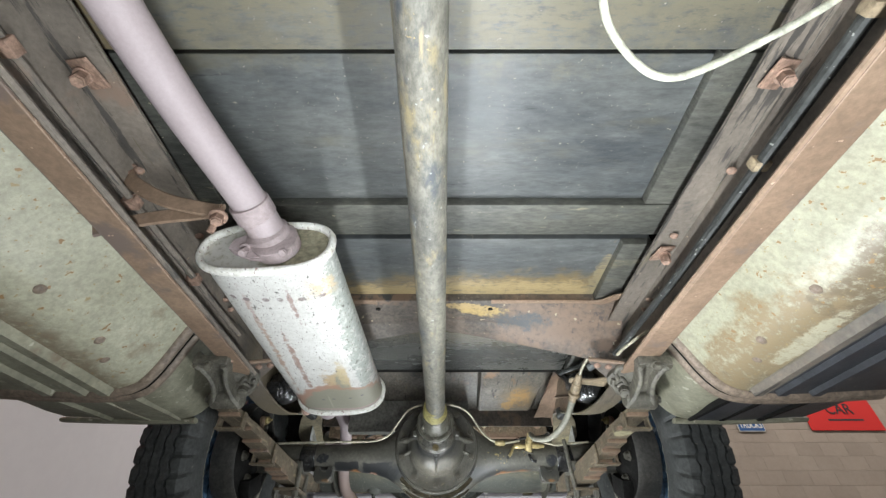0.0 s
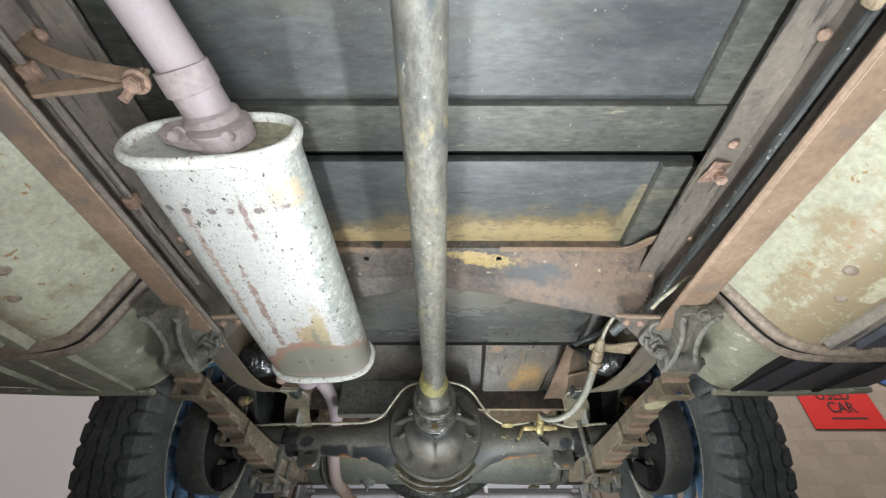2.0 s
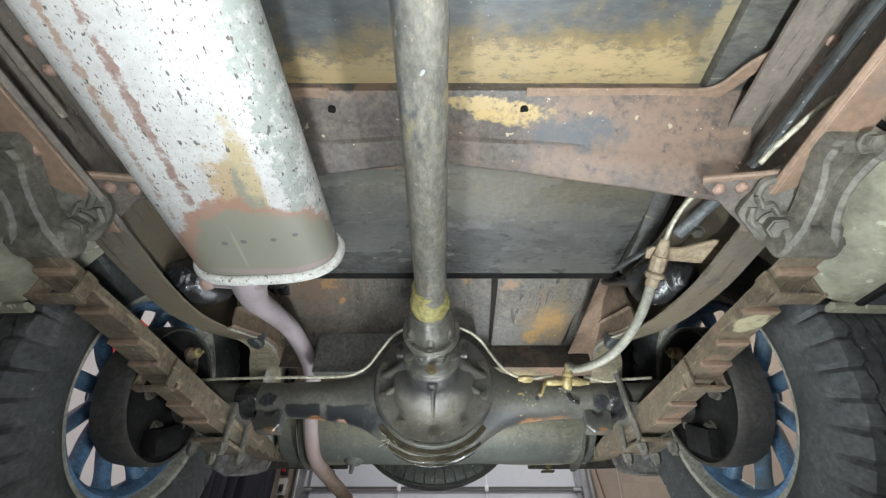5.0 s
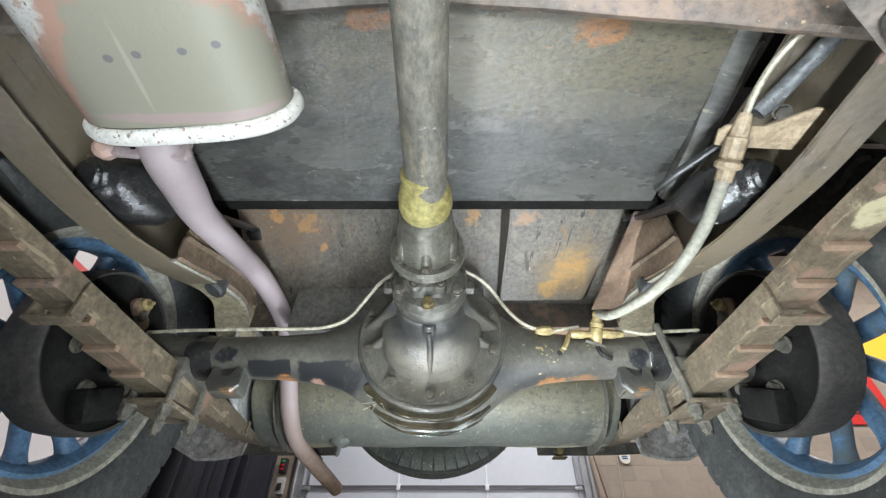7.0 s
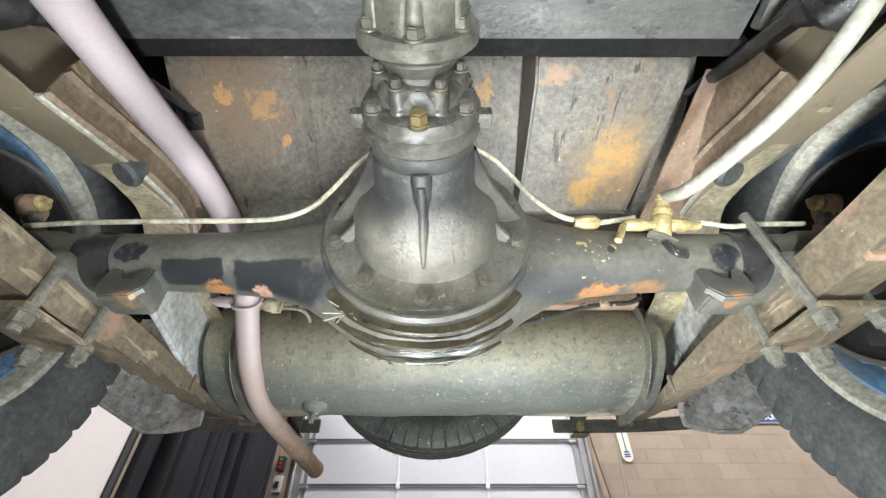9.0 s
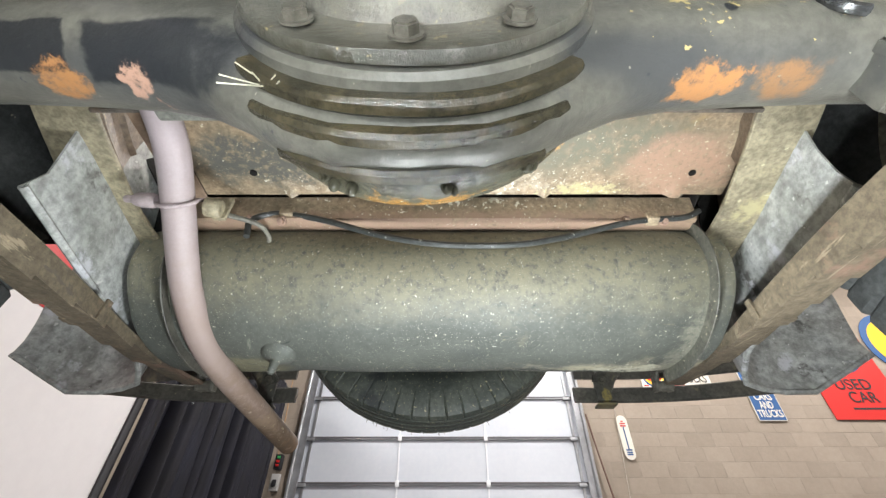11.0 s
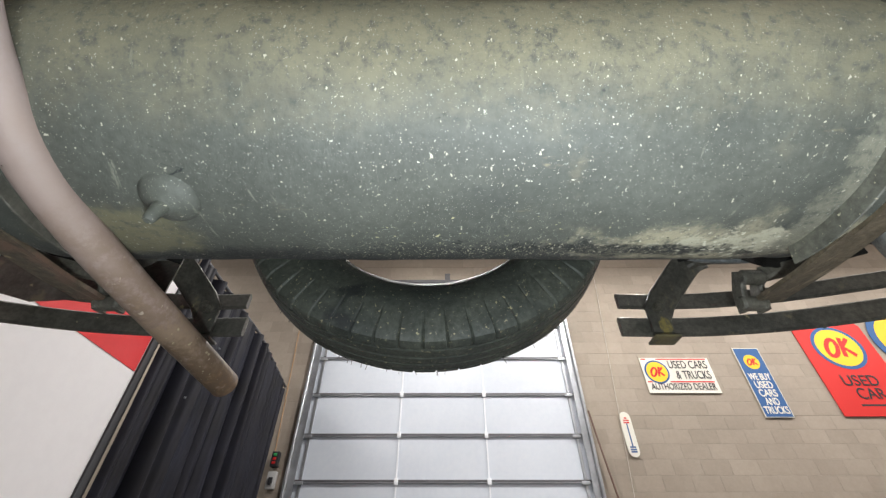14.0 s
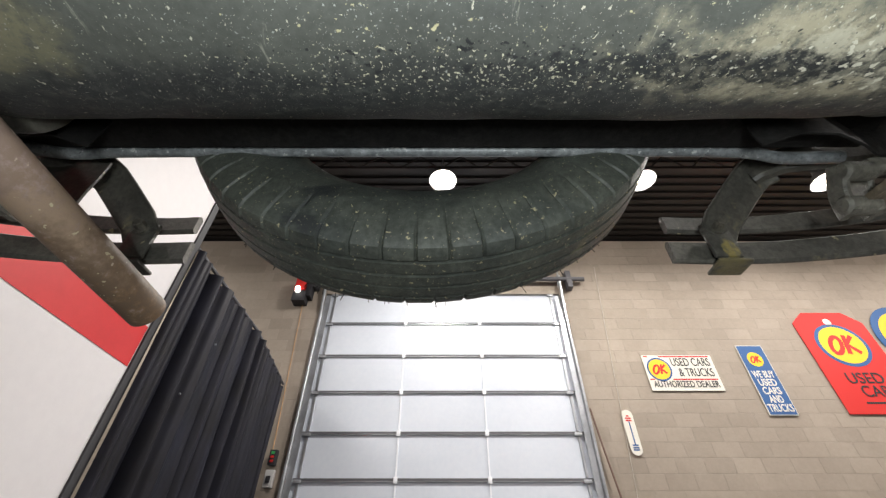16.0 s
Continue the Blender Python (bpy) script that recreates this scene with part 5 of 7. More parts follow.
    low, up_ = Vector((sx(0.564, s), 2.378, 0.396)), Vector((sx(0.566, s), 2.352, 0.436))
    bm = bmesh.new()
    for c, w in ((low, 0.024), (up_, 0.022)):
        lathe([(0.0, -w), (0.010, -w), (0.0138, -w + 0.004), (0.0138, w - 0.004), (0.010, w), (0.0, w)], c, (1, 0, 0), 18, bm)
    for dx in (-0.016, 0.018):
        sweep(spline([low + Vector((dx, 0.006, -0.012)), (low + up_) / 2 + Vector((dx, 0.012, 0)), up_ + Vector((dx, 0.002, 0.014))], 4), rect(0.010, 0.030, 0.003), up=(0, 1, 0), bm=bm)
    part("rear_shackle", bm, M_HANGER, spring, "dusty rear shackle", jitter=0.001)
    part("shackle_arm", sweep([up_ + Vector((s * 0.02, 0.0, 0.006)), up_ + Vector((s * 0.10, -0.03, 0.012)), up_ + Vector((s * 0.16, -0.06, 0.03))], rect(0.022, 0.026, 0.005)), M_HANGER, spring)

# wheels
def make_tyre(R, r_in, width, lugs, mat, name, parent, cx, cy, cz, axis, rib=0.30, slit=4, bead=0.60, cutting=0.0085):
    """A tyre whose shoulders are cut into lugs; rib says how far the cuts run down the side."""
    w = width / 2
    H = R - r_in
    half = [(r_in, bead), (r_in + 0.08 * H, 0.78 if bead > 0.5 else 0.52), (r_in + 0.25 * H, 0.95 if bead > 0.5 else 0.80), (r_in + 0.45 * H, 1.0 if bead > 0.5 else 0.95), (R - 0.42 * H, 1.0), (R - 0.30 * H, 0.985), (R - 0.20 * H, 0.96), (R - 0.11 * H, 0.915),
            (R - 0.045 * H, 0.84), (R - 0.018 * H, 0.70), (R - 0.012 * H, 0.575), (R - 0.075 * H, 0.565), (R - 0.075 * H, 0.50), (R - 0.008 * H, 0.49), (R - 0.004 * H, 0.22), (R - 0.07 * H, 0.21), (R - 0.07 * H, 0.145), (R, 0.135)]
    prof = [(r, -h) for r, h in half] + [(r, h) for r, h in reversed(half)] + [(r_in - 0.004, bead * 0.8), (r_in - 0.004, -bead * 0.8)]
    n = lugs * slit
    ax = Vector(axis)
    e1 = Vector((0, 0, 1)).cross(ax).normalized()
    e2 = ax.cross(e1)
    o = Vector((cx, cy, cz))
    bm = bmesh.new()
    cols = []
    for k in range(n):
        a = 2 * math.pi * k / n
        col = []
        for r, h in prof:
            ca, sa_ = math.cos(a), math.sin(a)
            cut = (k % slit == 0) if h < 0 else (k % slit == slit // 2)
            if cut and abs(h) >= 0.57 and r > R - rib * H:
                deep = cutting * min(1, (r - (R - rib * H)) / (0.25 * rib * H) + 0.25)
                r -= deep if abs(h) < 0.93 else deep * 0.3
                h = math.copysign(abs(h) - deep / w * (0.9 if abs(h) > 0.9 else 0.3), h)
            if 0.14 < abs(h) < 0.60 and slit < 8:
                h += 0.035 * (1 if (k // (slit // 2)) % 2 else -1)
            wob = 0.0012 * noise.noise((3 * ca, 3 * sa_, h))
            col.append(bm.verts.new(o + ax * (h * w) + (e1 * ca + e2 * sa_) * (r + wob)))
        cols.append(col)
    m = len(prof)
    for k in range(n):
        p, q = cols[k], cols[(k + 1) % n]
        for j in range(m):
            bm.faces.new((p[j], q[j], q[(j + 1) % m], p[(j + 1) % m]))
    bmesh.ops.recalc_face_normals(bm, faces=bm.faces)
    return part(name, bm, mat, parent, smooth=32)


for s in both:
    wx = sx(0.702, s)
    ax = (s, 0, 0)          # away from the car
    c = (wx, WHEEL_Y, WHEEL_Z)
    rim = lathe([(0.247, -0.046), (0.252, -0.050), (0.249, -0.056), (0.238, -0.053), (0.228, -0.040), (0.224, -0.030), (0.212, -0.018), (0.208, 0.0), (0.212, 0.02), (0.224, 0.032), (0.238, 0.052), (0.250, 0.054), (0.250, 0.048), (0.232, 0.038), (0.232, -0.038), (0.247, -0.046)], c, ax, 64)
    wheel = part("wheel", rim, M_RIMDUST, car, "dusty rim of a blue spoked wheel")
    inner = lathe([(0.2235, -0.029), (0.2115, -0.0175), (0.2075, 0.0), (0.2115, 0.019), (0.2075, 0.022), (0.200, 0.010), (0.198, -0.004), (0.204, -0.020), (0.216, -0.034), (0.2235, -0.029)], c, ax, 64)
    part("felloe", inner, M_BLUE, wheel, "blue painted rim edge")
    tyre = make_tyre(0.388, 0.236, 0.146, 50, M_RUBBER, "tyre", wheel, *c, ax, rib=0.34, slit=6, cutting=0.007)
    bm = None
    for k in range(12):
        a = 2 * math.pi * (k + 0.35) / 12
        d = Vector((0, math.cos(a), math.sin(a)))
        o = Vector(c)
        pts = [o + d * r + Vector((s * h, 0, 0)) for r, h in ((0.085, 0.030), (0.12, 0.024), (0.165, 0.010), (0.204, 0.0))]
        part("spoke", sweep(spline(pts, 4), ring(0.0165, 12, 0.0145), up=(s, 0, 0), scale=[1.15 - 0.012 * i for i in range(9)] + [1.05, 1.1, 1.2, 1.35]), M_BLUE, wheel, "blue wheel spoke" if k == 0 else "")
    part("hub", lathe([(0.0, 0.09), (0.04, 0.088), (0.05, 0.06), (0.085, 0.045), (0.098, 0.03), (0.098, 0.012), (0.0, 0.01)], c, ax, 36), M_BLUE, wheel)
    dc = (wx - s * 0.034, WHEEL_Y, WHEEL_Z)
    drum = part("brake_drum", lathe([(0.149, -0.055), (0.149, -0.062), (0.154, -0.064), (0.158, -0.058), (0.158, -0.020), (0.153, 0.012), (0.11, 0.030), (0.0, 0.032), (0.0, -0.02), (0.149, -0.022), (0.149, -0.055)], dc, ax, 56), M_DRUM, wheel, "rusty brown brake drum")
    bk = lathe([(0.0, -0.064), (0.062, -0.066), (0.075, -0.058), (0.115, -0.046), (0.138, -0.052), (0.148, -0.056), (0.148, -0.050), (0.11, -0.038), (0.0, -0.05)], dc, ax, 48)
    back = part("backing_plate", bk, M_DARK, wheel, "dark brake backing plate")
    for a in range(20, 380, 60):
        bolt(wheel, (dc[0] - s * 0.058, WHEEL_Y + 0.085 * math.cos(radians(a)), WHEEL_Z + 0.085 * math.sin(radians(a))), (-s, 0, 0), 0.012, 0.010, 1.3, M_HANGER)
    bm = lathe([(0.0, 0.0), (0.026, 0.0), (0.026, 0.010), (0.020, 0.016), (0.0, 0.018)], (dc[0] - s * 0.048, WHEEL_Y + 0.012, WHEEL_Z + 0.100), (-s, 0, 0), 14)
    lathe([(0.0, 0.0), (0.016, 0.0), (0.016, 0.012), (0.0, 0.014)], (dc[0] - s * 0.050, WHEEL_Y + 0.034, WHEEL_Z + 0.078), (-s, 0, 0), 12, bm)
    part("cylinder_boss", bm, M_FLANGE, wheel, "rusty wheel cylinder boss", jitter=0.002)
    bm = box(-0.02, 0.02, -0.045, 0.045, -0.03, 0.03, 0.008, m=pose(wx - s * 0.098, WHEEL_Y + 0.02, WHEEL_Z - 0.10, 25, 0, 0))
    part("adjuster", bm, M_DARK, wheel)
    bm = lathe([(0.0, 0.0), (0.013, 0.0), (0.013, 0.012), (0.005, 0.014), (0.004, 0.028), (0.0, 0.028)], (dc[0] - s * 0.062, WHEEL_Y + 0.008, WHEEL_Z + 0.108), (-s, -0.3, 0), 12)
    part("bleed_nipple", bm, M_BRASS, wheel, "brass bleed nipple on a rusty boss")

# ---- body panels, tank, lines, bumper ----
def pan_z(y):
    return 0.647 - 0.5 * (y - 1.477)


# sloping panel between the floor and the boot, with a pressed joint and a box
rows = []
for i in range(13):
    y = 1.305 + (1.665 - 1.305) * i / 12
    rows.append([(x, y, pan_z(y) + (0.016 if abs(x + 0.235) < 0.016 else 0)) for x in [mir(0.43), -0.40, -0.30, -0.252, -0.236, -0.219, -0.15, -0.05, 0.05, 0.12, 0.25, 0.43]])
pan = part("heel_panel", skin(rows, 0.003), M_PANEL, car, "rusty heel panel with orange primer patches", jitter=0.002)
bm = bmesh.new()
x0, x1 = 0.132, 0.362
sec = [(1.345, 0.590), (1.378, 0.568), (1.600, 0.528), (1.640, 0.56), (1.350, 0.72)]
v0 = [bm.verts.new((x0 + 0.004, y, z)) for y, z in sec]
v1 = [bm.verts.new((x1 - (0.03 if i == 2 else 0.0), y, z)) for i, (y, z) in enumerate(sec)]
for i in range(5):
    bm.faces.new((v0[i], v0[(i + 1) % 5], v1[(i + 1) % 5], v1[i]))
bm.faces.new(v0)
bm.faces.new(v1[::-1])
bmesh.ops.bevel(bm, geom=bm.edges[:], offset=0.004, segments=2, affect="EDGES")
bmesh.ops.recalc_face_normals(bm, faces=bm.faces)
part("battery_box", bm, M_PANEL, car, "rusty sheet box with orange patches", jitter=0.002)
part("side_strip", skin([[(0.398, 1.371, 0.600), (0.430, 1.371, 0.602), (0.462, 1.371, 0.600)], [(0.361, 1.54, 0.526), (0.395, 1.54, 0.528), (0.432, 1.54, 0.526)], [(0.35, 1.60, 0.505), (0.38, 1.60, 0.507), (0.42, 1.60, 0.505)]], 0.003), M_FLANGE, car, "pinkish rusty strip beside the box")
# two dark plates added to block the hall and shade the gaps here
part("seat_back", box(mir(0.43), 0.43, 1.672, 1.680, 0.556, 0.80), M_DARK, car, "dark plate added above the ledge to block the hall")
part("riser", box(mir(0.43), 0.43, 1.655, 1.661, 0.488, 0.556, 0.001), M_XMEMBER, car, "dark plate added to shade the gap under the boot floor")
part("ledge", box(-0.362, 0.10, 1.612, 1.654, 0.455, 0.573, 0.004), M_LEDGE, car, "grey ledge above the axle", jitter=0.002)
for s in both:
    # wheel housing, its shade put in as near-black; it also blocks hall light
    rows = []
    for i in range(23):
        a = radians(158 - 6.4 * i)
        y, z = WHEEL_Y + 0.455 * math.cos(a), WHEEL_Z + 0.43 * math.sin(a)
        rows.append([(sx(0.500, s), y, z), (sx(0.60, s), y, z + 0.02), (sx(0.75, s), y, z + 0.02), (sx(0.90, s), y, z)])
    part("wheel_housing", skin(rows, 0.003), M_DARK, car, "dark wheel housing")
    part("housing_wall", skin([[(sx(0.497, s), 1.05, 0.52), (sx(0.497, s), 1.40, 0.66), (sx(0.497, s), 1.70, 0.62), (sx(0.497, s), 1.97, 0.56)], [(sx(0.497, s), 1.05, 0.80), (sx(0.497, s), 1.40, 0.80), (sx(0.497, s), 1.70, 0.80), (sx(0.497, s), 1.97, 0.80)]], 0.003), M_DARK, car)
# black sheets added overhead to keep out light and sight of the hall
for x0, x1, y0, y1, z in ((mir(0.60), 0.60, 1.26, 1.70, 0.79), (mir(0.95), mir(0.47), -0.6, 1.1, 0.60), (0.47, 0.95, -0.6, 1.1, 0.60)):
    part("body_floor", box(x0, x1, y0, y1, z, z + 0.01), M_DARK, car, "black sheet added overhead to block the hall's light")

# boot floor and crossmember in front of the tank
rows = []
for i in range(9):
    y = 1.665 + (1.862 - 1.665) * i / 8
    rows.append([(x, y, 0.552 - 0.012 * (i == 0) + 0.006 * (i == 2) - 0.012 * (i == 8) * (abs((x + 2) % 0.23 - 0.115) < 0.008)) for x in [mir(0.385) + 0.012 * k for k in range(79)]])
boot = part("boot_floor", skin(rows, 0.003), M_TRUNK, car, "rusty boot floor spattered with white mud", jitter=0.001)
for x in (-0.327, 0.430):
    part("hole", lathe([(0.0, -0.004), (0.006, -0.004), (0.006, 0.0), (0.0, 0.0)], (x, 1.811, 0.5500), (0, 0, 1), 12), M_DARK, boot, "drilled hole")
part("edge_strip", sweep([(mir(0.405), 1.66, 0.545), (mir(0.402), 1.86, 0.535)], rect(0.05, 0.004, 0.001)), M_FLANGE, boot)
xr = part("rear_crossmember", sweep([(mir(0.46), 1.905, 0.545), (0.46, 1.905, 0.545)], [(-0.020, 0.02), (0.02, 0.02), (0.028, 0.012), (0.02, -0.034), (-0.006, -0.036), (-0.017, -0.030), (-0.020, -0.018)]), M_TRUNK, car, "rusty rear crossmember", jitter=0.001)
# near-black plate added in place of the shaded space above the tank
part("top_plate", box(mir(0.47), 0.47, 1.858, 2.36, 0.600, 0.610), M_DARK, xr, "black plate standing for the shaded space above the tank")
part("fuel_line", tube([(-0.338, 1.880, 0.462), (-0.342, 1.880, 0.50), (-0.315, 1.884, 0.520), (-0.282, 1.886, 0.522), (-0.21, 1.886, 0.505), (-0.102, 1.886, 0.468), (0.0, 1.886, 0.449), (0.114, 1.886, 0.448), (0.204, 1.886, 0.464), (0.32, 1.886, 0.498), (0.372, 1.886, 0.508), (0.436, 1.884, 0.512), (0.466, 1.880, 0.525)], 0.0056, 10), M_BLACKLINE, xr, "sagging speckled line")
part("line_clip", box(-0.296, -0.272, 1.876, 1.896, 0.515, 0.534, 0.003), M_TAN, xr)
part("line_clip", box(0.366, 0.388, 1.876, 1.896, 0.502, 0.522, 0.003), M_TAN, xr)
part("vent_hose", tube([(-0.372, 1.815, 0.458), (-0.35, 1.845, 0.475), (-0.325, 1.875, 0.487), (-0.312, 1.895, 0.482), (-0.310, 1.912, 0.470)], 0.0045, 10), M_HANGER, xr, "dusty hose to the tank")
for x, y, z in ((-0.345, 1.872, 0.505), (-0.29, 1.876, 0.505), (0.33, 1.878, 0.508), (0.40, 1.88, 0.51)):
    bolt(xr, (x, y + 0.010, z), (0, -0.7, -0.7), 0.0062, 0.006)

# fuel tank
TY, TZ, TA, TB = 2.087, 0.459, 0.182, 0.128
tx0, tx1 = -0.542, 0.502
bm = bmesh.new()
cols = []
for h, k in ((0.020, 0.0), (0.022, 0.55), (0.020, 0.84), (0.012, 0.94), (0.000, 0.955), (0.001, 0.985), (0.012, 0.990), (0.016, 0.978), (0.055, 0.985), (0.06, 0.992), *[(0.10 + 0.04 * i, 1.0) for i in range(23)], (1.016, 0.990), (1.050, 0.976), (1.060, 0.972), (1.064, 0.986), (1.075, 0.980), (1.076, 0.950), (1.064, 0.935), (1.056, 0.84), (1.054, 0.55), (1.056, 0.0)):
    x = tx0 + h * (tx1 - tx0) / 1.076
    cols.append([bm.verts.new((x, TY + TA * max(k, 0.001) * math.cos(2 * math.pi * j / 64), TZ + TB * max(k, 0.001) * math.sin(2 * math.pi * j / 64))) for j in range(64)])
for a, b in zip(cols, cols[1:]):
    for j in range(64):
        bm.faces.new((a[j], a[(j + 1) % 64], b[(j + 1) % 64], b[j]))
bmesh.ops.remove_doubles(bm, verts=bm.verts, dist=0.0005)
bmesh.ops.recalc_face_normals(bm, faces=bm.faces)
for v in bm.verts:
    for dx, dy, r, h in ((0.13, 2.13, 0.06, 0.006), (-0.05, 2.05, 0.09, 0.004), (0.30, 1.99, 0.07, 0.004), (-0.28, 2.17, 0.05, 0.005), (0.42, 2.10, 0.05, 0.004)):
        d2 = ((v.co.x - dx) ** 2 + (v.co.y - dy) ** 2) / r ** 2
        if v.co.z < TZ and d2 < 6:
            v.co.z += h * math.exp(-d2)
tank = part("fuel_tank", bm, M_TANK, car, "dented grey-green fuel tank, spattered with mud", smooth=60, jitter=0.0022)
for s in both:
    x = sx(0.438, s) if s > 0 else -0.462
    prof = [(x + (0.02 if s > 0 else -0.01), TY + (TA + 0.001) * math.cos(radians(a)), TZ + (TB + 0.001) * math.sin(radians(a))) for a in range(150, 295 if s > 0 else 371, 6)]
    part("tank_strap", sweep(prof, rect(0.030 if s < 0 else 0.040, 0.003, 0.001), up=(1, 0, 0)), M_BUMPER if s < 0 else M_STRAP, tank, "steel tank strap")
px, py, pz = -0.306, 2.062, 0.3345
bm = lathe([(0.036, 0.014), (0.0345, 0.002), (0.030, -0.006), (0.022, -0.012), (0.013, -0.0155), (0.0088, -0.018), (0.0075, -0.028), (0.0062, -0.040), (0.004, -0.0425), (0.0, -0.043)], (px, py, pz), (0.06, 0.12, 1), 24)
part("drain_boss", bm, M_TANK, tank, "drain boss with a stub", jitter=0.0015)

# brake hose, tee and axle lines
hose = part("brake_hose", tube([(0.360, 1.106, 0.407), (0.357, 1.14, 0.389), (0.352, 1.185, 0.370), (0.340, 1.24, 0.354), (0.325, 1.30, 0.350), (0.312, 1.37, 0.364), (0.303, 1.42, 0.380), (0.299, 1.440, 0.394), (0.297, 1.452, 0.402)], 0.0086, 14), M_HOSE, car, "dusty rubber brake hose")
part("hose_end", lathe([(0.0, -0.002), (0.007, -0.002), (0.0085, 0.004), (0.011, 0.018), (0.011, 0.026), (0.013, 0.028), (0.013, 0.052), (0.0105, 0.054), (0.0155, 0.058), (0.0155, 0.064), (0.0105, 0.067), (0.0105, 0.082), (0.0, 0.083)], (0.3695, 1.052, 0.442), (-0.14, 0.83, -0.54), 10), M_TAN, hose, "tan hose coupling")
part("bracket", plate([(-0.020, -0.012), (-0.014, -0.020), (0.030, -0.022), (0.070, -0.050), (0.095, -0.050), (0.095, 0.006), (0.0, 0.010), (-0.016, 0.008)], 0.004, m=Matrix.Translation((0.366, 1.084, 0.436)) @ pose(0, 0, 0, 0, 8, 0), bevel=0.001), M_TAN, hose, "tan bracket on the frame")
part("pipe", tube([(0.3695, 1.054, 0.441), (0.378, 1.025, 0.459), (0.392, 0.996, 0.474), (0.41, 0.96, 0.478), (0.43, 0.92, 0.47)], 0.0042, 10), M_BRAKELINE, hose)
part("spare_pipe", tube([(0.405, 1.066, 0.468), (0.428, 1.040, 0.480), (0.446, 1.006, 0.488), (0.462, 0.975, 0.495)], 0.0105, 12), M_GREYLINE, hose, "scuffed grey pipe behind the hose")
bolt(hose, (0.452, 1.074, 0.486), (-0.4, -0.3, -0.8), 0.009, 0.012, 1.2, M_HANGER)
tb, ta = Vector((0.287, 1.479, 0.351)), Vector((0.16, -0.47, 0.87))
tee = part("brake_tee", lathe([(0.0, 0.003), (0.0105, 0.003), (0.0125, 0.006), (0.0125, 0.030), (0.0105, 0.033), (0.0125, 0.034), (0.0130, 0.040), (0.0105, 0.043), (0.0085, 0.053), (0.0100, 0.055), (0.0090, 0.062), (0.0, 0.063)], tb, ta, 14), M_BRASS, car, "yellow-painted brass brake tee on the axle", jitter=0.0008)
part("tee_base", plate([(-0.024, -0.006), (-0.006, -0.014), (0.016, -0.012), (0.022, 0.0), (0.012, 0.012), (-0.014, 0.012)], 0.004, m=Matrix.Translation(tb) @ pose(0, 0, 0, 28, 8, 20), bevel=0.001), M_HANGER, tee, "dark bracket under the tee")
part("tee_stem", tube([(0.290, 1.478, 0.346), (0.294, 1.478, 0.334), (0.300, 1.478, 0.327), (0.312, 1.479, 0.324)], 0.0045, 8), M_SHOCK, tee)
mid_ = tb + ta * 0.020
part("nut", lathe([(0.0, 0.0), (0.0085, 0.0), (0.0095, 0.010), (0.0090, 0.024), (0.0065, 0.032), (0.0055, 0.044), (0.0, 0.044)], mid_ + Vector((0.008, 0, 0.002)), (1, 0.06, -0.02), 10), M_BRASS, tee)
part("nut", lathe([(0.0, 0.0), (0.0075, 0.0), (0.0070, 0.014), (0.0085, 0.017), (0.0085, 0.036), (0.0065, 0.042), (0.0, 0.042)], mid_ + Vector((-0.008, 0, 0.0)), (-1, 0.02, 0.02), 10), M_BRASS, tee)
part("stub", tube([(0.246, 1.470, 0.368), (0.238, 1.468, 0.365), (0.231, 1.466, 0.352), (0.222, 1.465, 0.337)], 0.0046, 10), M_BRASS, tee, "bent orange-yellow stub")
line = part("axle_brake_line", tube([(0.262, 1.474, 0.387), (0.235, 1.476, 0.383), (0.20, 1.477, 0.380), (0.165, 1.476, 0.390), (0.140, 1.474, 0.410), (0.118, 1.472, 0.440), (0.095, 1.462, 0.470), (0.066, 1.445, 0.486), (0.030, 1.43, 0.492), (-0.022, 1.425, 0.494), (mir(0.030), 1.43, 0.492), (mir(0.066), 1.445, 0.486), (mir(0.092), 1.460, 0.472)], 0.0036, 8), M_BRAKELINE, car, "thin steel brake line along the axle")
part("line_run", tube([(0.335, 1.476, 0.384), (0.36, 1.477, 0.379), (0.39, 1.478, 0.374), (0.43, 1.480, 0.380), (0.50, 1.485, 0.386)], 0.0036, 8), M_BRAKELINE, line)
part("line_run", tube([(mir(0.090), 1.459, 0.473), (mir(0.118), 1.472, 0.438), (mir(0.14), 1.475, 0.408), (mir(0.175), 1.477, 0.390), (mir(0.23), 1.478, 0.385), (mir(0.33), 1.478, 0.384), (mir(0.45), 1.479, 0.382), (mir(0.53), 1.483, 0.380)], 0.0036, 8), M_BRAKELINE, line)
part("line_nut", lathe([(0.0, 0), (0.0060, 0), (0.0095, 0.006), (0.0095, 0.020), (0.0060, 0.034), (0.0, 0.035)], (0.212, 1.4765, 0.380), (-1, 0, 0), 8), M_BRASS, line)
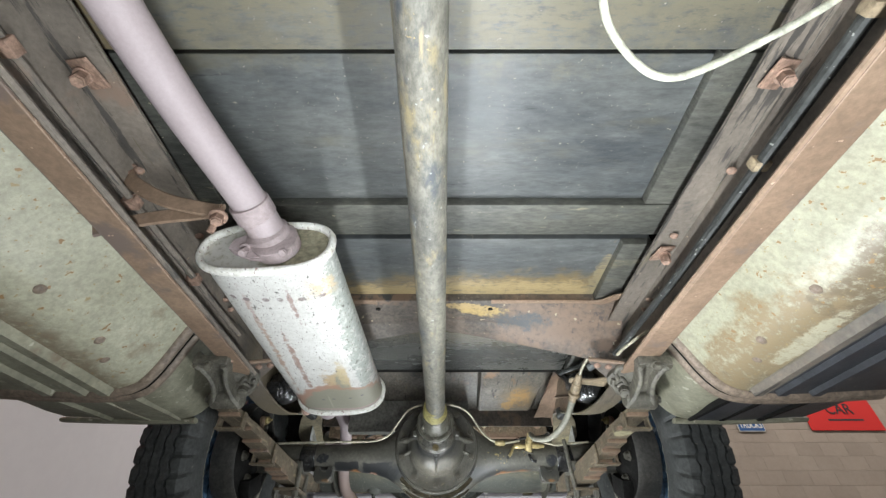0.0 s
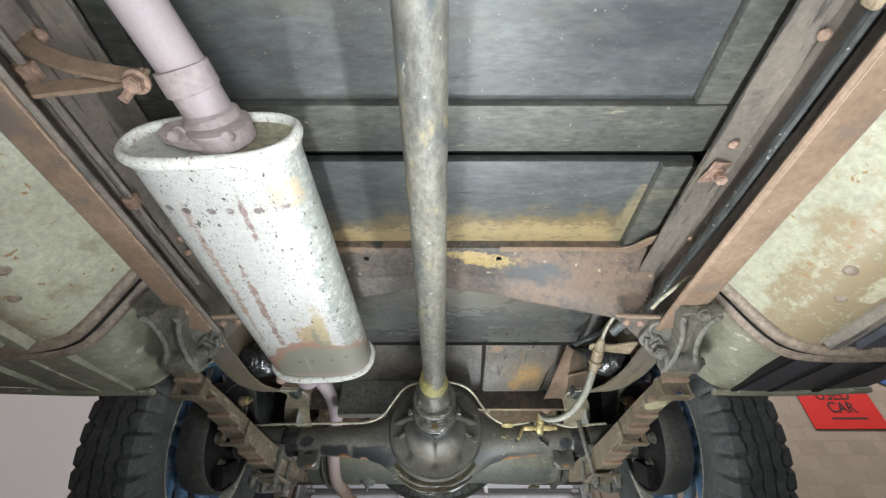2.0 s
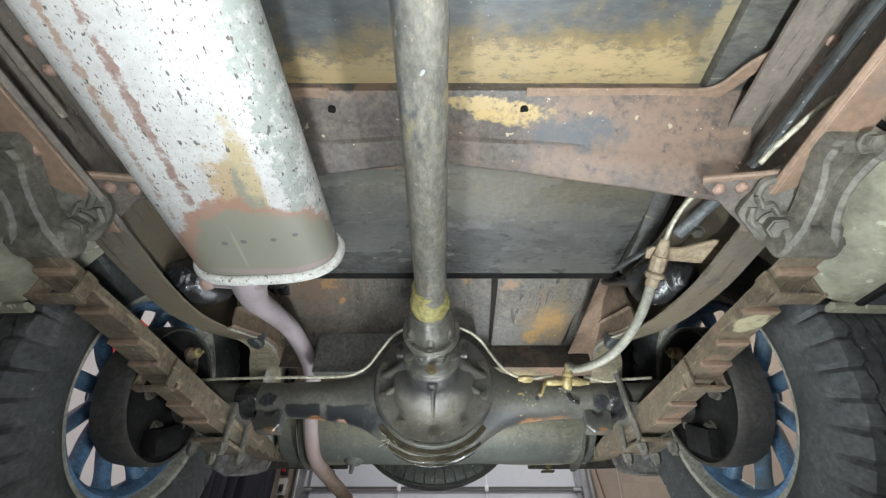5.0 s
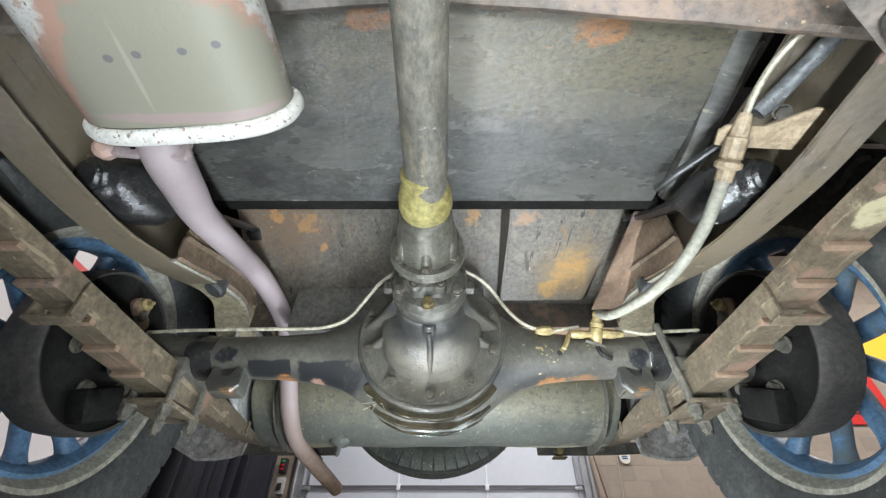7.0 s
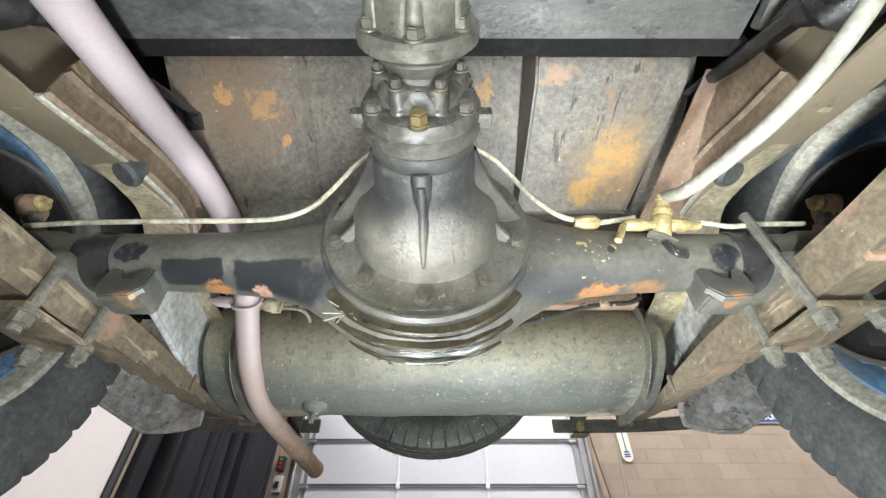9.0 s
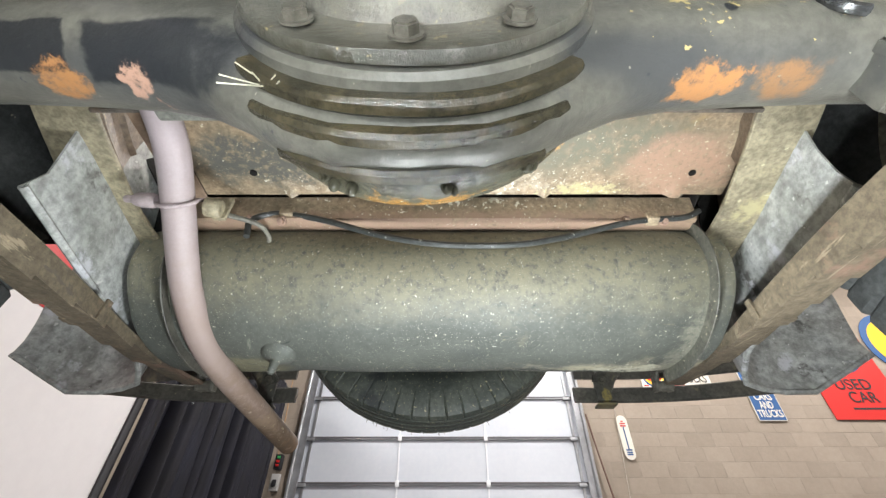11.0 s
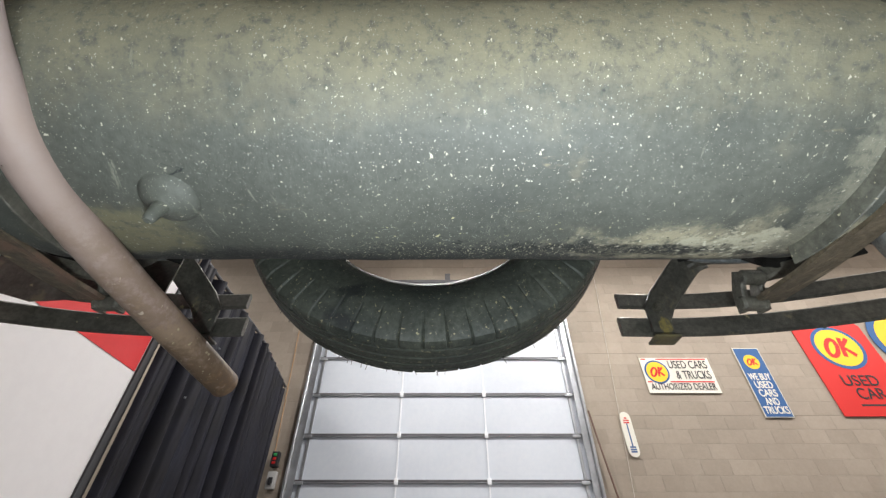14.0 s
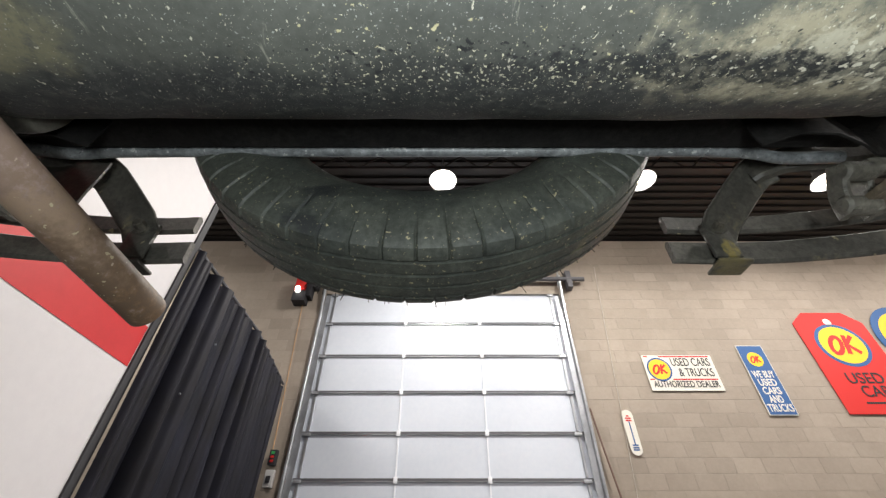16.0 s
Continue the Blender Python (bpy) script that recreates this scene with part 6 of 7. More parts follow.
for s in both:
    bx = sx(0.353, s)
    cup = [(-0.030, 0.044), (-0.024, 0.050), (-0.015, 0.047), (-0.011, 0.034), (-0.006, 0.027), (0.008, 0.026), (0.012, 0.034), (0.015, 0.048), (0.024, 0.050), (0.029, 0.040), (0.029, 0.014), (0.018, 0.0), (-0.016, -0.002), (-0.030, 0.014)]
    bm = plate(cup, 0.010, m=pose(bx, 1.494, 0.266, 80, 0, 0), bevel=0.002)
    box(bx - 0.026, bx + 0.026, 1.494, 1.532, 0.268, 0.284, 0.005, bm)
    box(bx - 0.028, bx - 0.018, 1.494, 1.532, 0.272, 0.318, 0.004, bm)
    box(bx + 0.018, bx + 0.028, 1.494, 1.532, 0.272, 0.318, 0.004, bm)
    part("axle_bracket", bm, M_AXLE, axle, "cast cup-shaped lug under the axle tube", jitter=0.0012)
    bm = lathe([(0.0405, 0.0), (0.0425, 0.006), (0.0415, 0.018), (0.0435, 0.030), (0.0420, 0.046), (0.0405, 0.052)], (sx(0.386, s), 1.52, 0.345), (s, 0, 0), 36)
    part("tar_wrap", bm, M_SHOCK, axle, "glossy black tar wrapped round the tube's end", jitter=0.0035)
    # lever shock absorber in the channel, with its arm
    c = Vector((sx(0.444, s), 1.140, 0.432))
    sh = part("shock_absorber", lathe([(0.0, 0.0), (0.025, 0.0), (0.029, 0.004), (0.030, 0.018), (0.038, 0.026), (0.046, 0.045), (0.048, 0.085), (0.043, 0.115), (0.028, 0.130), (0.0, 0.132)], c, (-0.16 * s, 0.85, 0.50), 24), M_SHOCK, car, "black oily lever shock absorber", jitter=0.003)
    part("end_cap", lathe([(0.0, -0.006), (0.020, -0.006), (0.024, -0.002), (0.024, 0.004), (0.0, 0.004)], c, (-0.16 * s, 0.85, 0.50), 8), M_SHOCK, sh)
    g = Vector((sx(0.414, s), 1.250, 0.500))
    part("boss", lathe([(0.0, -0.03), (0.024, -0.028), (0.026, -0.016), (0.022, -0.012), (0.024, 0.0), (0.021, 0.008), (0.017, 0.016), (0.0, 0.018)], g, (-0.1 * s, 0.75, 0.60), 16), M_SHOCK, sh, jitter=0.001)
    e = Vector((0.410, 1.425, 0.630)) if s > 0 else Vector((-0.444, 1.482, 0.652))
    part("arm", sweep([g, g.lerp(e, 0.5) + Vector((0, 0, -0.004)), e], rect(0.034, 0.022, 0.009), scale=[1.0, 0.85, 0.62]), M_SHOCK, sh)
    if s < 0:
        part("link", box(-0.014, 0.014, -0.012, 0.016, -0.022, 0.010, 0.003, m=Matrix.Translation(e)), M_SHOCK, sh, "glossy black link at the arm's end")
    part("bump_stop", lathe([(0.0, 0.0), (0.018, 0.0), (0.022, 0.005), (0.022, 0.012), (0.014, 0.024), (0.014, 0.032), (0.0, 0.034)], (sx(0.425, s), 1.462, 0.462), (-0.3 * s, 0.2, 0.9), 16), M_RUBBER, car, "worn rubber bump stop")

# splash aprons with rolled beads in front of the rear wheels
APRON = [(0.474, 0.470), (0.486, 0.450), (0.502, 0.428), (0.522, 0.396), (0.543, 0.358), (0.565, 0.330), (0.592, 0.312), (0.63, 0.304), (0.70, 0.302), (0.80, 0.306), (0.92, 0.312)]
for s in both:
    ap = [Vector((sx(x, s), 0, z)) for x, z in APRON]
    prof = spline(ap, 3)
    n_c = 21
    ys = [-0.60, -0.3, 0.0, 0.2, 0.4, 0.6, 0.760]
    back = [0.812 - (0.030 if s > 0 else 0.055) * max(0.0, 1 - i / 16) - 0.008 * (s < 0) for i in range(len(prof))]
    apron = part("splash_apron", skin([[p + Vector((0, y + max(0.0, y - 0.6) * 6.25 * (q - 0.764), 0)) for p, q in zip(prof[:n_c], back)] for y in ys], 0.003), M_CREAM, car, "cream painted splash apron with rust spots", smooth=60, jitter=0.002)
    part("running_board", skin([[p + Vector((0, y + max(0.0, y - 0.6) * 6.25 * (q - 0.764), 0)) for p, q in zip(prof[n_c - 1:], back[n_c - 1:])] for y in ys], 0.004), M_PANELBLACK if s > 0 else M_CREAM_DIRTY, apron, "dirty running board underside", jitter=0.002)
    for k, x in enumerate((0.622, 0.668, 0.735)):
        part("stiffener", sweep([(sx(x, s), -0.6, 0.296), (sx(x, s), 0.79, 0.296)], [(-0.012, 0.008), (0.012, 0.008), (0.008, -0.007), (-0.008, -0.007)]), (M_FRAME if k == 0 else M_PANELBLACK) if s > 0 else M_CREAM_DIRTY, apron)
    for x, y, z in ((0.556, 0.492, 0.340), (0.577, 0.690, 0.322), (0.561, 0.640, 0.334), (0.565, 0.25, 0.329)):
        stud(apron, (sx(x, s), y, z), (-0.5 * s, 0, -1), 0.010, M_BEAD, "apron_bolt")
    edge = [p + Vector((0, q, 0)) for p, q in zip(prof, back)]
    part("bead", sweep(edge, ring(0.0130, 12), up=None), M_BEAD, apron, "rolled bead along the edge")
    part("bead_seam", sweep([p + Vector((0, 0.017, 0.002)) for p in edge], ring(0.007, 8), up=None), M_DARK, apron)
    part("bead_lip", sweep([p + Vector((0, 0.031, 0.003)) for p in edge], ring(0.0125, 12), up=None), M_BEAD, apron, "second rolled edge of the fender")
    rows = []
    for i, y in enumerate((0.822, 0.88, 0.95, 1.02, 1.08)):
        f = i / 4
        rows.append([p + Vector((0.02 * s * f, y + (1 - f) * (q - 0.812), 0.012 + 0.022 * f)) for p, q in zip(prof, back)])
    n_f = 22 if s > 0 else len(prof)
    front = part("fender_front", skin([r[:n_f] for r in rows], 0.003), M_CREAM_DIRTY, car, "dirty cream front part of the rear fender", smooth=60, jitter=0.004)
    if s > 0:
        part("fender_panel", skin([r[n_f - 1:] for r in rows], 0.004), M_PANELBLACK, front, "black panel under the fender", smooth=60, jitter=0.002)
    for x in (0.62, 0.70, 0.80):
        part("fender_rib", sweep([(sx(x, s), 0.84, 0.314), (sx(x + 0.02, s), 1.08, 0.338)], [(-0.010, 0.008), (0.010, 0.008), (0.006, -0.007), (-0.006, -0.007)]), M_DARK if s > 0 else M_CREAM_DIRTY, front)
    part("fender_edge", sweep([(sx(0.60, s), 1.085, 0.335), (sx(0.75, s), 1.09, 0.332), (sx(0.95, s), 1.09, 0.338)], rect(0.02, 0.012, 0.004)), M_CREAM_DIRTY, front, jitter=0.004)
    # grey lining behind the wheel
    rows = []
    plan = [(0.520, 1.70), (0.530, 1.80), (0.545, 1.90), (0.565, 2.00), (0.595, 2.10), (0.628, 2.17), (0.650, 2.21), (0.690, 2.225), (0.74, 2.228), (0.80, 2.222), (0.86, 2.205), (0.92, 2.17)]
    for i, (x, y) in enumerate(plan):
        x -= 0.038 * (s < 0)
        low = 0.385 - 0.055 * min(1.0, i / 6) - 0.008 * math.sin(i * 0.9) + 0.05 * max(0, i - 9) / 2
        rows.append([(sx(x, s), y + 0.008 * math.sin(k * 1.3), low + (0.82 - low) * (k / 8) ** 1.2) for k in range(9)])
    lining = part("fender_lining", skin(rows, 0.003), M_GREY, car, "mottled grey lining of the fender behind the wheel", smooth=70, jitter=0.006)
    part("lining_lip", sweep([r[0] for r in rows], ring(0.006, 8), up=None), M_GREY, lining)
    part("lining_strap", sweep(spline([(sx(0.515, s), 1.972, 0.512), (sx(0.56, s), 1.985, 0.497), (sx(0.60, s), 1.975, 0.508)], 5), rect(0.016, 0.006, 0.002), up=(0, 1, 0)), M_GREY, lining)
# black panels added to close the shaded gaps beside the tank
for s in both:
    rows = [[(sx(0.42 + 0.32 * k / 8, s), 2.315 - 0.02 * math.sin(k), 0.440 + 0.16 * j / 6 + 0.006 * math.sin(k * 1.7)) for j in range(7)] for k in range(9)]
    part("closing_panel", skin(rows, 0.003), M_DARK, car, "crumpled black panel added for the dark gap beside the tank", smooth=70, jitter=0.006)
# the pan's near-black colour holds the shade behind the tank
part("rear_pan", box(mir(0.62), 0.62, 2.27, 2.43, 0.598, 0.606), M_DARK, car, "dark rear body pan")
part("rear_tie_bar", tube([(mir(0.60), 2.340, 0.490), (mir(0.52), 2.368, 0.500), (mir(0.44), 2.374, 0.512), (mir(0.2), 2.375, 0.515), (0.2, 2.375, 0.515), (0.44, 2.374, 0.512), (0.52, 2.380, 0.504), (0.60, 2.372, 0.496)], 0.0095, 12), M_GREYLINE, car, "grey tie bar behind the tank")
# black bar added for the shaded space between tank and tie bar
part("rear_cross_bar", box(mir(0.62), 0.62, 2.290, 2.360, 0.500, 0.575, 0.006), M_DARK, car, "black bar standing for the shaded space above the tie bar")

# bumper halves and their irons
for s in both:
    bars = [[(0.372, 2.506, 0.420), (0.46, 2.508, 0.420), (0.58, 2.498, 0.418), (0.72, 2.465, 0.414), (0.90, 2.40, 0.410)], [(0.386, 2.512, 0.487), (0.46, 2.514, 0.487), (0.58, 2.505, 0.485), (0.72, 2.472, 0.480), (0.90, 2.41, 0.476)]]
    lower = part("bumper_bar", sweep(spline([(sx(x, s), y, z) for x, y, z in bars[0]], 6), rect(0.012, 0.043, 0.004)), M_BUMPER, car, "black spring steel bumper bar")
    part("upper_bar", sweep(spline([(sx(x, s), y, z) for x, y, z in bars[1]], 6), rect(0.012, 0.037, 0.004)), M_BUMPER, lower)
    strap = [(sx(x, s), y, z) for x, y, z in ((0.452, 2.494, 0.440), (0.470, 2.488, 0.472), (0.515, 2.468, 0.524), (0.538, 2.459, 0.549), (0.550, 2.452, 0.558), (0.566, 2.440, 0.561))]
    part("bumper_iron", sweep(strap, rect(0.062, 0.011, 0.003), up=(0, -0.85, -0.5)), M_BUMPER, lower, "flat bent bumper iron")
    part("iron_arm", sweep(spline([(sx(0.540, s), 2.456, 0.556), (sx(0.552, s), 2.440, 0.556), (sx(0.568, s), 2.418, 0.546), (sx(0.60, s), 2.402, 0.534), (sx(0.66, s), 2.392, 0.532), (sx(0.74, s), 2.375, 0.534)], 4), rect(0.022, 0.046, 0.005)), M_BUMPER, lower, "dark arm of the bumper iron", jitter=0.001)
    bm = box(sx(0.452, s) - 0.022, sx(0.452, s) + 0.022, 2.488, 2.496, 0.398, 0.468, 0.003)
    box(sx(0.455, s) - 0.027, sx(0.455, s) + 0.027, 2.484, 2.524, 0.386, 0.3925, 0.003, bm)
    box(sx(0.455, s) - 0.010, sx(0.455, s) + 0.010, 2.506, 2.520, 0.3925, 0.400, 0.003, bm)
    part("bar_clamp", bm, M_BUMPER, lower, "clamp between the bars with yellow paint", jitter=0.0008)
    bolt(lower, (sx(0.452, s), 2.486, 0.455), (0, -1, 0), 0.009, 0.012, mat=M_BOLT, name="clamp_bolt")

rows = [[(mir(0.50) - 0.36 * k / 6, 2.415 - 0.03 * k / 6 + 0.006 * math.sin(2 * k), 0.425 + 0.012 * math.sin(k * 1.3) + 0.11 * j / 3) for j in range(4)] for k in range(7)]
part("fender_brace", skin(rows, 0.004), M_BUMPER, car, "dark brace behind the fender", smooth=60, jitter=0.003)

# spare tyre, upright behind the body
SPARE = (MID - 0.012, 2.448, 0.728)
spare = make_tyre(0.418, 0.262, 0.140, 60, M_SPARE, "spare_tyre", car, *SPARE, Vector((0, 1, -0.03)).normalized(), rib=0.40, slit=14, bead=0.33, cutting=0.0035)
spare["label"] = "worn spare tyre with ribbed shoulders, dusty with mud"
rnd = random.Random(4)
bm = bmesh.new()
for k in range(46):
    a = radians(-90 + rnd.uniform(-55, 55))
    o = Vector((SPARE[0] + 0.402 * math.cos(a), 2.492 + rnd.uniform(-0.004, 0.004), SPARE[2] - 0.004 + 0.402 * math.sin(a)))
    d = Vector((math.cos(a) + rnd.uniform(-0.4, 0.4), rnd.uniform(-0.5, 0.8), math.sin(a))).normalized() * rnd.uniform(0.008, 0.018)
    sweep([o, o + d], ring(0.0006, 4), up=None, bm=bm)
part("rubber_whiskers", bm, M_DARK, spare)["kind"] = "stuff"

# ---- the hall ----
M_BLOCK = material("tan_concrete_block", (0.315, 0.268, 0.222), (0.28, 0.238, 0.196), (0.35, 0.302, 0.252), rough=0.8, scale=0.5, fine=9, bump=0.1, vary=0.085, mix=0.6, mottle=0.0, grainy=0.05)
M_MORTAR = material("pale_mortar", (0.35, 0.305, 0.255), rough=0.9, scale=1, fine=9, bump=0.1, mottle=0.0, grainy=0.05)
M_STILE = plain("white_stile", (0.84, 0.87, 0.92), 0.4)
M_DOOR = material("white_door_panel", (0.63, 0.68, 0.76), (0.59, 0.64, 0.72), (0.67, 0.72, 0.80), rough=0.45, scale=0.4, fine=6, bump=0.02, mix=0.5, mottle=0.0, grainy=0.05)
M_STEEL = material("galvanised_track", (0.45, 0.47, 0.50), rough=0.35, metal=0.7, scale=1.5, fine=10, bump=0.03, mottle=0.0, grainy=0.05)
M_SEAL = plain("dark_rubber_seal", (0.10, 0.10, 0.11), 0.6)
M_WHITE = material("white_wall_panel", (0.74, 0.73, 0.75), (0.71, 0.70, 0.72), (0.77, 0.76, 0.78), rough=0.5, scale=0.3, fine=5, bump=0.02, mix=0.5, mottle=0.0, grainy=0.05)
M_RED = material("red_painted_band", (0.62, 0.02, 0.025), (0.56, 0.016, 0.02), (0.66, 0.03, 0.03), rough=0.45, scale=0.4, fine=5, bump=0.02, mottle=0.0, grainy=0.05)
M_BLACKBAND = material("black_painted_band", (0.03, 0.03, 0.032), rough=0.5, scale=0.4, fine=5, bump=0.02, mottle=0.0, grainy=0.05)
M_CURTAIN = material("navy_black_curtain", (0.0085, 0.009, 0.0145), (0.004, 0.004, 0.006), (0.020, 0.022, 0.038), spec=0.22, rough=0.55, scale=0.8, fine=14, bump=0.05, mottle=0.0, grainy=0.05)
M_DECK = material("dark_brown_roof_deck", (0.013, 0.010, 0.009), (0.009, 0.007, 0.0065), (0.018, 0.014, 0.012), rough=0.55, scale=0.6, fine=6, bump=0.02, mottle=0.0, grainy=0.05)
M_FLOOR = material("polished_concrete_floor", (0.055, 0.053, 0.051), (0.040, 0.039, 0.038), (0.075, 0.073, 0.070), rough=0.3, scale=0.6, fine=12, bump=0.03,
                   stain=[((0.038, 0.037, 0.036), 0.0)], stain_scale=0.9, stain_at=0.58, stain_soft=0.2)
M_LAMPGLASS = plain("lit_lamp_lens", (1.0, 0.9, 0.75), 0.4, emit=16.0, emit_colour=(1.0, 0.78, 0.50))
M_LAMPBODY = plain("grey_lamp_body", (0.25, 0.25, 0.25), 0.4, 0.5)
P_WHITE, P_BLACK, P_RED, P_YELLOW, P_BLUE = (plain(n, c, 0.6) for n, c in (("sign_white", (0.72, 0.70, 0.64)), ("sign_black", (0.03, 0.03, 0.035)), ("sign_red", (0.56, 0.025, 0.022)), ("sign_yellow", (0.85, 0.52, 0.03)), ("sign_blue", (0.03, 0.10, 0.27))))

X0, X1, Y0, Y1, Z1 = -9.5, 11.0, -5.0, 6.6, 5.72
DX, DZ = 2.25, 4.36


def slab(name, a, b, mat, label, category="wall", kind="structure"):
    a, b = hall(*a), hall(*b)
    lo, hi = [min(p, q) for p, q in zip(a, b)], [max(p, q) for p, q in zip(a, b)]
    ob = part(name, box(lo[0], hi[0], lo[1], hi[1], lo[2], hi[2]), mat, None, "", smooth=0)
    return tagged(ob, label, category, "", kind)


ground = tagged(part("floor", box(-40, 40, -30, 40, FLOOR - 0.2, FLOOR), M_FLOOR, None, "", smooth=0), "smooth grey concrete workshop floor", "floor", "", "structure")
ZF = FLOOR / HALL
# north wall with the opening of the big door
bm = bmesh.new()
for a, b in (((X0, Y1, ZF), (-DX, Y1 + 0.2, Z1)), ((DX, Y1, ZF), (X1, Y1 + 0.2, Z1)), ((-DX, Y1, DZ), (DX, Y1 + 0.2, Z1))):
    p, q = hall(*a), hall(*b)
    box(p.x, q.x, p.y, q.y, p.z, q.z, bm=bm)
north = tagged(part("wall_north", bm, M_MORTAR, None, "", smooth=0), "tan concrete block wall with a wide door opening", "wall", "", "structure")
slab("wall_east", (X1, Y0, ZF), (X1 + 0.2, Y1 + 0.2, Z1), M_BLOCK, "plain tan block wall")
slab("wall_west", (X0 - 0.2, Y0, ZF), (X0, Y1 + 0.2, Z1), M_WHITE, "plain white wall")
slab("wall_south", (X0 - 0.2, Y0 - 0.2, ZF), (X1 + 0.2, Y0, Z1), M_WHITE, "plain white wall")
# roof deck with ribs and joists
bm = bmesh.new()
p, q = hall(X0 - 0.2, Y0 - 0.2, Z1 + 0.10), hall(X1 + 0.2, Y1 + 0.2, Z1 + 0.2)
box(p.x, q.x, p.y, q.y, p.z, q.z, bm=bm)
y = Y0
while y < Y1:
    p, q = hall(X0, y, Z1 + 0.05), hall(X1, y + 0.09, Z1 + 0.11)
    box(p.x, q.x, p.y, q.y, p.z, q.z, bm=bm)
    y += 0.18
for y in (0.2, 2.3, 4.35):
    for dz in (0.0, -0.34):
        p, q = hall(X0, y, Z1 - 0.02 + dz), hall(X1, y + 0.07, Z1 + 0.04 + dz)
        box(p.x, q.x, p.y, q.y, p.z, q.z, bm=bm)
    x = X0
    k = 0
    while x < X1:
        sweep([hall(x, y + 0.035, Z1 - 0.34), hall(x + 0.35, y + 0.035, Z1)] if k % 2 else [hall(x, y + 0.035, Z1), hall(x + 0.35, y + 0.035, Z1 - 0.34)], ring(0.04, 6), bm=bm, up=(0, 1, 0))
        x += 0.35
        k += 1
tagged(part("ceiling", bm, M_DECK, None, "", smooth=0), "dark ribbed metal roof deck on open joists", "ceiling", "", "structure")

# big sectional door
door = tagged(new("door_1"), "closed white sectional overhead door with glazed-looking panels", "door", "", "structure")
sec = 0.6355
rows_z = [sec * i - 0.07 for i in range(8)]
for i in range(7):
    za, zb = rows_z[i], rows_z[i + 1]
    za = max(za, ZF)
    p, q = hall(-DX, Y1 + 0.05, za + 0.012), hall(DX, Y1 + 0.075, zb - 0.012)
    row = part("door_section", box(p.x, q.x, p.y, q.y, p.z, q.z), M_DOOR, door, "white door section", smooth=0)
    p, q = hall(-DX, Y1 + 0.03, zb - 0.026), hall(DX, Y1 + 0.08, zb + 0.010)
    part("section_rail", box(p.x, q.x, p.y, q.y, p.z, q.z, 0.01), M_SEAL, row, "dark joint rail")
    p, q = hall(-DX, Y1 + 0.022, zb - 0.034), hall(DX, Y1 + 0.05, zb - 0.026)
    part("rail_lip", box(p.x, q.x, p.y, q.y, p.z, q.z), M_STEEL, row, smooth=0)
    for x in (-0.683, 0.676):
        p, q = hall(x - 0.011, Y1 + 0.035, za + 0.01), hall(x + 0.011, Y1 + 0.05, zb - 0.02)
        part("stile", box(p.x, q.x, p.y, q.y, p.z, q.z), M_STILE, row, smooth=0)
        p, q = hall(x - 0.03, Y1 + 0.015, zb - 0.06), hall(x + 0.03, Y1 + 0.05, zb + 0.03)
        part("hinge", box(p.x, q.x, p.y, q.y, p.z, q.z, 0.02), M_STILE, row)
    for x in (-DX + 0.17, DX - 0.17):
        p, q = hall(x - 0.02, Y1 + 0.03, za + 0.02), hall(x + 0.02, Y1 + 0.05, zb - 0.02)
        part("end_stile", box(p.x, q.x, p.y, q.y, p.z, q.z), M_STEEL, row, smooth=0)
        p, q = hall(x - 0.07, Y1 + 0.0, zb - 0.06), hall(x + 0.05, Y1 + 0.05, zb - 0.01)
        part("roller", box(p.x, q.x, p.y, q.y, p.z, q.z, 0.02), M_STEEL, row)
for s in both:
    t = part("door_track", sweep([hall(s * (DX + 0.02), Y1 - 0.04, ZF), hall(s * (DX + 0.02), Y1 - 0.04, 3.9), hall(s * (DX + 0.02), Y1 - 0.12, 4.7)], rect(0.10, 0.16, 0.02), up=(0, 1, 0)), M_STEEL, door, "galvanised door track")
    p, q = hall(s * (DX - 0.10), Y1 - 0.015, ZF), hall(s * (DX - 0.005), Y1 + 0.0, 4.3)
    part("track_angle", box(min(p.x, q.x), max(p.x, q.x), p.y, q.y, p.z, q.z), M_STEEL, t, smooth=0)
part("torsion_shaft", sweep([hall(-2.6, Y1 - 0.13, 4.62), hall(2.75, Y1 - 0.13, 4.62)], ring(0.11, 12), up=(0, 0, 1)), M_SEAL, door, "dark torsion shaft above the door")
for x in (-2.45, 0.09, 2.45):
    p, q = hall(x - 0.05, Y1 - 0.17, 4.42), hall(x + 0.05, Y1, 4.80)
    part("shaft_bracket", box(p.x, q.x, p.y, q.y, p.z, q.z, 0.01), M_SEAL, door, "dark bracket of the shaft")

# partition with painted bands, and the curtain beyond it
PX = -2.62
part_wall = slab("wall_partition", (PX - 0.12, -4.5, ZF), (PX, 3.28, 4.3), M_WHITE, "white partition wall with red and black painted bands")
top = [(-4.5, 3.3), (0.5, 2.9), (1.25, 2.58), (1.50, 1.80), (2.2, 1.785), (3.265, 1.77)]
bm = skin([[hall(PX + 0.003, y, 1.405), hall(PX + 0.003, y, z)] for y, z in top], 0.0)
bmesh.ops.solidify(bm, geom=bm.faces[:], thickness=0.006)
part("red_band", bm, M_RED, part_wall, "red painted band", smooth=0)
bm = skin([[hall(PX + 0.003, y, z + 0.003), hall(PX + 0.003, y, z + 0.45)] for y, z in [(-4.5, 3.3), (0.5, 2.9), (1.25, 2.58)]], 0.006)
part("black_band", bm, M_BLACKBAND, part_wall, "black painted band", smooth=0)
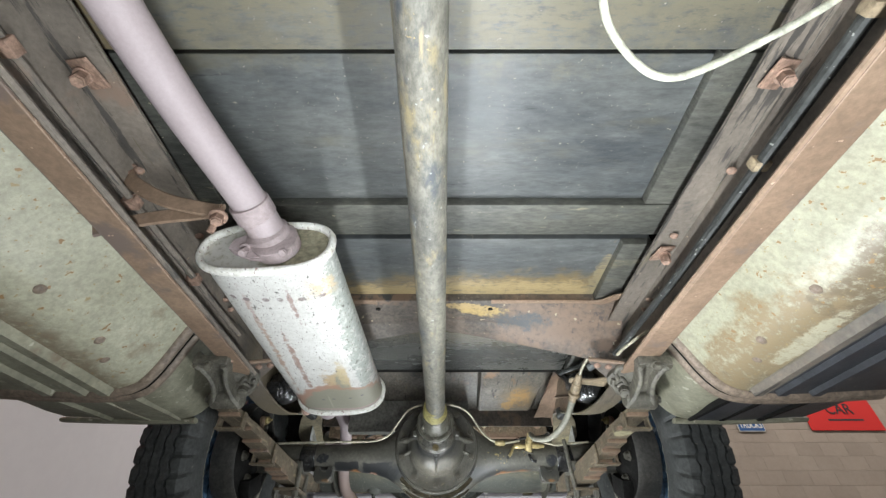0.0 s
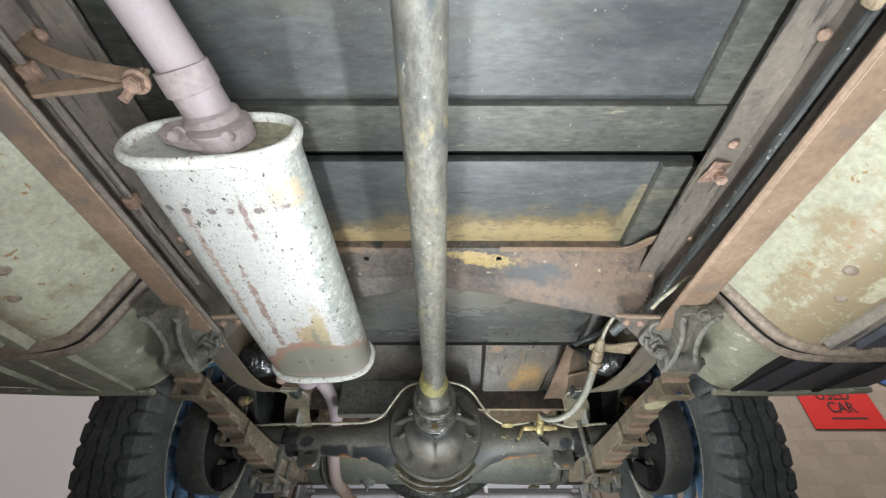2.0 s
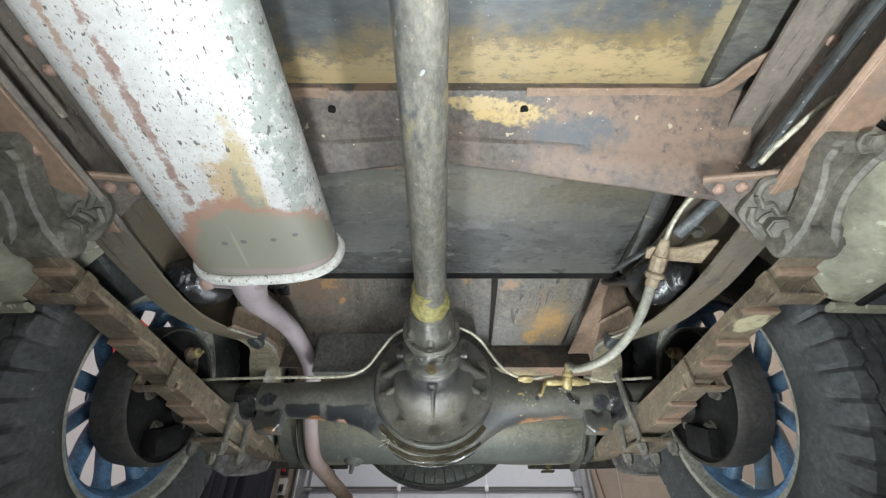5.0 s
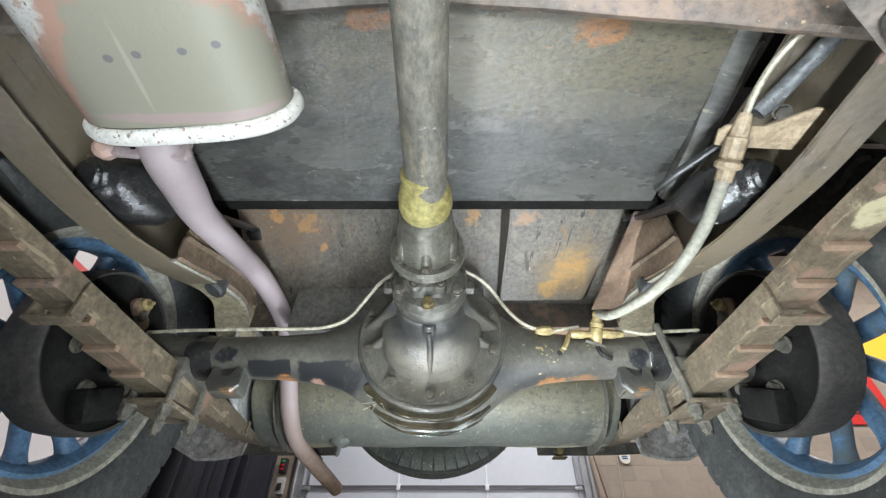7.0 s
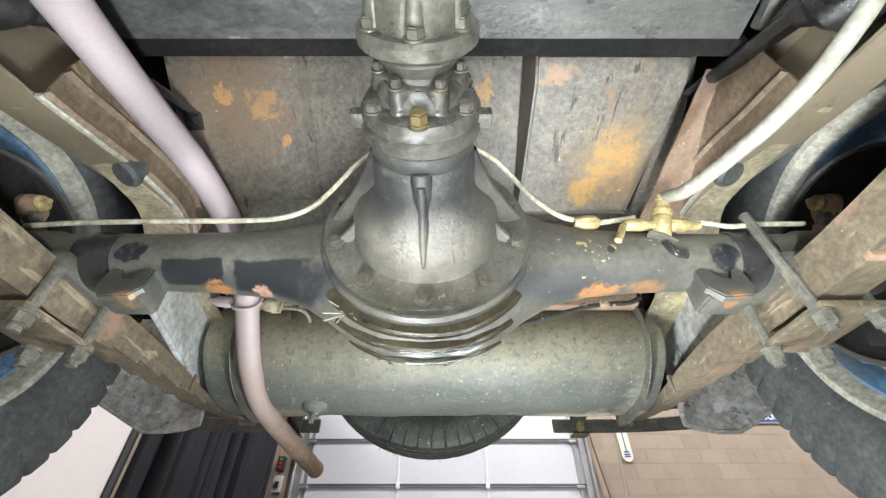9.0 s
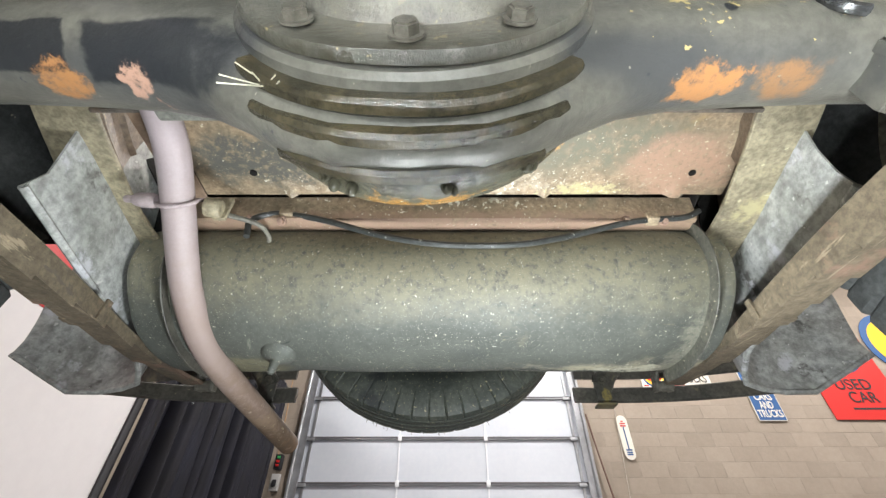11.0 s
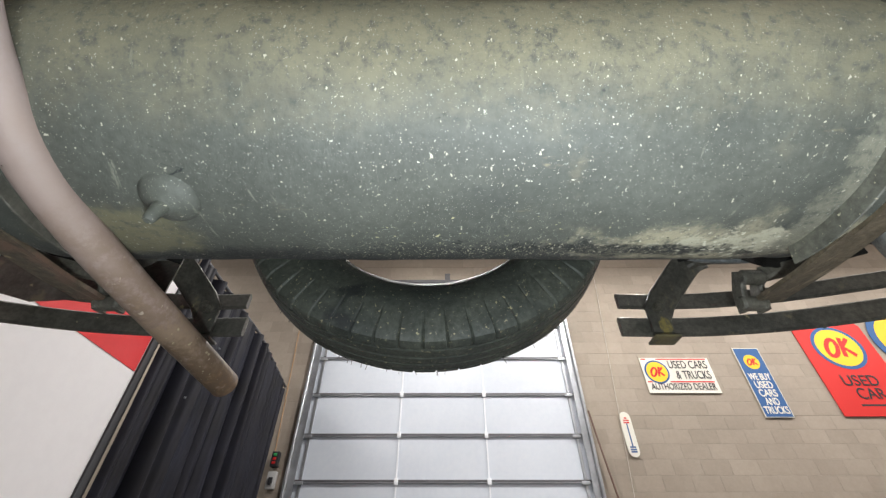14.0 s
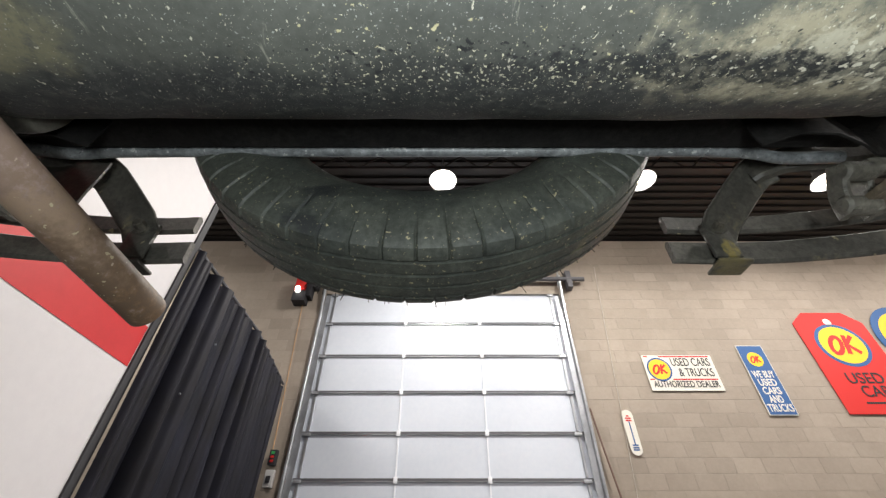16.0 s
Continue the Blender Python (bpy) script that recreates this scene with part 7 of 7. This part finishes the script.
part("end_trim", box(hall(PX - 0.13, 0, 0).x, hall(PX + 0.02, 0, 0).x, hall(0, 3.28, 0).y, hall(0, 3.36, 0).y, FLOOR, hall(0, 0, 4.3).z), plain("grey_trim", (0.06, 0.062, 0.068), 0.5), part_wall, "grey end trim", smooth=0)
rows = []
n = 420
rnd = random.Random(9)
for i in range(n + 1):
    u = i / n
    y = 3.36 + u * (6.50 - 3.36)
    x = PX - 0.02 + 0.034 * math.sin(u * 74 + 2.5 * math.sin(u * 9)) + 0.060 * abs(math.sin(u * 63 + 1.2 + 4 * noise.noise((u * 7, 2, 0)))) ** 0.6 + 0.06 * noise.noise((u * 13, 0, 0)) + 0.03 * noise.noise((u * 60, 3, 0))
    zt = 2.74 + 0.006 * math.sin(u * 90) - 0.25 * max(0, (u - 0.58) / 0.42)
    rows.append([hall(x + 0.02 * math.sin(u * 40 + k * 0.7) * (1 - k / 6), y, ZF + 0.01 + (zt - ZF - 0.01) * k / 6) for k in range(7)])
curtain = tagged(part("curtain", skin(rows, 0.02), M_CURTAIN, None, "", smooth=80), "navy black floor-length curtain gathered in folds", "curtain")
part("curtain_rail", sweep([hall(PX, 3.36, 2.78), hall(PX, 5.2, 2.78), hall(PX, 6.55, 2.56)], ring(0.05, 8), up=(0, 0, 1)), M_SEAL, curtain, "dark curtain rail")
for y, z in ((4.0, 1.45), (4.25, 2.1)):
    part("stud", lathe([(0, 0.0), (0.03, 0.0), (0.02, 0.03), (0, 0.035)], hall(PX + 0.05, y, z), (1, 0, 0), 10), M_STEEL, curtain)

# high-bay lamps
for i, (bx, by) in enumerate(BAYS):
    c = hall(bx, by, 5.15)
    e = group_of("high_bay_light", "lit round high-bay light hanging from the roof deck", "ceiling light", group="high-bay lights", at=c)
    for nm, bm, mt in (("housing", lathe([(0.0, 0.75), (0.18, 0.75), (0.22, 0.45), (0.30, 0.40), (0.52, 0.06), (0.54, 0.0), (0.50, 0.02), (0.0, 0.08)], (0, 0, 0), (0, 0, 1), 28), M_LAMPBODY),
                       ("lens", lathe([(0.0, -0.03), (0.13, -0.02), (0.16, 0.02), (0.0, 0.05)], (0, 0, 0), (0, 0, 1), 28), M_LAMPGLASS),
                       ("hanger", sweep([(0, 0, 0.7), (0, 0, 1.45)], ring(0.03, 8), up=(0, 1, 0)), M_LAMPBODY)):
        part(nm, bm, mt, e)

# bodies for the added strip lamps on the floor under the car
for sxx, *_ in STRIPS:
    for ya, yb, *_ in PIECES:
        st = group_of("strip_light", "added floor strip light under the car, standing in for the camera's lamp", "light", group="floor strip lights", at=(sxx, (ya + yb) / 2, FLOOR))
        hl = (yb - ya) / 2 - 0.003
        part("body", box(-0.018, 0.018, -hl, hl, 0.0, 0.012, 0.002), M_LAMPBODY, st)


# ---- signs on the block wall ----
def lettering(body, size, mat, parent, m, wide, name="lettering", bold=0.0):
    c = bpy.data.curves.new(name, "FONT")
    c.body, c.size, c.extrude, c.align_x, c.align_y, c.offset = body, size, 0.006, "CENTER", "CENTER", bold
    t = new(name, c)
    me = bpy.data.meshes.new_from_object(t.evaluated_get(bpy.context.evaluated_depsgraph_get()))
    bpy.data.objects.remove(t)
    me.materials.clear()
    me.materials.append(mat)
    ob = new(name, me)
    ob.parent = parent
    span = max(v.co.x for v in me.vertices) - min(v.co.x for v in me.vertices)
    ob.matrix_basis = m @ Matrix.Diagonal((wide * HALL / span, 1, 1, 1))
    return ob


def sign(name, label, cx, cz, outline, mat, group=""):
    """A flat plate on the wall; its own x and y run along the wall and up."""
    e = group_of(name, label, "sign", group=group)
    e.matrix_basis = Matrix.Translation(hall(cx, Y1 - 0.02, cz)) @ pose(0, 0, 0, 90, 0, 0)
    part("plate", plate([(x * HALL, y * HALL) for x, y in outline], 0.02, bevel=0.004), mat, e, smooth=0)
    return e


def put(parent, name, outline, mat, lift, label=""):
    return part(name, plate([(x * HALL, y * HALL) for x, y in outline], 0.005, m=Matrix.Translation((0, 0, 0.02 + lift))), mat, parent, label, smooth=0)


def disc(r, x=0, y=0, k=1.0, n=40):
    return [(x + r * math.cos(2 * math.pi * i / n), y + k * r * math.sin(2 * math.pi * i / n)) for i in range(n)]


def badge(parent, x, y, r, k=1.0, ringed=P_BLUE):
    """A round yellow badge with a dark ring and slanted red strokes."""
    put(parent, "badge_ring", disc(r, x, y, k), ringed, 0.004)
    put(parent, "badge_disc", disc(r * 0.86, x, y, k), P_YELLOW, 0.009)
    bm = bmesh.new()
    w = r * 0.17
    loop = [Vector((x - r * 0.27 + r * 0.22 * math.cos(a) + 0.12 * r * math.sin(a), y - r * 0.02 + r * 0.36 * math.sin(a), 0)) for a in [2 * math.pi * i / 22 for i in range(23)]]
    for lift, line in enumerate((loop, [Vector((x + r * 0.06, y - r * 0.40, 0)), Vector((x + r * 0.24, y + r * 0.42, 0))], [Vector((x + r * 0.52, y + r * 0.38, 0)), Vector((x + r * 0.17, y + r * 0.02, 0)), Vector((x + r * 0.52, y - r * 0.36, 0))])):
        sweep([Vector((q.x * HALL, q.y * HALL, 0.036 + 0.002 * lift)) for q in line], rect(w * HALL, 0.006), up=(0, 0, 1), bm=bm)
    part("badge_strokes", bm, P_RED, parent, "red brush strokes", smooth=0)


def rectangle(w, h, x=0, y=0):
    return [(x - w / 2, y - h / 2), (x + w / 2, y - h / 2), (x + w / 2, y + h / 2), (x - w / 2, y + h / 2)]


def lt(x, y):
    return Matrix.Translation((x * HALL, y * HALL, 0.034))


sa = sign("dealer_sign", "white rectangular sign with a round yellow badge and black words", 4.005, 2.765, rectangle(1.19, 0.616), P_WHITE, "wall signs")
badge(sa, -0.36, 0.055, 0.205)
lettering("USED CARS", 0.20 * HALL, P_BLACK, sa, lt(0.20, 0.175), 0.66, bold=0.002)
lettering("& TRUCKS", 0.20 * HALL, P_BLACK, sa, lt(0.24, -0.005), 0.58, bold=0.002)
lettering("AUTHORIZED DEALER", 0.155 * HALL, P_BLACK, sa, lt(0.0, -0.205), 1.08, bold=0.0015)
for x, y, w in ((0.12, 0.283, 0.86), (-0.53, 0.283, 0.08), (0.18, -0.118, 0.74), (-0.53, -0.118, 0.08)):
    put(sa, "red_line", rectangle(w, 0.022, x, y), P_RED, 0.004)
sb = sign("tall_sign", "tall blue sign with a round yellow badge and white words", 5.345, 2.662, rectangle(0.455, 1.19), P_WHITE, "wall signs")
put(sb, "blue_field", rectangle(0.43, 1.165), P_BLUE, 0.003)
badge(sb, 0, 0.335, 0.15)
for i, w in enumerate(("WE BUY", "USED", "CARS", "AND", "TRUCKS")):
    lettering(w, 0.165 * HALL, P_WHITE, sb, lt(0, 0.065 - 0.138 * i), {"WE BUY": 0.36, "TRUCKS": 0.39}.get(w, 0.29 if w != "AND" else 0.22), bold=0.006)
sc = sign("tag_sign", "large red tag-shaped sign with a yellow badge and dark words", 7.02, 3.0, [(-0.64, -0.915), (0.64, -0.915), (0.64, 0.70), (0.37, 0.92), (-0.37, 0.92), (-0.64, 0.70)], P_RED, "wall signs")
badge(sc, 0.0, 0.27, 0.44, 0.92)
put(sc, "eyelet", disc(0.07, 0.0, 0.72), P_WHITE, 0.004)
lettering("USED", 0.26 * HALL, P_BLACK, sc, lt(-0.02, -0.34), 0.60, bold=0.002)
lettering("CAR", 0.26 * HALL, P_BLACK, sc, lt(0.02, -0.56), 0.47, bold=0.002)
put(sc, "small_bar", rectangle(0.62, 0.03, 0.05, -0.74), P_BLACK, 0.004)
sd = sign("round_sign", "round blue-edged yellow sign", 8.36, 3.42, disc(0.62), P_BLUE, "wall signs")
put(sd, "disc_face", disc(0.50), P_YELLOW, 0.004)
th = sign("thermometer", "white enamel wall thermometer with a slim tube", 2.878, 1.825, [(0.085 * math.cos(a), 0.245 + 0.085 * math.sin(a)) for a in [math.pi * i / 10 for i in range(11)]] + [(0.085 * math.cos(a), -0.245 + 0.085 * math.sin(a)) for a in [math.pi + math.pi * i / 10 for i in range(11)]], P_WHITE)
th["category"] = "thermometer"
put(th, "tube_line", rectangle(0.018, 0.34, 0.0, -0.02), P_BLUE, 0.004)
for y, c in ((0.235, P_RED), (0.20, P_RED), (0.165, P_RED), (-0.19, P_BLUE), (-0.225, P_BLUE), (-0.255, P_BLUE)):
    put(th, "unreadable_line", rectangle(0.09 if y != 0.235 else 0.04, 0.02, 0, y), c, 0.004)

# small fittings on the wall
def fitting(name, label, category, parts):
    e = group_of(name, label, category)
    for nm, a, b, mat in parts:
        p, q = hall(*a), hall(*b)
        part(nm, box(p.x, q.x, p.y, q.y, p.z, q.z, 0.012), mat, e)
    return e


G_RED, G_GREEN, G_GREY = plain("button_red", (0.6, 0.03, 0.03), 0.4), plain("button_green", (0.05, 0.4, 0.12), 0.4), plain("grey_box", (0.5, 0.5, 0.5), 0.4)
fitting("door_control", "dark door push-button box with red and green buttons", "switch", [("case", (-2.53, 6.5, 1.36), (-2.43, 6.6, 1.56), P_BLACK), ("button", (-2.505, 6.49, 1.50), (-2.455, 6.5, 1.535), G_GREEN), ("button", (-2.505, 6.49, 1.445), (-2.455, 6.5, 1.48), G_RED), ("button", (-2.505, 6.49, 1.39), (-2.455, 6.5, 1.425), G_RED)])
fitting("switch_box", "pale grey switch box with a dark cover", "switch", [("case", (-2.53, 6.52, 1.08), (-2.41, 6.6, 1.30), G_GREY), ("cover", (-2.50, 6.50, 1.13), (-2.44, 6.52, 1.22), P_BLACK)])
fitting("door_operator", "red and black door operator with a lit lamp", "motor", [("case", (-2.80, 6.35, 4.30), (-2.62, 6.6, 4.60), P_RED), ("base", (-2.82, 6.38, 4.08), (-2.58, 6.6, 4.30), P_BLACK), ("arm", (-2.60, 6.40, 4.20), (-2.50, 6.6, 4.52), P_BLACK), ("lamp", (-2.76, 6.30, 4.24), (-2.68, 6.36, 4.34), plain("lit_lamp", (1, 0.95, 0.85), 0.3, emit=6.0))])
cable_mat = plain("pale_cable", (0.50, 0.46, 0.40), 0.6)
for nm, lb, pts, r, mt in (("conduit", "thin pale cable run down the block wall", [hall(3.07, 6.57, 5.0), hall(2.70, 6.57, 1.0), hall(2.62, 6.57, ZF)], 0.012, cable_mat),
                           ("operator_cable", "thin orange cable down to the push buttons", [hall(-2.66, 6.57, 4.2), hall(-2.52, 6.57, 1.5)], 0.014, plain("orange_cable", (0.45, 0.25, 0.10), 0.6)),
                           ("door_chain", "dark slack hoist chain beside the door", [hall(2.30, 6.50, 2.15), hall(2.36, 6.50, 1.6), hall(2.47, 6.50, 0.7), hall(2.50, 6.5, ZF)], 0.035, plain("chain_brown", (0.16, 0.10, 0.08), 0.6)),
                           ("curved_cable", "grey flexible cable above the door", [hall(2.22, 6.5, 4.45), hall(2.30, 6.48, 4.9), hall(2.55, 6.5, 5.05), hall(2.5, 6.52, 5.5)], 0.03, M_STEEL)):
    tagged(part(nm, tube(pts, r, 8, smooth=len(pts) > 2), mt), lb, "cable")

# concrete blocks, each a piece of the wall
bw, bh, gap = 0.4245, 0.21225, 0.0045
block_mesh = None
rest = bmesh.new()
count = 0
for j in range(28):
    za, zb = ZF + j * bh, ZF + (j + 1) * bh
    if zb > Z1:
        break
    i0 = int(X0 / bw) - 1
    for i in range(i0, int(X1 / bw) + 2):
        xa = i * bw + (bw / 2 if j % 2 else 0)
        xb = xa + bw
        xa, xb = max(xa, X0), min(xb, X1)
        cut = [(xa, xb)]
        if zb <= DZ + 0.11:
            cut = [c for c in ((xa, min(xb, -DX - 0.01)), (max(xa, DX + 0.01), xb)) if c[1] - c[0] > 0.05]
        for a, b in cut:
            if b - a < 0.05:
                continue
            whole = abs(b - a - bw) < 1e-6
            if whole and 2.3 < a < 8.5 and 0.85 < za < 5.2 and count < 300:
                if block_mesh is None:
                    q = bmesh.new()
                    box(0, (bw - gap) * HALL, -0.005, 0.0, 0, (bh - gap) * HALL, 0.004, q)
                    block_mesh = bpy.data.meshes.new("block")
                    q.to_mesh(block_mesh)
                    q.free()
                    block_mesh.materials.append(M_BLOCK)
                o = new("block", block_mesh)
                o.parent = north
                o.location = hall(a + gap / 2, Y1, za + gap / 2)
                count += 1
            else:
                p, q = hall(a + gap / 2, Y1, za + gap / 2), hall(b - gap / 2, Y1, zb - gap / 2)
                vs = [rest.verts.new(v) for v in ((p.x, p.y - 0.005, p.z), (q.x, p.y - 0.005, p.z), (q.x, p.y - 0.005, q.z), (p.x, p.y - 0.005, q.z), (p.x, p.y + 0.01, p.z), (q.x, p.y + 0.01, p.z), (q.x, p.y + 0.01, q.z), (p.x, p.y + 0.01, q.z))]
                for f in ((0, 1, 2, 3), (1, 0, 4, 5), (2, 1, 5, 6), (3, 2, 6, 7), (0, 3, 7, 4)):
                    rest.faces.new([vs[k] for k in f])
far_blocks = part("far_blocks", rest, M_BLOCK, north, "farther tan blocks of the wall", smooth=0)
far_blocks["kind"] = "stuff"
